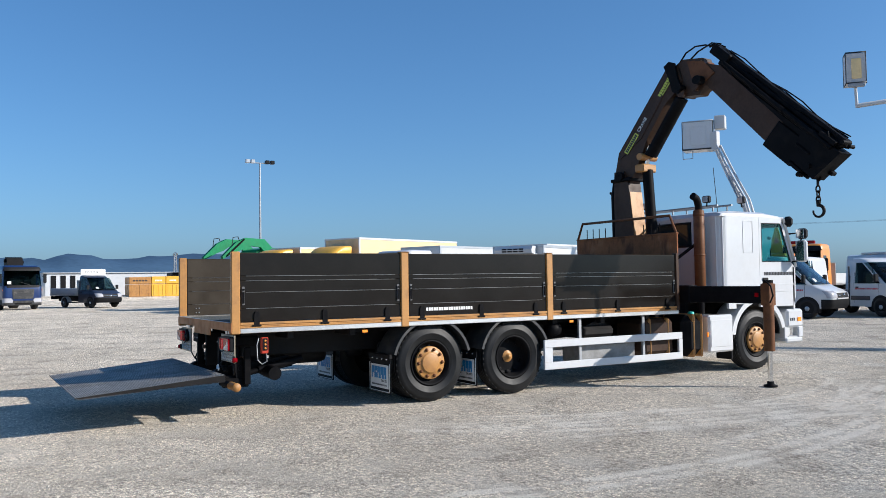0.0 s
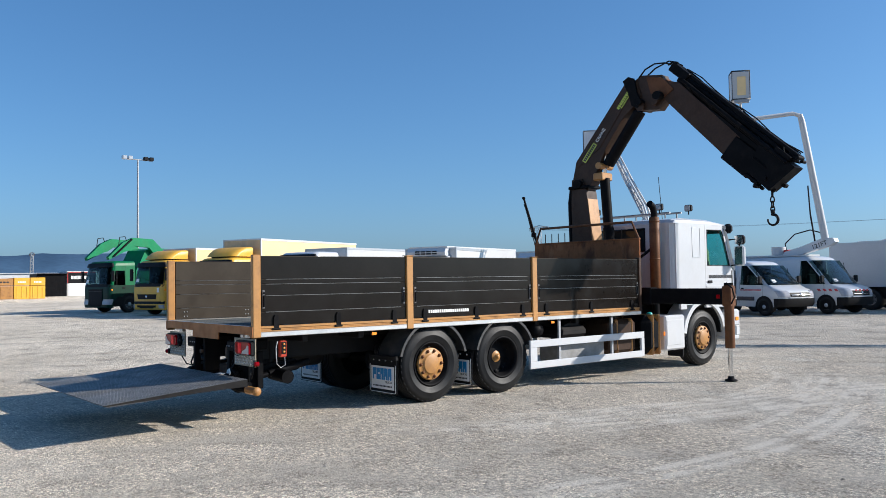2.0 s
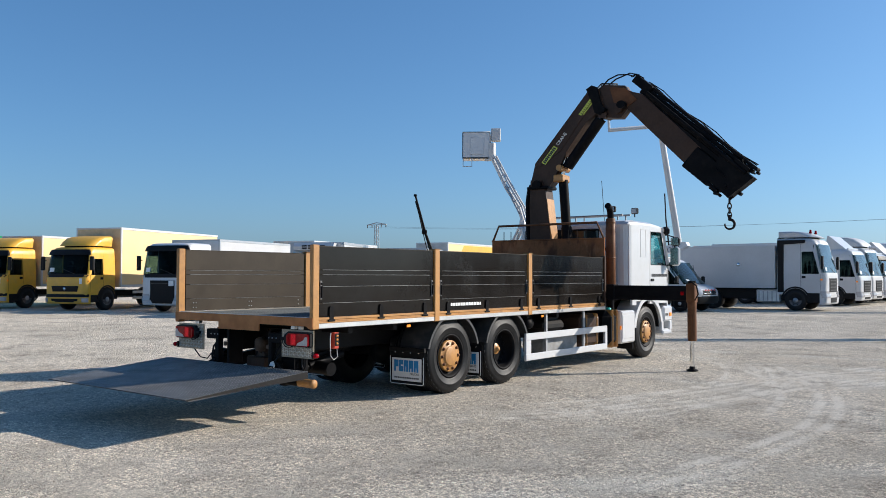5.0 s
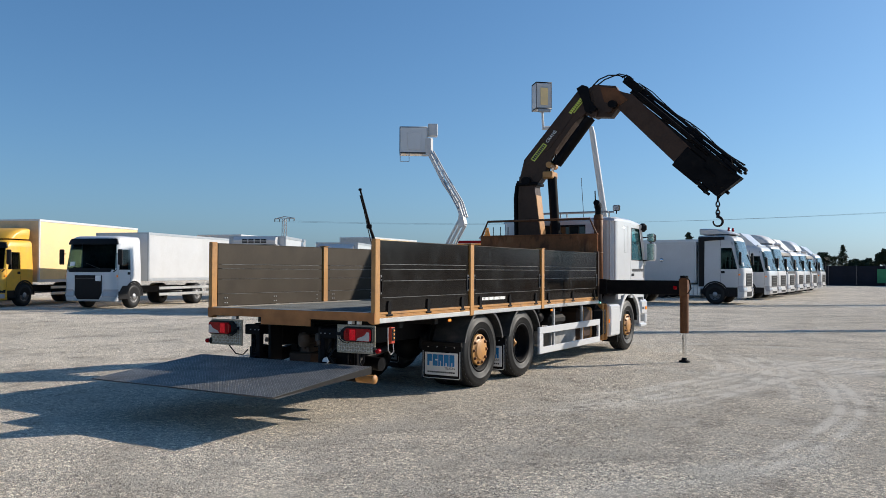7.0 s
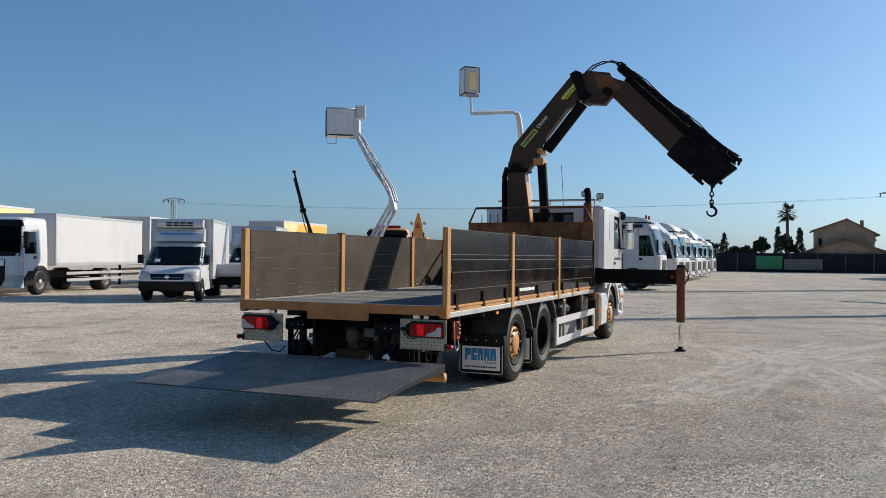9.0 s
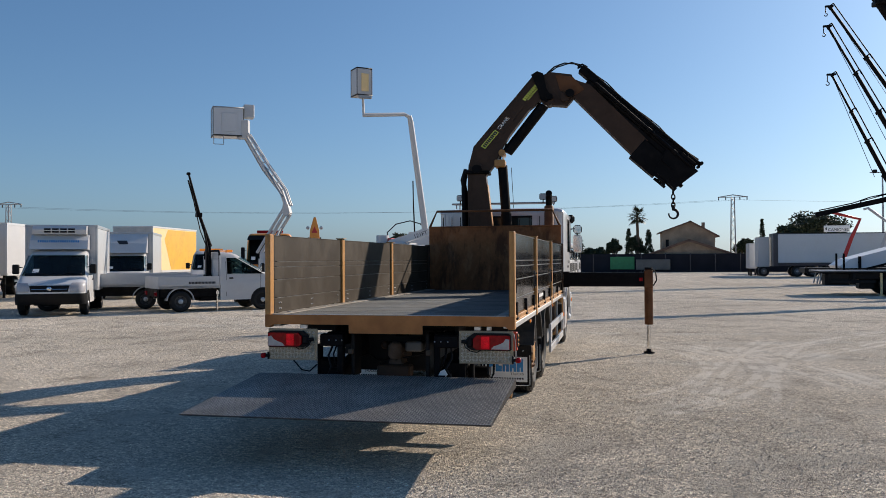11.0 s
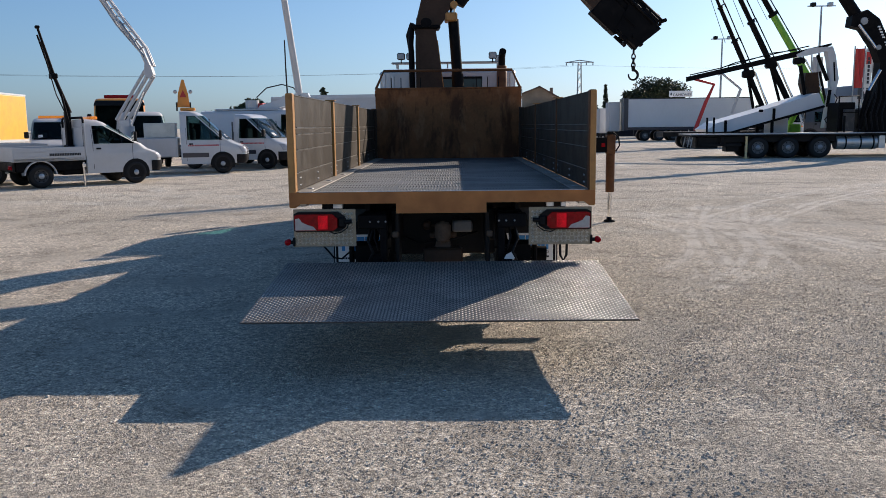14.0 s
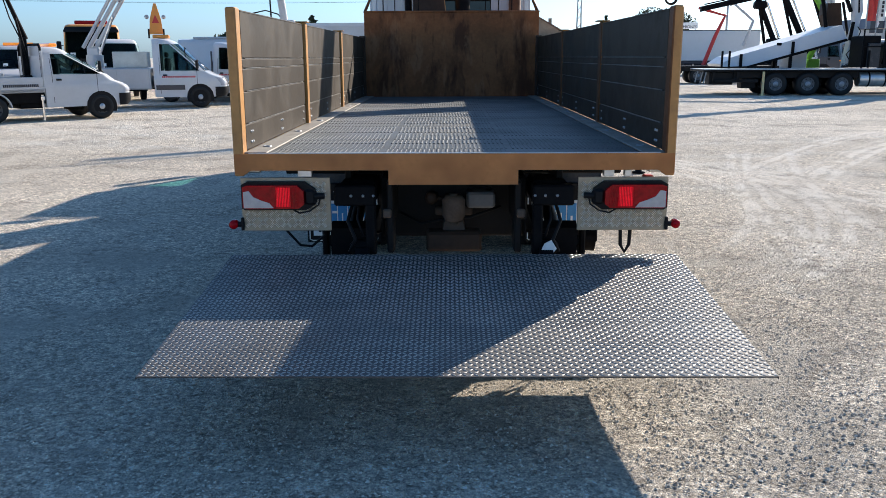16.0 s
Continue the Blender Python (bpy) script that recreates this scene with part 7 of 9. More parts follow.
for k, (x, y, hd, top) in enumerate(((-32.6, 12.3, 199, 3.45), (-27.9, 13.6, 200, 3.75))):
    ye = cabover("yellow_lorry", "yellow box lorry with roof fairing and pale body" if k == 0 else "yellow box lorry with taller pale yellow body and roof fairing", at(x, y, hd), YELLOW, 2.82, 1.14, fairing=0.52, length=1.85, style="slot")
    # the front takes the darker tone that paints its shade in
    box_body(ye, -8.6, -0.75, 1.02, top, CREAM, SHADEBUFF, 1.25)
    rear_axle(ye, -5.4)
    part("roof_horn", Shape().lathe([(0.02, 0.0), (0.03, 0.12), (0.09, 0.15), (0.1, 0.2), (0.0, 0.22)], (-0.7, 0.35, 2.82), "z", 12).lathe([(0.02, 0.0), (0.03, 0.12), (0.09, 0.15), (0.1, 0.2), (0.0, 0.22)], (0.5, 0.35, 2.82), "z", 12), PLASTIC, ye)
    part("front_plate", Shape().box(-0.9, -0.76, 1.28, 1.345, 1.18, 1.42, 0.003), PRINTWHITE, ye)

vo = cabover("white_lorry", "white box lorry with black windscreen surround and dropside curtain body", at(-23.1, 15.35, 197), WHITE, 2.95, 1.17, length=1.8, bumper=WHITE, style="mask")
part("front_plate", Shape().box(-0.6, -0.36, 1.335, 1.41, 1.12, 1.34, 0.003), PRINTWHITE, vo)
box_body(vo, -8.3, -0.85, 1.1, 3.15, OFFWHITE, WHITE, 1.27, SILVER)
rear_axle(vo, -5.0)
wr = thing("white_box_trailer", "long white box body parked behind the white lorry", "trailer", at(-26.5, 25.5, 197))
box_body(wr, -7.0, 1.0, 1.05, 3.45, OFFWHITE, OFFWHITE, 1.27, WHITE)
rear_axle(wr, -4.6)
for sd in (-1, 1):
    part("prop_leg", Shape().box(0.7 * sd, 0.8 * sd, 0.0, 0.1, 0.0, 1.05, 0.01), CHASSIS, wr)

vw = van("refrigerated_van", "white refrigerated box van with roof cooling unit", at(-15.05, 15.05, 208), WHITE, 2.05, kind="cab", r=0.35, hood=1.02, wheelbase=3.6)
bb = box_body(vw, -5.0, -1.35, 0.72, 2.86, WHITE, OFFWHITE, 1.08, SILVER, guard=False)
part("roof_dome", Shape().prism([(-0.72, 2.06), (-0.86, 2.35), (-1.1, 2.52), (-1.34, 2.56), (-1.34, 2.05), (-1.1, 2.052)], -0.86, 0.86), WHITE, vw)
fridge_unit(bb, -1.33, 2.5, 0.8, 0.33)
t = Shape()
print_bars(t, -0.62, 0.62, 2.28, 2.35, 19, lambda a, z: (a, -0.60 - (z - 2.1) * 0.5, z))
part("print", t, PRINTBLUE, vw, "line of blue lettering")
rear_axle(vw, -3.6, 0.98, True, 0.35)

iv = van("box_van", "white box van with roof spoiler and teal corner panel", at(-19.6, 25.7, 205), WHITE, 2.1, kind="cab", r=0.35, wheelbase=3.8)
ib = box_body(iv, -5.2, -1.35, 0.75, 3.02, WHITE, OFFWHITE, 1.1, SILVER, guard=False)
part("spoiler", Shape().prism([(-0.55, 2.05), (-0.85, 2.5), (-1.34, 2.95), (-1.34, 2.06)], -0.9, 0.9), WHITE, iv)
part("logo_blot", Shape().slab([(-0.1, -0.80, 2.46), (0.3, -0.80, 2.46), (0.42, -0.95, 2.62), (-0.02, -0.95, 2.62)], -0.01), PRINTDARK, iv)
part("teal_panel", Shape().prism([(-1.5, 0.9), (-3.2, 0.9), (-2.6, 1.45), (-1.5, 1.45)], 1.1085, 1.115), TEAL, ib)
rear_axle(iv, -3.8, 0.98, True, 0.35)
wy = cabover("yellow_white_lorry", "white and yellow box lorry with a swoosh on its side", at(-25.9, 35.7, 187), WHITE, 2.7, 1.1)
wb = box_body(wy, -7.5, -0.75, 1.0, 3.75, CREAM, material("grey_box_front", (0.45, 0.44, 0.42), 0.55), 1.22, WHITE)
for sd in (-1, 1):
    part("yellow_panel", Shape().prism([(-7.4, 1.15), (-3.4, 1.15), (-2.4, 3.0), (-2.9, 3.6), (-7.4, 3.6)], 1.2285 * sd, 1.233 * sd), YELLOW, wb)
rear_axle(wy, -4.6, 1.15)

# pick-ups and vans on the near side of that row
dr = van("dropside_pickup", "silver dropside pickup parked tail to tail", at(-17.0, 17.4, 122), SILVER, 1.95, kind="cab", r=0.34, wheelbase=3.1)
drop_bed(dr, -4.6, -1.5, 0.88, 0.98, 0.36, OFFWHITE)
pk = van("crane_pickup", "silver white pickup with dropside bed and a black loading crane", at(-10.35, 19.35, -47), OFFWHITE, 1.95, kind="cab", r=0.34, wheelbase=2.75, hood=0.95, category="pickup")
drop_bed(pk, -3.45, -1.5, 0.86, 0.98, 0.30, OFFWHITE, PRINTDARK, -2.75)
part("under_frame", Shape().box(-0.86, 0.86, -3.4, -1.2, 0.46, 0.855, 0.03).box(-0.8, 0.8, -2.1, -1.5, 0.34, 0.5, 0.04), BLACK, pk)
part("headboard_frame", Shape().tube([(-0.9, -1.47, 0.9), (-0.9, -1.47, 1.92), (-0.82, -1.47, 2.0), (0.82, -1.47, 2.0), (0.9, -1.47, 1.92), (0.9, -1.47, 0.9)], 0.035, 8), BLACK, pk, "black tubular frame behind the cab")
cr = part("crane_column", Shape().box(-0.09, 0.09, -1.68, -1.52, 0.9, 2.2, 0.02).box(-0.2, 0.2, -1.72, -1.5, 0.85, 1.2, 0.03), BLACK, pk)
part("crane_boom", Shape().tube([(0, -1.52, 2.15), (0.05, -1.9, 3.2), (0.1, -2.28, 4.62)], 0.07, 8, r1=0.035).tube([(0.1, -1.56, 1.6), (0.11, -1.76, 2.7)], 0.035, 8).tube([(-0.07, -1.95, 3.3), (-0.03, -2.26, 4.4)], 0.028, 6), BLACK, cr, "black raised crane boom")
part("boom_collar", Shape().box(-0.08, 0.2, -2.02, -1.84, 3.15, 3.3, 0.02), BLACK, cr)
part("boom_tip", Shape().box(0.04, 0.16, -2.34, -2.22, 4.56, 4.65, 0.02), BLACK, cr)
part("boom_hose", Shape().tube([(0.02, -1.6, 2.0), (-0.06, -1.85, 2.7), (0.0, -2.0, 3.3), (0.03, -2.2, 4.2)], 0.018, 6), PLASTIC, cr)
part("support_leg", Shape().tube([(0.95, -1.55, 0.0), (0.95, -1.55, 0.7)], 0.035, 8).box(0.4, 1.0, -1.6, -1.5, 0.55, 0.66, 0.01), CHROME, pk)
part("roof_beacon", Shape().box(-0.5, 0.5, -1.1, -0.9, 1.95, 2.04, 0.02), AMBER, pk)

sp = van("platform_van", "white van with dark side band carrying a raised aerial platform", at(-8.67, 24.6, -74), WHITE, 2.28, kind="cab", band=NAVY, r=0.36, wheelbase=3.5, print_mat=PRINTRED)
part("service_body", Shape().box(-0.96, 0.96, -4.6, -1.55, 0.62, 1.32, 0.02), SILVER, sp, "silver service body")
for sd in (-1, 1):
    part("locker_door", Shape().box(0.962 * sd, 0.975 * sd, -2.6, -1.62, 0.66, 1.28, 0.01), OFFWHITE, sp)
    part("warning_panel", Shape().box(0.80 * sd, 0.84 * sd, -2.7, -1.62, 1.33, 1.85, 0.01), material("pale_clear_panel", (0.5, 0.53, 0.5), 0.3) if sd < 0 else bpy.data.materials["pale_clear_panel"], sp)
sg = part("roof_sign", Shape().prism([(-1.52, 2.42), (-1.08, 2.42), (-1.12, 2.9), (-1.25, 3.42), (-1.33, 3.42), (-1.48, 2.9)], 0.2, 0.26).box(-0.5, 0.5, -1.42, -0.9, 2.29, 2.4, 0.02), ORANGE, sp, "orange folding roof warning sign")
part("sign_triangle", Shape().prism([(-1.42, 2.78), (-1.18, 2.78), (-1.3, 3.05)], 0.2605, 0.268), RED, sg)
for sd in (-1, 1):
    part("sign_lamp", Shape().lathe([(0.07, 0.0), (0.07, 0.05), (0.0, 0.06)], (0.26, -1.3 + 0.27 * sd, 2.98), "x", 12), CLEARLENS, sg)
    part("sign_base", Shape().tube([(0.23, -1.3 + 0.24 * sd, 2.29), (0.23, -1.3 + 0.24 * sd, 2.6)], 0.03, 6), PLASTIC, sg)

fd = van("white_van", "white chassis van with dark side band and red lettering", at(-7.2, 27.5, -103), WHITE, 2.2, kind="cab", band=NAVY, r=0.36, print_mat=PRINTRED)
drop_bed(fd, -4.6, -1.5, 0.9, 1.0, 0.05, NAVY)
rn = van("lift_van", "white panel van with red chevrons carrying a long aerial lift", at(-6.1, 30.3, -100), WHITE, 2.39, back=-5.0, r=0.36, hood=1.04, print_mat=None, wheelbase=3.6)
ch = Shape()
for i in range(4):
    ch.prism([(0.45 - 0.26 * i, 0.93), (0.58 - 0.26 * i, 0.93), (0.50 - 0.26 * i, 1.03), (0.37 - 0.26 * i, 1.03)], 0.972, 0.984)
part("chevron", ch, PRINTRED, rn)
for i in range(4):
    part("grille_chevron", Shape().box(-0.42 + 0.24 * i, -0.3 + 0.24 * i, 0.935, 0.94, 0.93, 1.0, 0.001), PRINTRED, rn)
part("roof_rack", Shape().box(-0.7, 0.7, -4.4, -1.4, 2.40, 2.48, 0.02), OFFWHITE, rn)
part("rack_motor", Shape().box(-0.25, 0.25, -2.7, -2.3, 2.49, 2.72, 0.05), RED, rn)


def world_shape(v, shape):
    """Turns a shape given in the world into its thing's own frame."""
    inv = v.matrix_basis.inverted()
    shape.v = [tuple(inv @ Vector(p)) for p in shape.v]
    return shape


# aerial lift on the panel van
turret = part("lift_turret", world_shape(rn, Shape().tube([(-8.9, 30.6, 2.5), (-8.9, 30.6, 2.85)], 0.3, 16)), OFFWHITE, rn)
lo = Shape().slab([(-8.6, 30.35, 2.49), (-7.9, 30.35, 2.45), (-6.5, 30.35, 2.84), (-6.3, 30.35, 2.98), (-6.36, 30.35, 3.14), (-6.8, 30.35, 3.16), (-7.7, 30.35, 2.84), (-8.5, 30.35, 2.62)], -0.4)
part("lower_boom", world_shape(rn, lo), WHITE, turret, "white lower boom with lettering")
lettering("lettering", "121FT", 0.27, rn.matrix_basis.inverted() @ pose(-6.95, 30.335, 2.86, 90, 0, 0) @ pose(0, 0, 0, 0, 0, 18), PRINTDARK, turret)
part("upper_boom", world_shape(rn, Shape().tube([(-6.75, 30.5, 3.02), (-7.25, 29.75, 8.1), (-7.3, 29.68, 8.4)], 0.155, 10, r1=0.11)), OFFWHITE, turret, "long white boom")
part("fly_jib", world_shape(rn, Shape().tube([(-7.3, 29.68, 8.35), (-7.5, 29.5, 8.45), (-9.0, 28.0, 8.22)], 0.09, 8).tube([(-9.0, 28.0, 8.15), (-9.03, 28.0, 8.75)], 0.06, 8)), OFFWHITE, turret)
part("boom_hose", world_shape(rn, Shape().tube([(-8.7, 30.9, 2.7), (-8.75, 30.9, 3.0), (-8.3, 30.9, 3.4), (-7.6, 30.9, 3.55), (-7.1, 30.9, 3.4), (-6.9, 30.9, 3.2)], 0.028, 6).tube([(-7.35, 30.8, 3.0), (-7.28, 30.3, 4.2)], 0.035, 6).tube([(-7.28, 30.3, 4.2), (-7.25, 30.1, 5.4)], 0.03, 6)), PLASTIC, turret)


def basket(v, c, w, d, h, heading, mat):
    """A work platform: floor tub, door frame, top rail and control box, at a world place."""
    s = Matrix.Translation(c) @ Matrix.Rotation(radians(heading), 4, "Z")
    def put(shape):
        shape.v = [tuple(s @ Vector(p)) for p in shape.v]
        return world_shape(v, shape)
    b = part("basket", put(Shape().box(-w, w, -d, -d + 0.04, 0, h, 0.01).box(-w, w, d - 0.04, d, 0, h, 0.01).box(-w, -w + 0.04, -d + 0.041, d - 0.041, 0, h, 0.01).box(w - 0.04, w, -d + 0.041, d - 0.041, 0, h, 0.01).box(-w, w, -d, d, -0.06, -0.001, 0.01)), mat, v, "white work platform basket")
    part("door_panel", put(Shape().box(-w * 0.45, w * 0.55, -d - 0.03, -d - 0.001, h * 0.12, h * 0.82, 0.02)), CREAM if w < 0.5 else mat, b)
    part("top_rail", put(Shape().tube([(-w, -d, h + 0.03), (w, -d, h + 0.03), (w, d, h + 0.03), (-w, d, h + 0.03)], 0.03, 6, closed=True)), PLASTIC if w < 0.5 else STEEL, b)
    for i in (-1, 1):
        for j in (-1, 1):
            part("corner_trim", put(Shape().tube([(i * (w + 0.004), j * (d + 0.004), 0.0), (i * (w + 0.004), j * (d + 0.004), h)], 0.018, 6)), GUARD, b)
    part("floor_rim", put(Shape().tube([(-w, -d, -0.03), (w, -d, -0.03), (w, d, -0.03), (-w, d, -0.03)], 0.035, 6, closed=True)), GUARD, b)
    return b, put


bk, put = basket(rn, (-9.15, 28.15, 9.14), 0.36, 0.36, 1.15, 40, OFFWHITE)
part("basket_post", world_shape(rn, Shape().tube([(-9.03, 28.0, 8.7), (-9.05, 28.02, 9.12)], 0.055, 8).box(-9.2, -8.95, 27.95, 28.15, 8.98, 9.07, 0.01)), OFFWHITE, bk)
part("basket_step", put(Shape().box(-0.3, 0.3, -0.5, -0.35, -0.2, -0.07, 0.01)), STEEL, bk)
# aerial lift on the platform van
tr = part("lift_turret", world_shape(sp, Shape().tube([(-12.15, 24.35, 1.3), (-12.15, 24.35, 1.75)], 0.28, 16).box(-12.35, -11.95, 24.2, 24.5, 1.7, 2.0, 0.03)), SILVER, sp)
for dx in (-0.12, 0.12):
    part("lower_arm", world_shape(sp, Shape().tube([(-12.2 + dx, 24.3, 1.95), (-10.95 + dx, 23.85, 3.55)], 0.07, 8)), OFFWHITE, tr, "white lattice lift arm")
    part("parallel_arm", world_shape(sp, Shape().tube([(-12.4 + dx, 24.35, 2.0), (-11.05 + dx * 0.8, 23.85, 3.75)], 0.06, 8)), OFFWHITE, tr)
part("arm_ram", world_shape(sp, Shape().tube([(-11.9, 24.2, 1.8), (-11.25, 23.95, 3.0)], 0.05, 8)), CHROME, tr)
part("elbow", world_shape(sp, Shape().prism([(-11.15, 3.6), (-10.95, 3.45), (-10.8, 3.6), (-10.9, 3.95), (-11.1, 3.98)], 23.72, 23.98, axis="y")), OFFWHITE, tr)
part("upper_arm", world_shape(sp, Shape().tube([(-10.95, 23.85, 3.75), (-11.25, 23.9, 4.5), (-12.2, 24.25, 5.6), (-13.15, 24.6, 6.95)], 0.1, 8, r1=0.075)), OFFWHITE, tr, "white upper boom")
part("upper_brace", world_shape(sp, Shape().tube([(-10.8, 23.75, 3.9), (-11.05, 23.8, 4.55), (-12.0, 24.12, 5.72), (-12.95, 24.45, 7.0)], 0.05, 8).tube([(-10.85, 24.05, 3.9), (-11.1, 24.1, 4.55), (-12.05, 24.42, 5.72), (-13.0, 24.75, 7.0)], 0.05, 8)), OFFWHITE, tr, "white parallel tubes of the boom")
for k in range(9):
    u = k / 8.5
    a, b = Vector((-11.05, 23.8, 4.55)).lerp(Vector((-12.95, 24.45, 7.0)), u), Vector((-11.3, 24.0, 4.45)).lerp(Vector((-13.2, 24.65, 6.9)), min(1.0, u + 0.07))
    part("brace_bar", world_shape(sp, Shape().tube([a, b], 0.02, 5)), STEEL, tr)
part("upper_link", world_shape(sp, Shape().tube([(-11.25, 24.1, 4.3), (-12.3, 24.45, 5.45), (-13.3, 24.8, 6.9)], 0.035, 6).tube([(-11.1, 23.7, 4.25), (-12.0, 24.0, 5.5)], 0.045, 6)), STEEL, tr)
for k in range(6):
    u = k / 6
    part("lattice_bar", world_shape(sp, Shape().tube([(-11.3 - 1.8 * u, 23.92 + 0.65 * u, 4.55 + 2.2 * u), (-11.4 - 1.85 * u, 24.13 + 0.6 * u, 4.45 + 2.35 * u)], 0.022, 5)), OFFWHITE, tr)
part("basket_bracket", world_shape(sp, Shape().box(-13.5, -13.0, 24.5, 24.75, 6.8, 7.6, 0.03).tube([(-13.15, 24.6, 6.95), (-13.5, 24.7, 7.5)], 0.09, 8)), OFFWHITE, tr)
bk2, put2 = basket(sp, (-13.95, 24.55, 6.95), 0.62, 0.4, 1.12, 33, WHITE)
part("tool_box", put2(Shape().box(0.66, 1.1, -0.25, 0.2, 0.78, 1.35, 0.03)), OFFWHITE, bk2, "white control box")
part("foot_step", put2(Shape().tube([(-0.6, -0.45, -0.05), (-0.6, -0.45, -0.42), (-0.2, -0.45, -0.42), (-0.2, -0.45, -0.05)], 0.02, 6)), STEEL, bk2)

# more vehicles standing behind
og = cabover("orange_lorry", "orange lorry with large dark windscreen", at(-16.6, 35.0, 200), ORANGE, 3.15, 1.2, fairing=0.0, style="mask", bumper=PLASTIC)
drop_bed(og, -6.0, -1.2, 1.15, 1.22, 0.5, OFFWHITE)
rear_axle(og, -4.0)
part("light_bar", Shape().box(-0.7, 0.7, 0.4, 0.6, 3.16, 3.32, 0.03), REDLENS, og)
van("reversed_white_van", "white high roof van parked in the second row", at(-13.2, 29.0, 205), OFFWHITE, 2.4, back=-4.6, r=0.35)
wv2 = van("second_row_van", "pale white van with a roof light bar in the second row", at(-18.4, 31.5, 205), OFFWHITE, 2.2, back=-4.6, r=0.35)
part("light_bar", Shape().box(-0.6, 0.6, -1.3, -1.1, 2.2, 2.32, 0.02), AMBER, wv2)

# box lorry with the silver tractor, and the row of white lorries beyond
ac = cabover("silver_lorry", "silver white long distance lorry with black side deflector", at(-2.55, 35.2, -91), OFFWHITE, 3.35, 1.23, length=2.15, base=0.75, stripe=PLASTIC, beacon=True, fairing=0.34, visor=False, rake=0.36)
ab = box_body(ac, -5.7, -0.9, 1.04, 3.03, OFFWHITE, OFFWHITE, 1.27, OFFWHITE, guard=False)
part("emblem", Shape().lathe([(0.09, 0.0), (0.09, 0.01), (0.0, 0.01)], (1.279, -2.6, 2.15), "x", 16), CHROME, ab)
tk = part("fuel_tank", Shape().box(0.55, 1.2, -1.8, -0.68, 0.36, 0.98, 0.06), ALU, ac, "ribbed aluminium tank")
for i in range(5):
    part("tank_rib", Shape().box(1.201, 1.215, -1.68 + 0.2 * i, -1.63 + 0.2 * i, 0.44, 0.90, 0.005), STEEL, tk)
# dark block added to stand in for shadow beneath the box
part("shadow_block", Shape().box(-0.95, 0.95, -5.6, -1.85, 0.5, 1.0, 0.03), CHASSIS, ac, "dark block in place of the shadow under the box")
rear_axle(ac, -3.95)
rear_axle(ac, -5.2)
ROW = ((43.7, 3.05, 0.75), (47.0, 3.25, 0.6), (50.8, 2.95, 0.7), (55.2, 3.0, 0.85), (58.9, 3.05, 0.85), (63.2, 2.95, 0.6), (69.4, 3.05, 0.7))
for i, (y, hgt, fair) in enumerate(ROW):
    t = cabover("white_row_lorry", ("white box lorry with roof deflector parked in a row", "white lorry with tall roof and lamp bar in the row", "white lorry with white bumper in the parked row")[i % 3], at(-2.6, y - 0.4, -94), OFFWHITE if i % 2 else WHITE, hgt, 1.18, fairing=fair, length=1.9, bumper=WHITE, visor=i % 3 == 2, rake=0.34, wedge=i % 3 != 1)
    tagged(t, group="row of parked white lorries")
    box_body(t, -8.0, -0.95, 1.1, hgt + 0.35, OFFWHITE, OFFWHITE, 1.25, WHITE, guard=False)
    rear_axle(t, -4.9)
    if i % 3 == 1:
        for x in (-0.6, -0.2, 0.2, 0.6):
            part("roof_lamp", Shape().lathe([(0.1, 0.0), (0.1, 0.06), (0.0, 0.08)], (x, 1.0, hgt - 0.02), "y", 12), CLEARLENS, t)


# ---- crane lorries and trailers on the near side of the gate ----
fl = cabover("flatbed_lorry", "dark flatbed lorry with a big folded black crane", at(23.4, 31.6, -93), NAVY, 2.9, 1.2)
part("flat_deck", Shape().box(-1.25, 1.25, -12.6, -2.6, 1.0, 1.08, 0.02), CHASSIS, fl, "long dark flat deck with a pale top")
part("deck_top", Shape().box(-1.24, 1.24, -12.6, -2.6, 1.081, 1.11, 0.004), STEEL, fl)
part("deck_frame", Shape().box(-1.0, 1.0, -11.3, -1.0, 0.72, 0.999, 0.02), CHASSIS, fl)
for y in (-9.57, -8.24, -6.85):
    rear_axle(fl, y)
part("fuel_tank", Shape().tube([(0.85, -6.1, 0.68), (0.85, -4.35, 0.68)], 0.32, 18), ALU, fl, "polished round fuel tank")
part("rear_stand", Shape().box(1.1, 1.2, -10.13, -10.04, 0.0, 1.0, 0.01).box(1.05, 1.25, -10.18, -9.98, 0.0, 0.04, 0.005), CREAM, fl)
part("crane_bulk", Shape().box(-0.7, 0.7, -4.7, -2.4, 1.0, 2.2, 0.08).box(-0.5, 0.5, -4.3, -3.2, 2.2, 2.9, 0.1), BLACK, fl, "black crane base")
big = part("crane_arm", world_shape(fl, Shape().prism([(17.85, 6.25), (18.5, 6.5), (19.05, 6.1), (19.5, 5.2), (19.78, 4.4), (19.82, 3.4), (19.6, 1.2), (18.65, 1.2), (18.8, 2.2), (19.15, 3.2), (19.2, 4.2), (18.95, 4.8), (18.35, 5.65), (17.8, 5.8)], 31.3, 31.9, axis="y").tube([(18.4, 31.6, 5.9), (13.9, 31.6, 12.2), (12.6, 31.6, 14.3)], 0.28, 8, r1=0.16)), BLACK, fl, "thick black bent crane arm")
part("elbow_pin", world_shape(fl, Shape().tube([(18.35, 31.22, 6.0), (18.35, 31.98, 6.0)], 0.16, 12)), STEEL, big)
part("elbow_pin", world_shape(fl, Shape().tube([(19.05, 31.2, 4.85), (19.05, 32.0, 4.85)], 0.11, 12)), STEEL, big)
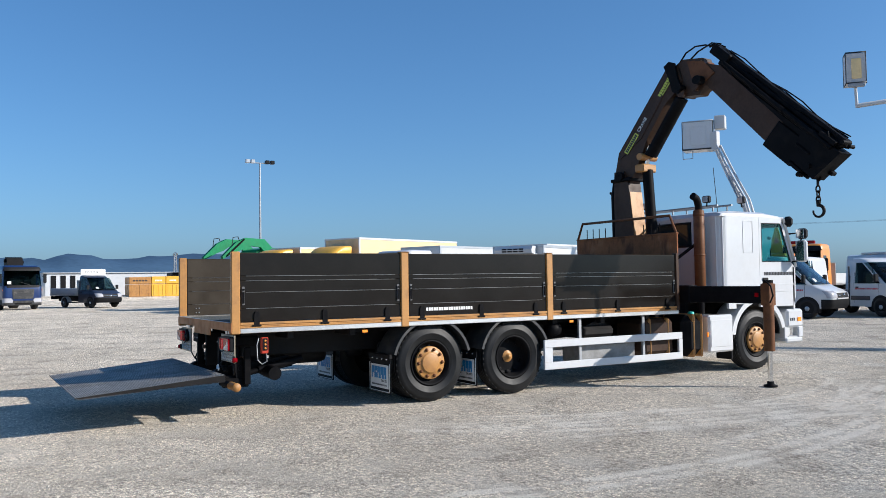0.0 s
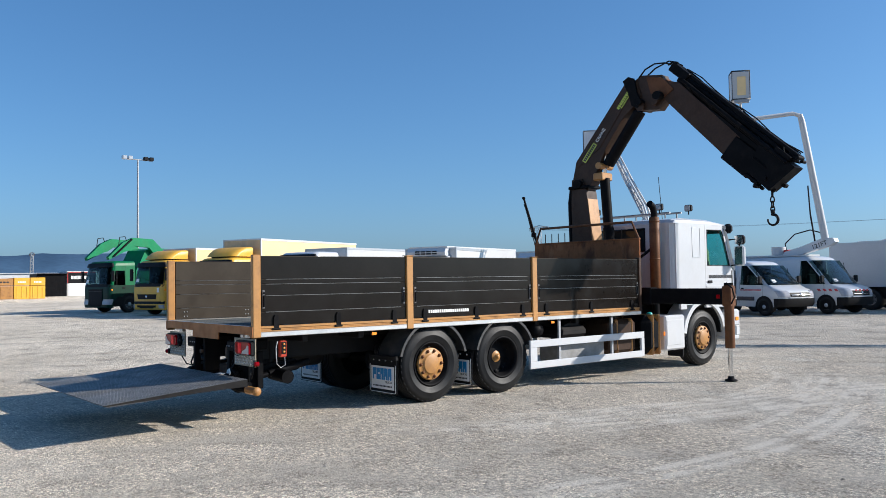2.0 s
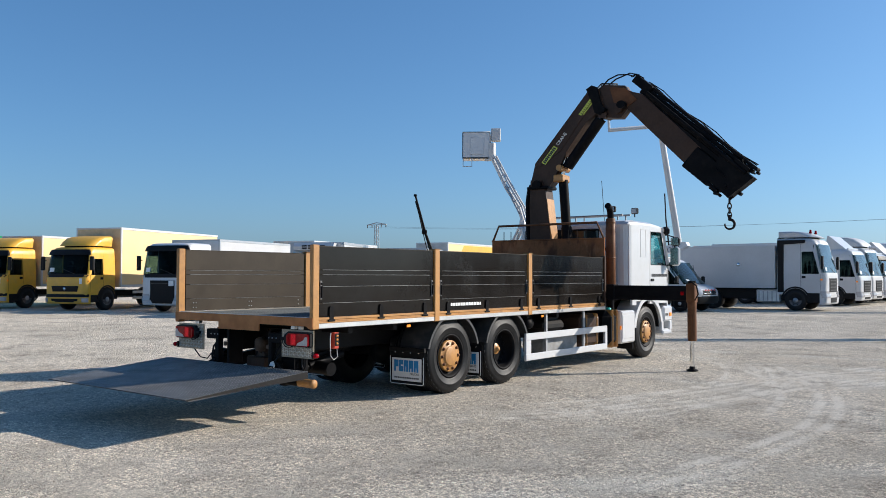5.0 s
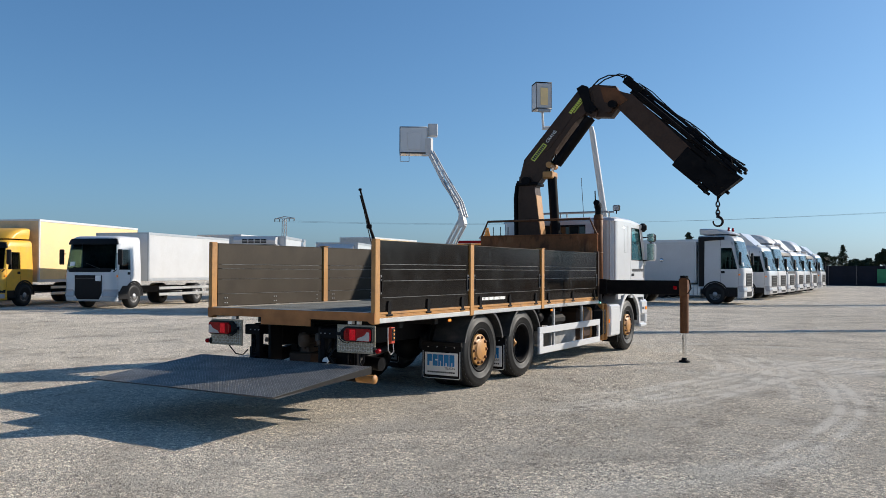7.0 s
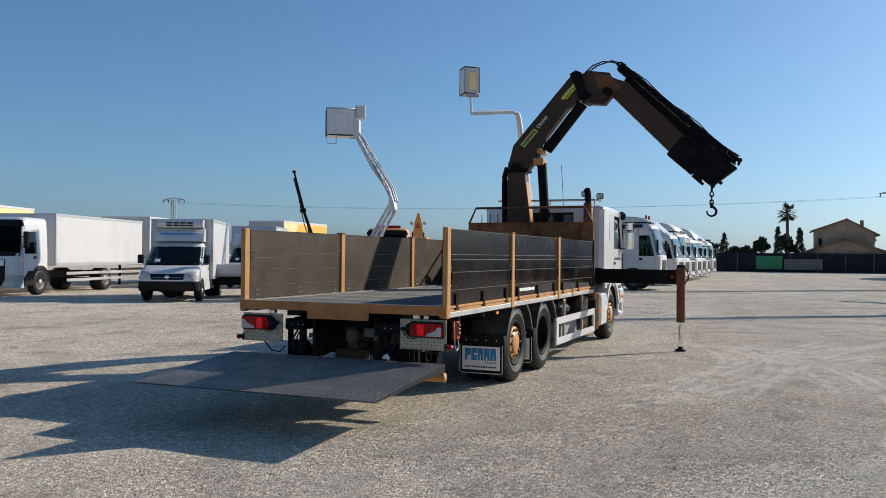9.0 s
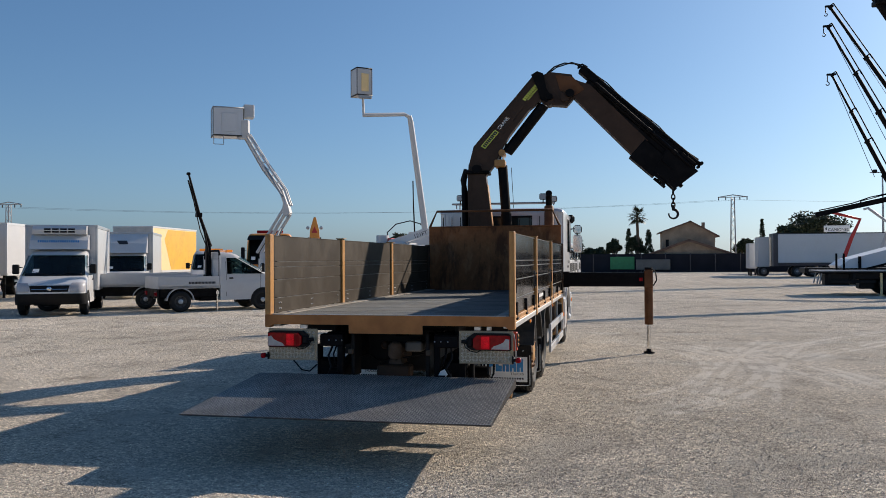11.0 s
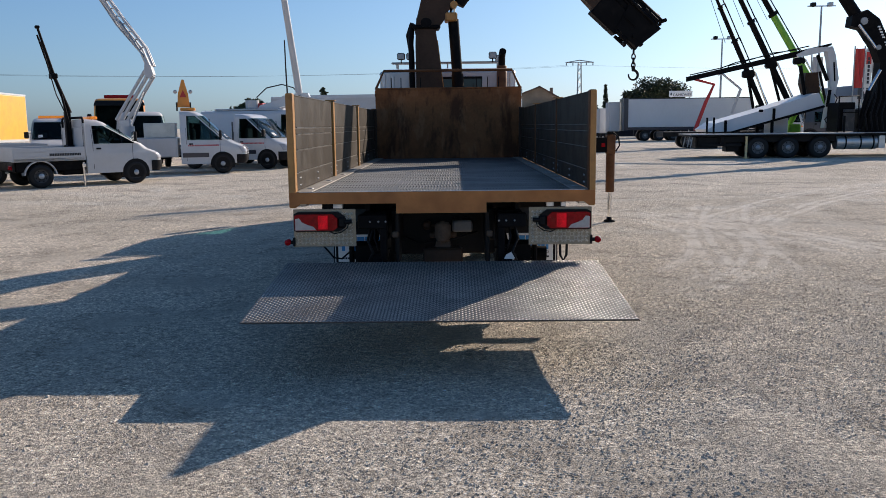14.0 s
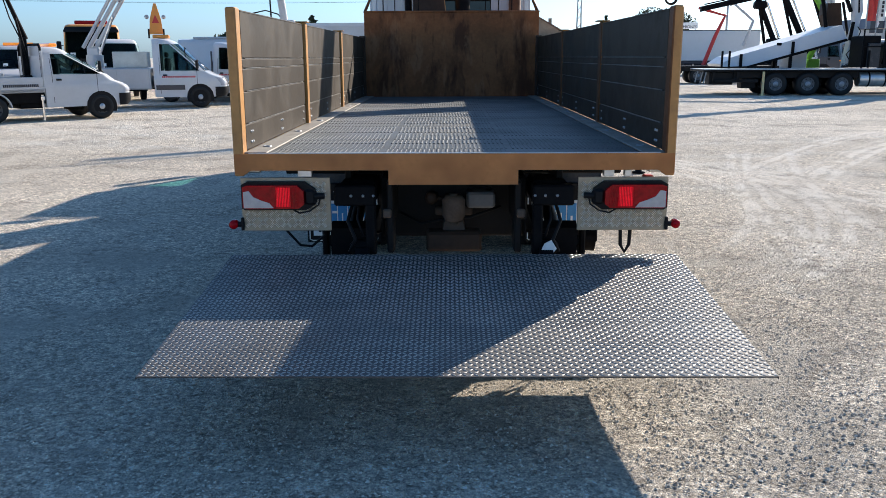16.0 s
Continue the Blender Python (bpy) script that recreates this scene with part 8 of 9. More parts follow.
for k in (0.15, 0.4, 0.62, 0.82):
    x, z = 17.9 - 5.3 * k, 6.2 + 8.1 * k
    part("arm_collar", world_shape(fl, Shape().box(x - 0.3, x + 0.3, 31.3, 31.9, z - 0.12, z + 0.12, 0.04)), BLACK, big)
    part("arm_ram", world_shape(fl, Shape().tube([(x + 0.35, 31.4, z + 0.25), (x - 0.7, 31.4, z + 1.85)], 0.07, 6)), BLACK, big)
part("ram_rod", world_shape(fl, Shape().tube([(18.9, 31.2, 4.85), (18.1, 31.2, 5.85)], 0.06, 8)), CHROME, big)
part("lower_rod", world_shape(fl, Shape().tube([(19.15, 31.15, 3.85), (18.66, 31.15, 2.9)], 0.075, 8)), CHROME, big)
part("lift_ram", world_shape(fl, Shape().tube([(18.7, 31.15, 2.95), (18.35, 31.15, 1.25)], 0.13, 10)), BLACK, big)
d = Shape()
for u in (0.0, 0.16, 0.32, 0.48, 0.64, 0.95, 1.1, 1.25, 1.75, 1.88):
    x, z = 19.02 + 0.36 * u, 5.75 - 0.72 * u
    d.box(x - 0.05, x + 0.07, 31.27, 31.297, z - 0.035, z + 0.035, 0.004)
part("print", world_shape(fl, d), PRINTWHITE, big, "line of white lettering")
for i in range(5):
    x = 18.6 + 0.24 * i
    part("hose", world_shape(fl, Shape().tube([(x, 30.9, 1.2), (x - 0.15, 30.85, 1.9), (x + 0.1, 31.0, 2.6), (x + 0.35 - 0.1 * i, 31.2, 3.4)], 0.035, 6)), PLASTIC, big)
part("deck_locker", Shape().box(-0.5, 0.9, -6.0, -5.3, 1.14, 2.45, 0.04), BLACK, fl)
part("locker_front", Shape().box(0.91, 1.05, -5.85, -5.35, 1.14, 2.14, 0.03), GUARD, fl)
part("guard_rail", Shape().tube([(1.1, -6.1, 1.12), (1.1, -6.1, 2.7), (1.1, -5.25, 2.72), (1.1, -5.2, 1.12)], 0.035, 7).tube([(1.1, -6.1, 2.0), (1.1, -5.2, 2.0)], 0.025, 6), BLACK, fl)
part("deck_side", Shape().box(1.251, 1.262, -12.6, -5.0, 1.07, 1.115, 0.003), OFFWHITE, fl, "pale edge strip of the deck")
for y in (-5.75, -5.1, -4.55):
    part("tank_strap", Shape().tube([(0.85, y, 0.68), (0.85, y + 0.06, 0.68)], 0.33, 18), BLACK, fl)
part("tank_step", Shape().box(0.6, 1.22, -4.32, -4.05, 0.4, 0.98, 0.02), ALU, fl)
part("side_guard", Shape().box(1.16, 1.2, -12.2, -10.3, 0.55, 0.68, 0.01).box(1.16, 1.2, -12.2, -12.1, 0.55, 1.0, 0.01).box(1.16, 1.2, -11.2, -11.1, 0.55, 1.0, 0.01), CHASSIS, fl)
part("under_box", Shape().box(0.3, 1.0, -12.3, -11.3, 0.45, 0.98, 0.03).box(0.2, 0.9, -10.9, -10.3, 0.3, 0.98, 0.03), CHASSIS, fl)
for x in (-0.6, 0.3, 0.9):
    part("rear_chain", Shape().tube([(x, -12.4, 0.98), (x, -12.5, 0.5)], 0.03, 5), STEEL, fl)
for y in (-11.9, -11.6, -5.9):
    part("stake", Shape().box(1.15, 1.22, y, y + 0.08, 1.13, 1.85, 0.01), BLACK, fl)

rp = cabover("ramp_lorry", "lorry with a tilted white sliding platform and white crane", at(23.6, 34.2, -91), OFFWHITE, 2.9, 1.2)
for y in (-8.2, -6.9):
    rear_axle(rp, y)
W33 = 33.8
part("tilt_bed", world_shape(rp, Shape().prism([(12.2, 1.18), (13.2, 1.2), (17.5, 2.37), (17.24, 2.94), (14.58, 2.16), (12.55, 1.60), (12.1, 1.3)], W33 - 0.9, W33 + 1.3, axis="y")), PALEBOX, rp, "tilted white platform bed")
part("bed_edge", world_shape(rp, Shape().prism([(13.2, 1.1), (17.55, 2.27), (17.5, 2.37), (13.2, 1.2)], W33 - 0.94, W33 - 0.901, axis="y")), BLACK, rp)
part("bed_hinge", world_shape(rp, Shape().box(14.45, 14.65, W33 - 0.98, W33 - 0.9, 2.08, 2.20, 0.02)), BLACK, rp)
for x, z in ((12.85, 1.42), (15.1, 1.95)):
    part("bed_stake", world_shape(rp, Shape().box(x, x + 0.13, W33 - 0.97, W33 - 0.905, z - 0.25, z + 0.3, 0.02)), BLACK, rp)
part("white_locker", world_shape(rp, Shape().box(15.5, 16.3, W33 + 0.2, W33 + 1.2, 1.02, 1.8, 0.03)), PALEBOX, rp, "white locker under the tilted bed")
# block put in for a bright, leaf-like green patch
part("lime_shape", world_shape(rp, Shape().box(16.5, 17.1, W33 + 0.6, W33 + 1.2, 1.02, 1.5, 0.05).tube([(16.6, W33 + 0.9, 1.4), (17.0, W33 + 0.9, 2.2)], 0.14, 8)), LIME, rp, "lime green shape beneath the tilted bed")
part("bed_prop", world_shape(rp, Shape().box(15.1, 15.22, W33 - 0.85, W33 - 0.7, 1.05, 1.85, 0.02).box(14.85, 14.98, W33 + 0.4, W33 + 0.6, 1.05, 1.75, 0.02)), BLACK, rp)
part("crane_post", world_shape(rp, Shape().prism([(17.82, 4.9), (18.08, 5.12), (18.24, 4.72), (18.44, 3.6), (18.33, 3.04), (18.30, 2.1), (18.03, 1.3), (17.86, 1.3), (17.98, 2.3), (18.12, 3.04), (18.08, 3.6), (17.94, 4.44)], W33 - 0.2, W33 + 0.2, axis="y")), PALEBOX, rp, "white crane post")
part("post_slot", world_shape(rp, Shape().tube([(18.16, W33 - 0.21, 4.4), (18.25, W33 - 0.21, 3.5)], 0.035, 6)), BLACK, rp)
part("crane_jib", world_shape(rp, Shape().prism([(18.08, 5.13), (17.8, 4.9), (16.95, 4.72), (16.45, 4.62), (16.4, 4.78), (17.02, 5.06)], W33 - 0.18, W33 + 0.18, axis="y")), PALEBOX, rp)
part("crane_extension", world_shape(rp, Shape().prism([(18.05, 5.28), (18.05, 5.18), (16.7, 4.72), (11.28, 3.57), (11.27, 3.80), (16.5, 4.94)], W33 - 0.12, W33 + 0.12, axis="y").tube([(17.0, W33 - 0.1, 5.16), (13.6, W33 - 0.1, 4.45), (12.9, W33 - 0.1, 4.2), (11.4, W33 - 0.1, 3.88)], 0.03, 6)), BLACK, rp, "long dark jib extension")
part("jib_hose", world_shape(rp, Shape().tube([(16.6, W33 - 0.16, 5.0), (15.2, W33 - 0.16, 4.85), (14.4, W33 - 0.16, 4.6), (13.5, W33 - 0.16, 4.35), (13.2, W33 - 0.16, 4.28), (13.1, W33 - 0.16, 4.02)], 0.025, 6)), PLASTIC, rp)
part("post_ram", world_shape(rp, Shape().tube([(17.5, W33 + 0.1, 4.75), (18.03, W33 + 0.1, 3.55)], 0.09, 8).tube([(18.03, W33 - 0.24, 3.1), (17.95, W33 - 0.24, 2.3)], 0.08, 8)), BLACK, rp)
part("hanging_hose", world_shape(rp, Shape().tube([(18.25, W33 - 0.22, 2.9), (18.4, W33 - 0.24, 2.7), (18.2, W33 - 0.24, 2.1), (17.85, W33 - 0.24, 1.7), (18.1, W33 - 0.22, 1.35)], 0.025, 6)), PLASTIC, rp)
part("winch_box", world_shape(rp, Shape().prism([(17.12, 3.45), (17.3, 2.9), (17.95, 2.5), (17.86, 3.2), (17.74, 3.97), (17.15, 3.95)], W33 + 0.5, W33 + 1.3, axis="y")), BROWN, rp)
part("winch_rack", world_shape(rp, Shape().tube([(16.85, W33 + 0.45, 4.3), (17.15, W33 + 0.45, 2.8)], 0.09, 6).tube([(17.79, W33 + 0.45, 4.0), (18.2, W33 + 0.45, 2.4)], 0.06, 6)), BLACK, rp)
part("bed_frame", Shape().box(-0.9, 0.9, -10.5, -1.0, 0.7, 1.0, 0.02), CHASSIS, rp)


def raised_crane(name, label, x, y, tip, paint, base_paint, r=0.2, green=False):
    """A short-cab lorry with its telescopic crane raised to a tip (in the world)."""
    v = cabover(name, label, at(x, y, -90), paint, 2.8, 1.2)
    inv = v.matrix_basis.inverted()
    t = inv @ Vector(tip)
    b = Vector((0, -3.0, 2.7))
    part("bed_frame", Shape().box(-1.2, 1.2, -6.4, -1.2, 0.8, 1.12, 0.02), CHASSIS, v)
    for k in (-4.6, -5.8):
        rear_axle(v, k)
    col = part("crane_column", Shape().box(-0.35, 0.35, -3.4, -2.6, 1.1, 2.8, 0.05), base_paint, v)
    d = t - b
    for i, (u0, u1) in enumerate(((0.0, 0.4), (0.38, 0.6), (0.58, 0.78), (0.76, 1.0))):
        rr = r * (1 - 0.2 * i)
        p0, p1 = b + d * u0, b + d * u1
        part("boom_section", Shape().tube([p0, p1], rr, 6), base_paint if (i == 0 and green) else BLACK, col)
        part("section_collar", Shape().tube([p1 - d * 0.012, p1], rr * 1.35, 6), BLACK, col)
        side = Vector((0.05, 0.36 - 0.03 * i, 0.2))
        part("extension_ram", Shape().tube([p0 + side, p1 + side], 0.045, 6).tube([p1 + side, p1], 0.05, 6), BLACK, col)
    part("knuckle", Shape().box(-0.3, 0.3, (b + d * 0.2).y - 0.42, (b + d * 0.2).y + 0.42, (b + d * 0.2).z - 0.3, (b + d * 0.2).z + 0.25, 0.12), BLACK, col)
    part("base_ram", Shape().tube([b + Vector((0.2, 0.35, -0.1)), b + d * 0.2 + Vector((0.2, 0.4, 0.1))], 0.07, 8), CHROME, col)
    part("boom_ram", Shape().tube([b + Vector((0, -0.45, -1.0)), b + d * 0.22], 0.11, 8), BLACK, col)
    part("hanging_cable", Shape().tube([t, b + d * 0.35 + Vector((0, -0.9, 0.4))], 0.02, 5), PLASTIC, col)
    part("tip_head", Shape().box(-0.1, 0.1, t.y - 0.32, t.y + 0.3, t.z - 0.06, t.z + 0.07, 0.03), BLACK, col)
    hook = [(0.0, t.y - 0.26 + 0.11 * math.cos(radians(a)), t.z - 0.62 + 0.12 * math.sin(radians(a))) for a in range(100, -190, -30)]
    part("tip_hook", Shape().tube([(0.0, t.y - 0.26, t.z - 0.05)] + hook, 0.035, 6), BLACK, col)
    return v


raised_crane("raised_crane_lorry", "lorry with a tall dark raised crane", 25.3, 53.9, (16.8, 53.9, 14.4), NAVY, BLACK, 0.19)
raised_crane("raised_crane_lorry", "lorry with a very tall dark raised crane", 28.6, 57.0, (17.3, 57.0, 18.6), OFFWHITE, BLACK, 0.22)
raised_crane("green_crane_lorry", "lorry with a lime green and black raised crane", 32.5, 60.0, (18.15, 60.0, 20.9), OFFWHITE, LIME, 0.26, True)
# red and pale hook arms on smaller lorries
sm = cabover("hook_lorry", "small lorry with a bent red hook crane", at(21.0, 47.5, -93), OFFWHITE, 2.5, 1.1)
part("red_arm", Shape().tube([(0, -5.25, 1.1), (0, -4.62, 2.9), (0, -4.12, 4.05), (0, -5.3, 4.38), (0, -5.75, 4.5)], 0.13, 8, r1=0.08), RED, sm, "bent red crane arm")
part("pale_arm", Shape().tube([(0.6, -3.1, 2.2), (0.6, -2.6, 3.7), (0.6, -3.3, 4.3), (0.6, -3.8, 4.7), (0.6, -4.05, 4.62)], 0.1, 8, r1=0.07), OFFWHITE, sm)
part("bed_frame", Shape().box(-1.1, 1.1, -7.5, -1.0, 0.75, 1.05, 0.02), CHASSIS, sm)
rear_axle(sm, -5.8, 1.1)
rear_axle(sm, -4.5, 1.1)

bt = thing("box_trailer", "long white box trailer with dark lower rail and front edge", "trailer", at(27.4, 71.5, -92))
tb = part("box_body", Shape().box(-1.25, 1.25, -11.2, 0.0, 1.25, 3.85, 0.02), PALEBOX, bt)
part("rear_frame", Shape().box(-1.28, 1.28, -11.6, -11.2, 0.95, 3.9, 0.02), NAVY, tb)
part("lower_rail", Shape().box(-1.27, 1.27, -11.2, 0.01, 0.98, 1.249, 0.02), NAVY, tb)
part("top_rail", Shape().box(-1.27, 1.27, -11.2, 0.01, 3.80, 3.88, 0.01), NAVY, tb)
for y in (-9.6, -8.3, -7.0):
    rear_axle(bt, y)
for sd in (-1, 1):
    part("landing_leg", Shape().box(0.7 * sd, 0.82 * sd, -1.6, -1.45, 0.0, 1.0, 0.01), CHASSIS, bt)
sb = thing("white_container_body", "small white box body standing beyond the trailer", "box body", at(15.5, 77.0, -92))
box_body(sb, -1.0, 0.0, 0.7, 3.1, WHITE, WHITE, 1.2, OFFWHITE, guard=False)
for sd in (-1, 1):
    for y in (-0.8, -0.2):
        part("leg", Shape().box(0.8 * sd, 0.95 * sd, y - 0.08, y + 0.08, 0.0, 0.7, 0.01), CHASSIS, sb)
sb2 = thing("white_rear_lorry_body", "white lorry body with open dark chassis", "box body", at(15.75, 73.5, -92))
box_body(sb2, -0.95, 0.0, 0.9, 3.6, WHITE, WHITE, 1.2, OFFWHITE, guard=False)
rear_axle(sb2, -0.48)

sign = thing("road_sign", "white roadside sign board with arrow and lettering", "sign", pose(22.1, 75.0, 0))
part("board", Shape().box(-1.12, 1.12, -0.04, 0.04, 4.1, 4.68, 0.01), PRINTWHITE, sign)
lettering("lettering", "CAMIONES", 0.36, pose(0.12, -0.045, 4.28, 90, 0, 0), PRINTDARK, sign)
part("arrow", Shape().prism([(-1.05, 4.38), (-0.88, 4.52), (-0.88, 4.24)], -0.05, -0.0405, axis="y"), PRINTDARK, sign)
for x in (-0.9, 0.9):
    part("pole", Shape().tube([(x, 0.06, 0.0), (x, 0.06, 4.8)], 0.05, 8), STEEL, sign)


def flag(x, y, z0, z1, w, mat):
    f = thing("flag", "tall banner flag on a pole", "flag", pose(x, y, 0), group="row of banner flags")
    part("pole", Shape().tube([(0, 0, 0), (0, 0, z1 + 0.2)], 0.06, 8), STEEL, f)
    s = Shape()
    n = 6
    vs = [(0.06 + w * i / n, 0.1 * math.sin(i * 1.3 + k), z0 + (z1 - z0) * k / 4) for k in range(5) for i in range(n + 1)]
    s.add(vs, [(k * (n + 1) + i, k * (n + 1) + i + 1, (k + 1) * (n + 1) + i + 1, (k + 1) * (n + 1) + i) for k in range(4) for i in range(n)])
    s.add([(a, b + 0.02, c) for a, b, c in vs], [(k * (n + 1) + i, k * (n + 1) + i + 1, (k + 1) * (n + 1) + i + 1, (k + 1) * (n + 1) + i) for k in range(4) for i in range(n)])
    c = part("cloth", s, mat, f)
    if mat is PRINTWHITE:
        part("band", Shape().box(0.1, w - 0.1, -0.16, -0.13, z0 + (z1 - z0) * 0.6, z1 - 0.3, 0.01), RED, c)
        t = Shape()
        print_bars(t, z0 + 0.3, z0 + 2.6, w * 0.35, w * 0.65, 7, lambda a, b: (b, -0.17, a))
        part("print", t, PRINTDARK, c)


for x, w, mt in ((34.4, 0.75, RED), (35.25, 0.62, PRINTWHITE), (36.0, 0.7, RED)):
    flag(x, 66.0, 4.4, 7.7, w, mt)
flag(31.6, 68.0, 3.6, 7.2, 0.9, OFFWHITE)
sh = thing("showroom", "low dark showroom with blue band and sign", "building", pose(48.0, 77.0, 0))
part("wall", Shape().box(-9, 9, -5, 5, 0, 4.0, 0.05), CONCRETE, sh)
part("roof_band", Shape().box(-9.2, 9.2, -5.2, 5.2, 4.0, 5.0, 0.05), BLUE, sh)
part("sign_board", Shape().box(-10.4, -9.25, -5.3, -5.15, 3.6, 5.1, 0.02), NAVY, sh)
part("sign_mark", Shape().prism([(-9.95, 4.4), (-9.8, 4.75), (-9.65, 4.4), (-9.8, 4.05)], -5.33, -5.305, axis="y"), PRINTWHITE, sh)
for i in range(5):
    part("window", Shape().box(-8 + i * 3.3, -5.4 + i * 3.3, -5.03, -5.005, 0.5, 3.2, 0.01), TINT, sh)


# ---- far surroundings ----
def lamp_mast(x, y, h, label, heads=2, ry=0.0):
    m = thing("light_mast", label, "street lamp", pose(x, y, 0, 0, 0, ry))
    part("pole", Shape().tube([(0, 0, 0), (0, 0, h)], 0.14, 10, r1=0.07), STEEL, m)
    part("cross_arm", Shape().tube([(0, -1.15, h), (0, 1.15, h)], 0.05, 8), STEEL, m)
    for s_ in (-1, 1):
        for k in range(heads):
            y0 = s_ * (0.7 + 0.5 * k)
            part("floodlight", Shape().box(-0.22, 0.22, y0 - 0.18, y0 + 0.18, h - 0.05, h + 0.28, 0.03, None), PLASTIC if s_ > 0 else SILVER, m)
    return m


lamp_mast(-64.6, 22.1, 12.8, "tall yard light mast with twin floodlights", 2)
lamp_mast(27.5, 80.0, 10.0, "slim light mast with floodlights", 1, 90)
lamp_mast(30.5, 64.0, 11.0, "slim mast beyond the crane lorries", 1, 90)


def pylon(x, y, h, label):
    """A lattice power mast with a wide head."""
    p = thing("power_pylon", label, "pylon", pose(x, y, 0))
    s = Shape()
    b, t = 0.36, 0.2
    for i in (-1, 1):
        for j in (-1, 1):
            s.tube([(b * i, b * j, 0), (t * i, t * j, h)], 0.05, 5)
    n = int(h / 0.55)
    for k in range(n):
        z0, z1 = h * k / n, h * (k + 1) / n
        w0, w1 = b + (t - b) * z0 / h, b + (t - b) * z1 / h
        for e in (-1, 1):
            f = 1 if k % 2 else -1
            s.tube([(-w0 * f, w0 * e, z0), (w1 * f, w1 * e, z1)], 0.03, 4)
            s.tube([(w0 * e, -w0 * f, z0), (w1 * e, w1 * f, z1)], 0.03, 4)
    part("lattice", s, STEEL, p)
    part("cross_arm", Shape().tube([(-1.9, 0, h + 0.05), (0, 0, h + 0.35), (1.9, 0, h + 0.05)], 0.07, 6).tube([(-1.9, 0, h + 0.05), (1.9, 0, h + 0.05)], 0.05, 6), STEEL, p)
    for x_ in (-1.8, -0.9, 0.9, 1.8):
        part("insulator", Shape().tube([(x_, 0, h + 0.05), (x_, 0, h - 0.35)], 0.07, 6), GUARD, p)
    return p


pylon(17.2, 108.0, 9.8, "lattice power mast beside the house")
pylon(-73.0, 82.8, 8.9, "lattice power mast behind the lorries")
pylon(-160.0, 36.0, 7.6, "distant lattice power mast")
for k, (a, b) in enumerate((((-74.5, 82.8, 8.6), (15.6, 108.0, 9.5)), ((-71.5, 82.8, 8.6), (18.8, 108.0, 9.5)), ((17.2, 108.0, 9.5), (120.0, 118.0, 10.5)))):
    pts = [tuple(Vector(a).lerp(Vector(b), i / 24) - Vector((0, 0, 1.2 * 4 * (i / 24) * (1 - i / 24)))) for i in range(25)]
    w = new("power_line", Shape().tube(pts, 0.0095, 4).mesh("power_line", GUARD))
    tagged(w, "thin sagging power line between masts", "power line")

# house with lower gabled wing
hs = thing("house", "ochre stone house with clay tile roofs", "house", pose(11.2, 107.0, 0))
part("wall", Shape().prism([(-3.3, 0), (3.3, 0), (3.3, 4.75), (0.2, 6.5), (-3.3, 5.25)], -2.5, 3.5, axis="y"), STONE, hs)
rf = Shape().slab([(-3.8, -2.8, 5.15), (0.25, -2.8, 6.62), (0.25, 3.8, 6.62), (-3.8, 3.8, 5.15)], -0.16)
rf2 = Shape().slab([(0.2, -2.8, 6.66), (3.9, -2.8, 4.60), (3.9, 3.8, 4.60), (0.2, 3.8, 6.66)], -0.16)
part("roof", rf, ROOFTILE, hs)
part("roof", rf2, ROOFTILE, hs)
part("wing", Shape().prism([(-4.6, 0), (4.6, 0), (4.6, 2.5), (-0.2, 4.0), (-4.6, 2.5)], -5.6, -2.51, axis="y"), STONE, hs)
part("wing_roof", Shape().slab([(-5.2, -5.9, 2.35), (-0.2, -5.9, 4.18), (-0.2, -2.4, 4.18), (-5.2, -2.4, 2.35)], -0.3), ROOFTILE, hs)
part("wing_roof", Shape().slab([(-0.2, -5.9, 4.18), (5.2, -5.9, 2.35), (5.2, -2.4, 2.35), (-0.2, -2.4, 4.18)], -0.3), ROOFTILE, hs)
part("side_window", Shape().box(-2.9, -2.5, -2.54, -2.5, 3.2, 4.2, 0.01), PLASTIC, hs)
part("chimney", Shape().box(1.9, 2.3, 0.0, 0.4, 5.2, 6.5, 0.02), STONE, hs)

structure("wall_north", Shape().box(-34, 42, 100.3, 100.5, 0, 2.3, 0.02), FENCE, "dark blue sheet fence along the yard's end", "fence")
for i in range(26):
    part("fence_post", Shape().box(-34 + i * 3.0, -33.9 + i * 3.0, 100.2, 100.299, 0, 2.38, 0.01), NAVY, bpy.data.objects["wall_north"])
structure("gate_1", Shape().box(1.2, 4.2, 100.1, 100.19, 0.35, 1.95, 0.02), material("gate_green", (0.02, 0.22, 0.08), 0.5), "green sheet metal gate in the fence", "gate")
structure("wall_stub", Shape().box(4.4, 8.6, 99.9, 100.08, 0.3, 1.6, 0.02), BLOCKWALL, "low grey block wall beside the gate", "wall")

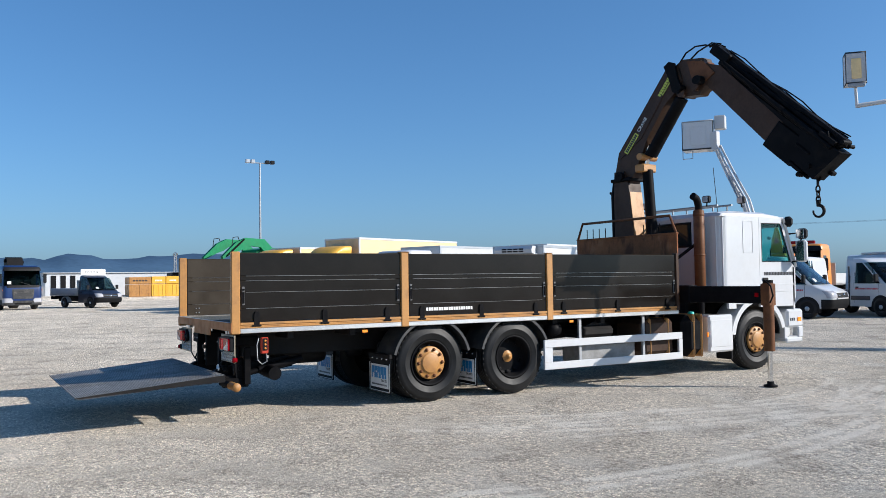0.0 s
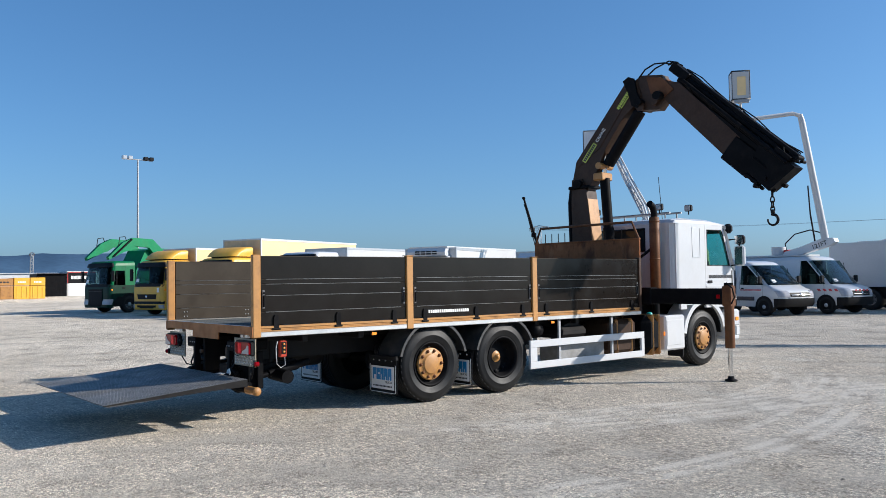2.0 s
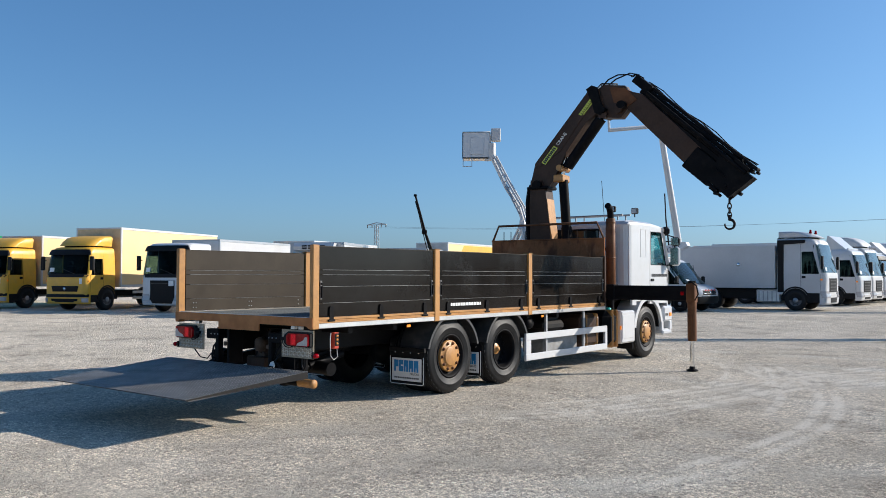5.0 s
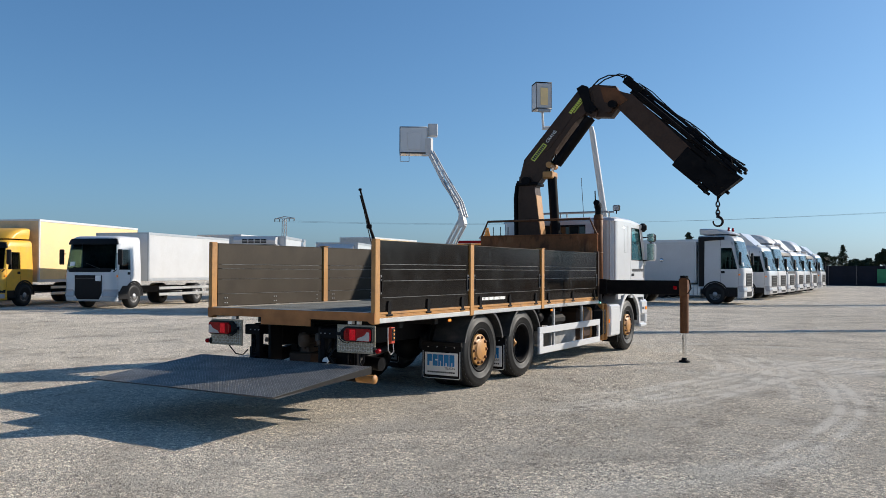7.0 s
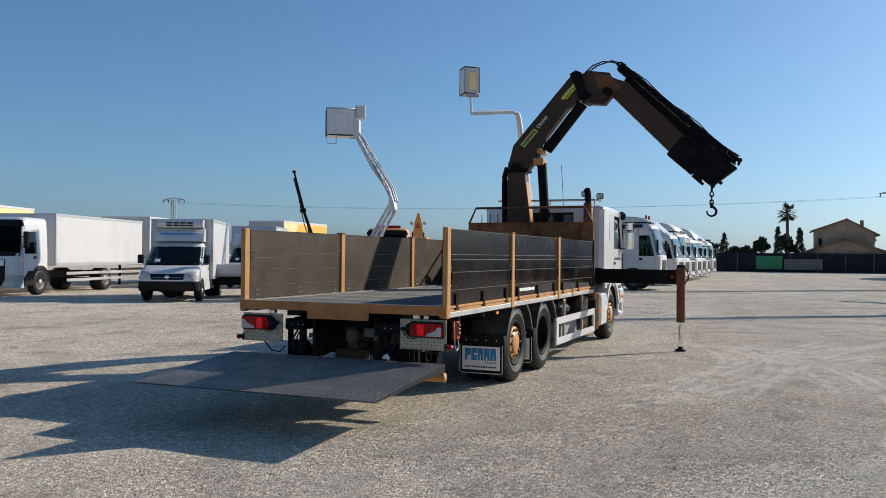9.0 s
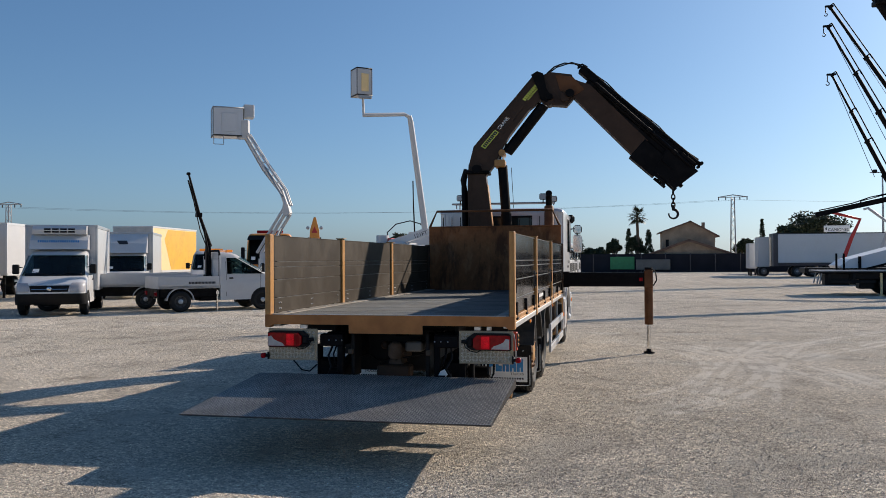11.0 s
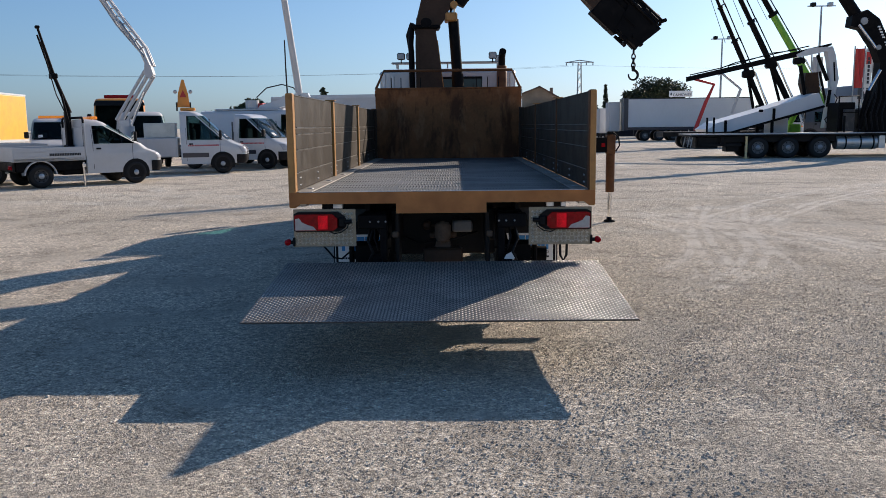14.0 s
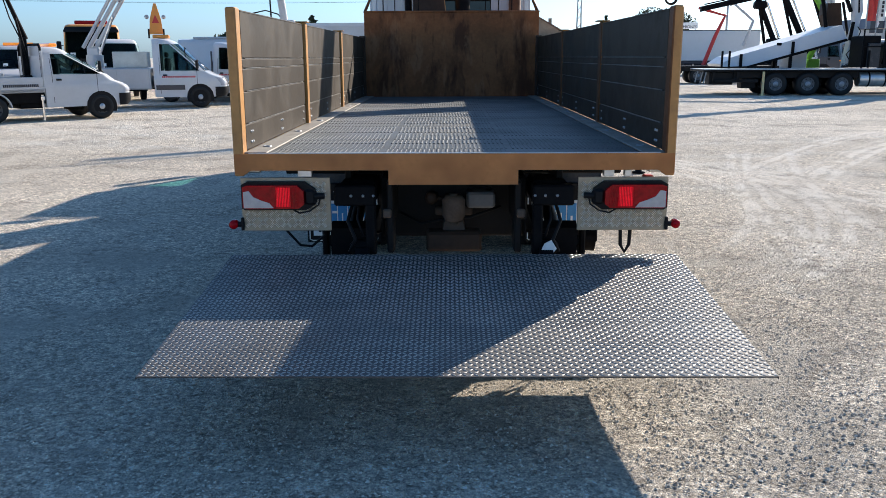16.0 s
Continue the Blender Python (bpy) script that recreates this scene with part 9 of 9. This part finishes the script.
bl = thing("warehouse", "long low white warehouse with dark window slots", "warehouse")
part("wall", Shape().box(-110, -92, 6.3, 34, 0, 2.95, 0.05), WHITE, bl)
part("roof", Shape().box(-110.2, -91.8, 6.1, 34.2, 2.951, 3.05, 0.02), OFFWHITE, bl)
for y in (6.9, 7.9, 8.9):
    part("window", Shape().box(-92.0, -91.95, y, y + 0.55, 0.9, 2.7, 0.02), PLASTIC, bl)
for y0, y1, z, mt in ((13.15, 15.35, 2.05, TAN), (15.40, 16.83, 2.1, YELLOW), (16.87, 18.28, 2.12, YELLOW)):
    h = (y1 - y0) / 2
    c = thing("container", "orange yellow steel container against the warehouse" if mt is YELLOW else "brown weathered container beside the orange ones", "container", pose(-81.2, y0 + h, 0.3), group="row of containers")
    part("body", Shape().box(-1.2, 1.2, -h, h, 0.0, 1.3, 0.03), mt, c)
    part("upper_body", Shape().box(-1.2, 1.2, -h, h, 1.33, z, 0.05), mt, c)
    for k in range(3):
        u = -h + 0.25 + k * (2 * h - 0.5) / 2
        part("rib", Shape().box(1.201, 1.23, u - 0.04, u + 0.04, 0.1, 1.24, 0.008), mt, c)
    d = Shape()
    print_bars(d, -h + 0.35, h - 0.35, 1.6, 1.75, 5, lambda a, b: (1.204, a, b))
    part("print", d, PRINTWHITE if mt is YELLOW else PRINTDARK, c)
blk = thing("dark_shop_front", "low dark building front with a red edged sign band", "building", pose(-84.0, 19.8, 0.2))
part("wall", Shape().box(-3, 0, -1.35, 1.64, 0, 2.62, 0.03), BLACK, blk)
part("eaves", Shape().box(-3.2, 0.3, -1.4, 1.64, 2.621, 2.7, 0.02), NAVY, blk)
part("shutter", Shape().box(0.001, 0.06, 1.75, 3.8, 0, 1.6, 0.02), PRINTWHITE, blk)
part("sign_band", Shape().box(0.001, 0.08, 1.65, 4.6, 1.61, 2.8, 0.02), PLASTIC, blk)
part("band_edge", Shape().box(0.081, 0.11, 1.65, 1.72, 1.61, 2.8, 0.005).box(0.081, 0.11, 1.65, 4.6, 2.74, 2.8, 0.005), RED, blk)
t = Shape()
print_bars(t, 2.0, 3.9, 2.05, 2.4, 6, lambda a, b: (0.085, a, b))
part("print", t, PRINTWHITE, blk)
part("wall_back", Shape().box(-3, 0, 1.601, 4.7, 0, 2.9, 0.03), CONCRETE, blk)
structure("earth_bank", Shape().prism([(-88.5, -0.05), (-88.3, 0.32), (-86.5, 0.46), (-81.0, 0.40), (-78.5, 0.12), (-77.5, -0.05)], -60, 80, axis="y"), GRAVEL, "low pale earth bank along the yard's edge", "bank")

# distant hills as one ridge far beyond the yard
s = Shape()
n = 160
top, foot = [], []
for i in range(n + 1):
    a = radians(200 + 110 * i / n)
    d = 2600 + 250 * noise.noise((i * 0.05, 3.0, 0))
    h = 76 + 12 * noise.noise((i * 0.09, 0.5, 0)) + 10 * noise.noise((i * 0.33, 1.5, 0)) + 6 * noise.noise((i * 0.9, 2.5, 0))
    x, y = math.sin(a) * d, math.cos(a) * d
    top.append((x, y, h + 8))
    foot.append((x * 0.86, y * 0.86, -2))
mid = [((a[0] + b[0]) / 2, (a[1] + b[1]) / 2, max(2, a[2] * 0.52 + 12 * noise.noise((i * 0.4, 7.0, 0)))) for i, (a, b) in enumerate(zip(top, foot))]
back = [(p[0] * 1.1, p[1] * 1.1, -2) for p in top]
vs = foot + mid + top + back
m = n + 1
s.add(vs, [(k * m + i, k * m + i + 1, (k + 1) * m + i + 1, (k + 1) * m + i) for k in range(3) for i in range(n)], True)
structure("backdrop", s, HILL, "hills along the horizon with blue haze in their colour", "hills")


# -- trees --
def leaf_cloud(s, centre, size, count, leaf, rng, flat=1.0):
    """Many small leaf blades scattered in an uneven blob."""
    cx, cy, cz = centre
    for _ in range(count):
        d = Vector((rng.gauss(0, 1), rng.gauss(0, 1), rng.gauss(0, 1))).normalized()
        k = rng.random() ** 0.45
        k *= 0.75 + 0.35 * noise.noise((d.x * 2 + cx, d.y * 2 + cy, d.z * 2 + cz))
        p = Vector((cx + d.x * size * k, cy + d.y * size * k, cz + d.z * size * k * flat))
        a, b = Vector((rng.gauss(0, 1), rng.gauss(0, 1), rng.gauss(0, 0.6))).normalized(), Vector((rng.gauss(0, 1), rng.gauss(0, 1), rng.gauss(0, 1))).normalized()
        u, w = a * leaf * rng.uniform(0.6, 1.3), a.cross(b).normalized() * leaf * 0.45
        s.add([p - u, p + w, p + u, p - w], [(0, 1, 2, 3)])


def round_tree(x, y, h, r, seed, mat=LEAF, name="tree", label="dark round-crowned tree beyond the fence"):
    rng = random.Random(seed)
    t = thing(name, label, "tree", pose(x, y, 0))
    k = Shape().tube([(0, 0, 0), (0.05, 0.0, h * 0.3), (0.0, 0.05, h * 0.6)], 0.2, 8, r1=0.1)
    c = Shape()
    for i in range(7):
        a = 2 * math.pi * i / 7 + rng.random()
        e = Vector((math.cos(a) * r * 0.6, math.sin(a) * r * 0.6, h * rng.uniform(0.55, 0.85)))
        k.tube([(0, 0, h * 0.35), tuple(e)], 0.08, 5, r1=0.03)
        leaf_cloud(c, e, r * 0.55, 420, 0.2, rng, 0.75)
    leaf_cloud(c, (0, 0, h * 0.75), r * 0.85, 1100, 0.22, rng, h * 0.25 / (r * 0.8))
    part("trunk", k, BARK, t)
    part("crown", c, mat, t)


def spire_tree(x, y, h, r, seed, ragged=0.3, label="slender dark cypress beyond the fence"):
    rng = random.Random(seed)
    t = thing("conifer", label, "tree", pose(x, y, 0))
    c = Shape()
    for i in range(int(26 + h * 4)):
        z = h * (0.12 + 0.88 * i / (26 + h * 4))
        rad = r * (1 - z / h) ** 0.6 * rng.uniform(1 - ragged, 1 + ragged) + 0.05
        for _ in range(3):
            a = rng.uniform(0, 6.28)
            leaf_cloud(c, (math.cos(a) * rad * 0.6, math.sin(a) * rad * 0.6, z), rad * 0.5 + 0.1, 16, 0.13, rng, 0.6)
    part("trunk", Shape().tube([(0, 0, 0), (0, 0, h * 0.95)], 0.12, 6, r1=0.02), BARK, t)
    part("crown", c, PINE, t)


def palm(x, y, h, seed):
    rng = random.Random(seed)
    t = thing("palm_tree", "tall fan palm with a skirt of drooping fronds" if h > 5 else "short fan palm showing above the fence", "tree", pose(x, y, 0))
    part("trunk", Shape().tube([(0, 0, 0), (0.1, 0, h * 0.5), (0.0, 0, h)], 0.24, 8, r1=0.17), BARK, t)
    c = Shape()
    for i in range(84):
        a, el = rng.uniform(0, 6.28), rng.uniform(-0.8, 1.4)
        ln = rng.uniform(1.0, 1.65)
        d = Vector((math.cos(a) * math.cos(el), math.sin(a) * math.cos(el), math.sin(el)))
        side = Vector((-math.sin(a), math.cos(a), 0))
        base = Vector((0, 0, h))
        c.tube([base, base + d * ln * 0.6], 0.02, 3)
        for k in range(9):
            w = (k - 4) / 4
            tipv = base + d * ln * (1.15 - 0.25 * abs(w)) + side * w * 0.5 - Vector((0, 0, 0.18 * abs(w) + 0.1))
            mid_ = base + d * ln * 0.6
            n_ = side * 0.06
            c.add([mid_ - n_, mid_ + n_, tipv], [(0, 1, 2)])
    part("crown", c, FROND, t)


palm(4.7, 106.0, 7.4, 2)
palm(-3.9, 106.5, 2.4, 3)
round_tree(23.5, 90.0, 7.1, 3.7, 4, PINE, label="broad dark pine behind the white trailer")
round_tree(21.5, 90.5, 5.9, 2.0, 5, PINE, label="dark pine standing beside the broad one")
round_tree(25.7, 91.5, 6.1, 2.1, 6, PINE, label="dark pine standing beside the broad one")
for i, (x, y, h, r) in enumerate(((3.6, 108.0, 5.9, 0.75), (6.2, 106.5, 5.7, 0.9), (-3.0, 108.0, 5.05, 1.0), (0.84, 108.0, 3.85, 0.5), (21.5, 112.0, 7.2, 0.6), (-6.0, 110.0, 3.9, 0.7), (-23.0, 110.0, 5.4, 1.2))):
    spire_tree(x, y, h, r, 20 + i, 0.5 if r > 1 else 0.25)
for i, (x, y, h, r) in enumerate(((-9.5, 112, 3.4, 1.8), (-13.0, 113, 3.9, 2.0), (-17.5, 112, 3.6, 2.0), (-21.0, 114, 3.8, 2.2), (-26.0, 113, 4.2, 2.2), (-30.0, 112, 3.8, 2.0), (-5.5, 108.5, 4.3, 1.3), (-1.8, 109, 3.4, 1.2), (-0.3, 109, 3.45, 1.1), (1.7, 108, 4.7, 1.0), (4.7, 106.6, 5.0, 1.1), (13.6, 113, 5.6, 1.8), (19.3, 112, 4.6, 1.7), (22.6, 111, 4.2, 1.5), (-34.5, 114, 4.0, 2.2), (33.0, 104, 4.4, 2.6))):
    round_tree(x, y, h, r, 40 + i)
spire_tree(-10.3, 60.0, 4.75, 0.8, 70, 0.5, "dark conifer standing behind the vans")
round_tree(-16.5, 62.0, 4.2, 1.7, 71, label="dark shrub-like tree behind the vans")
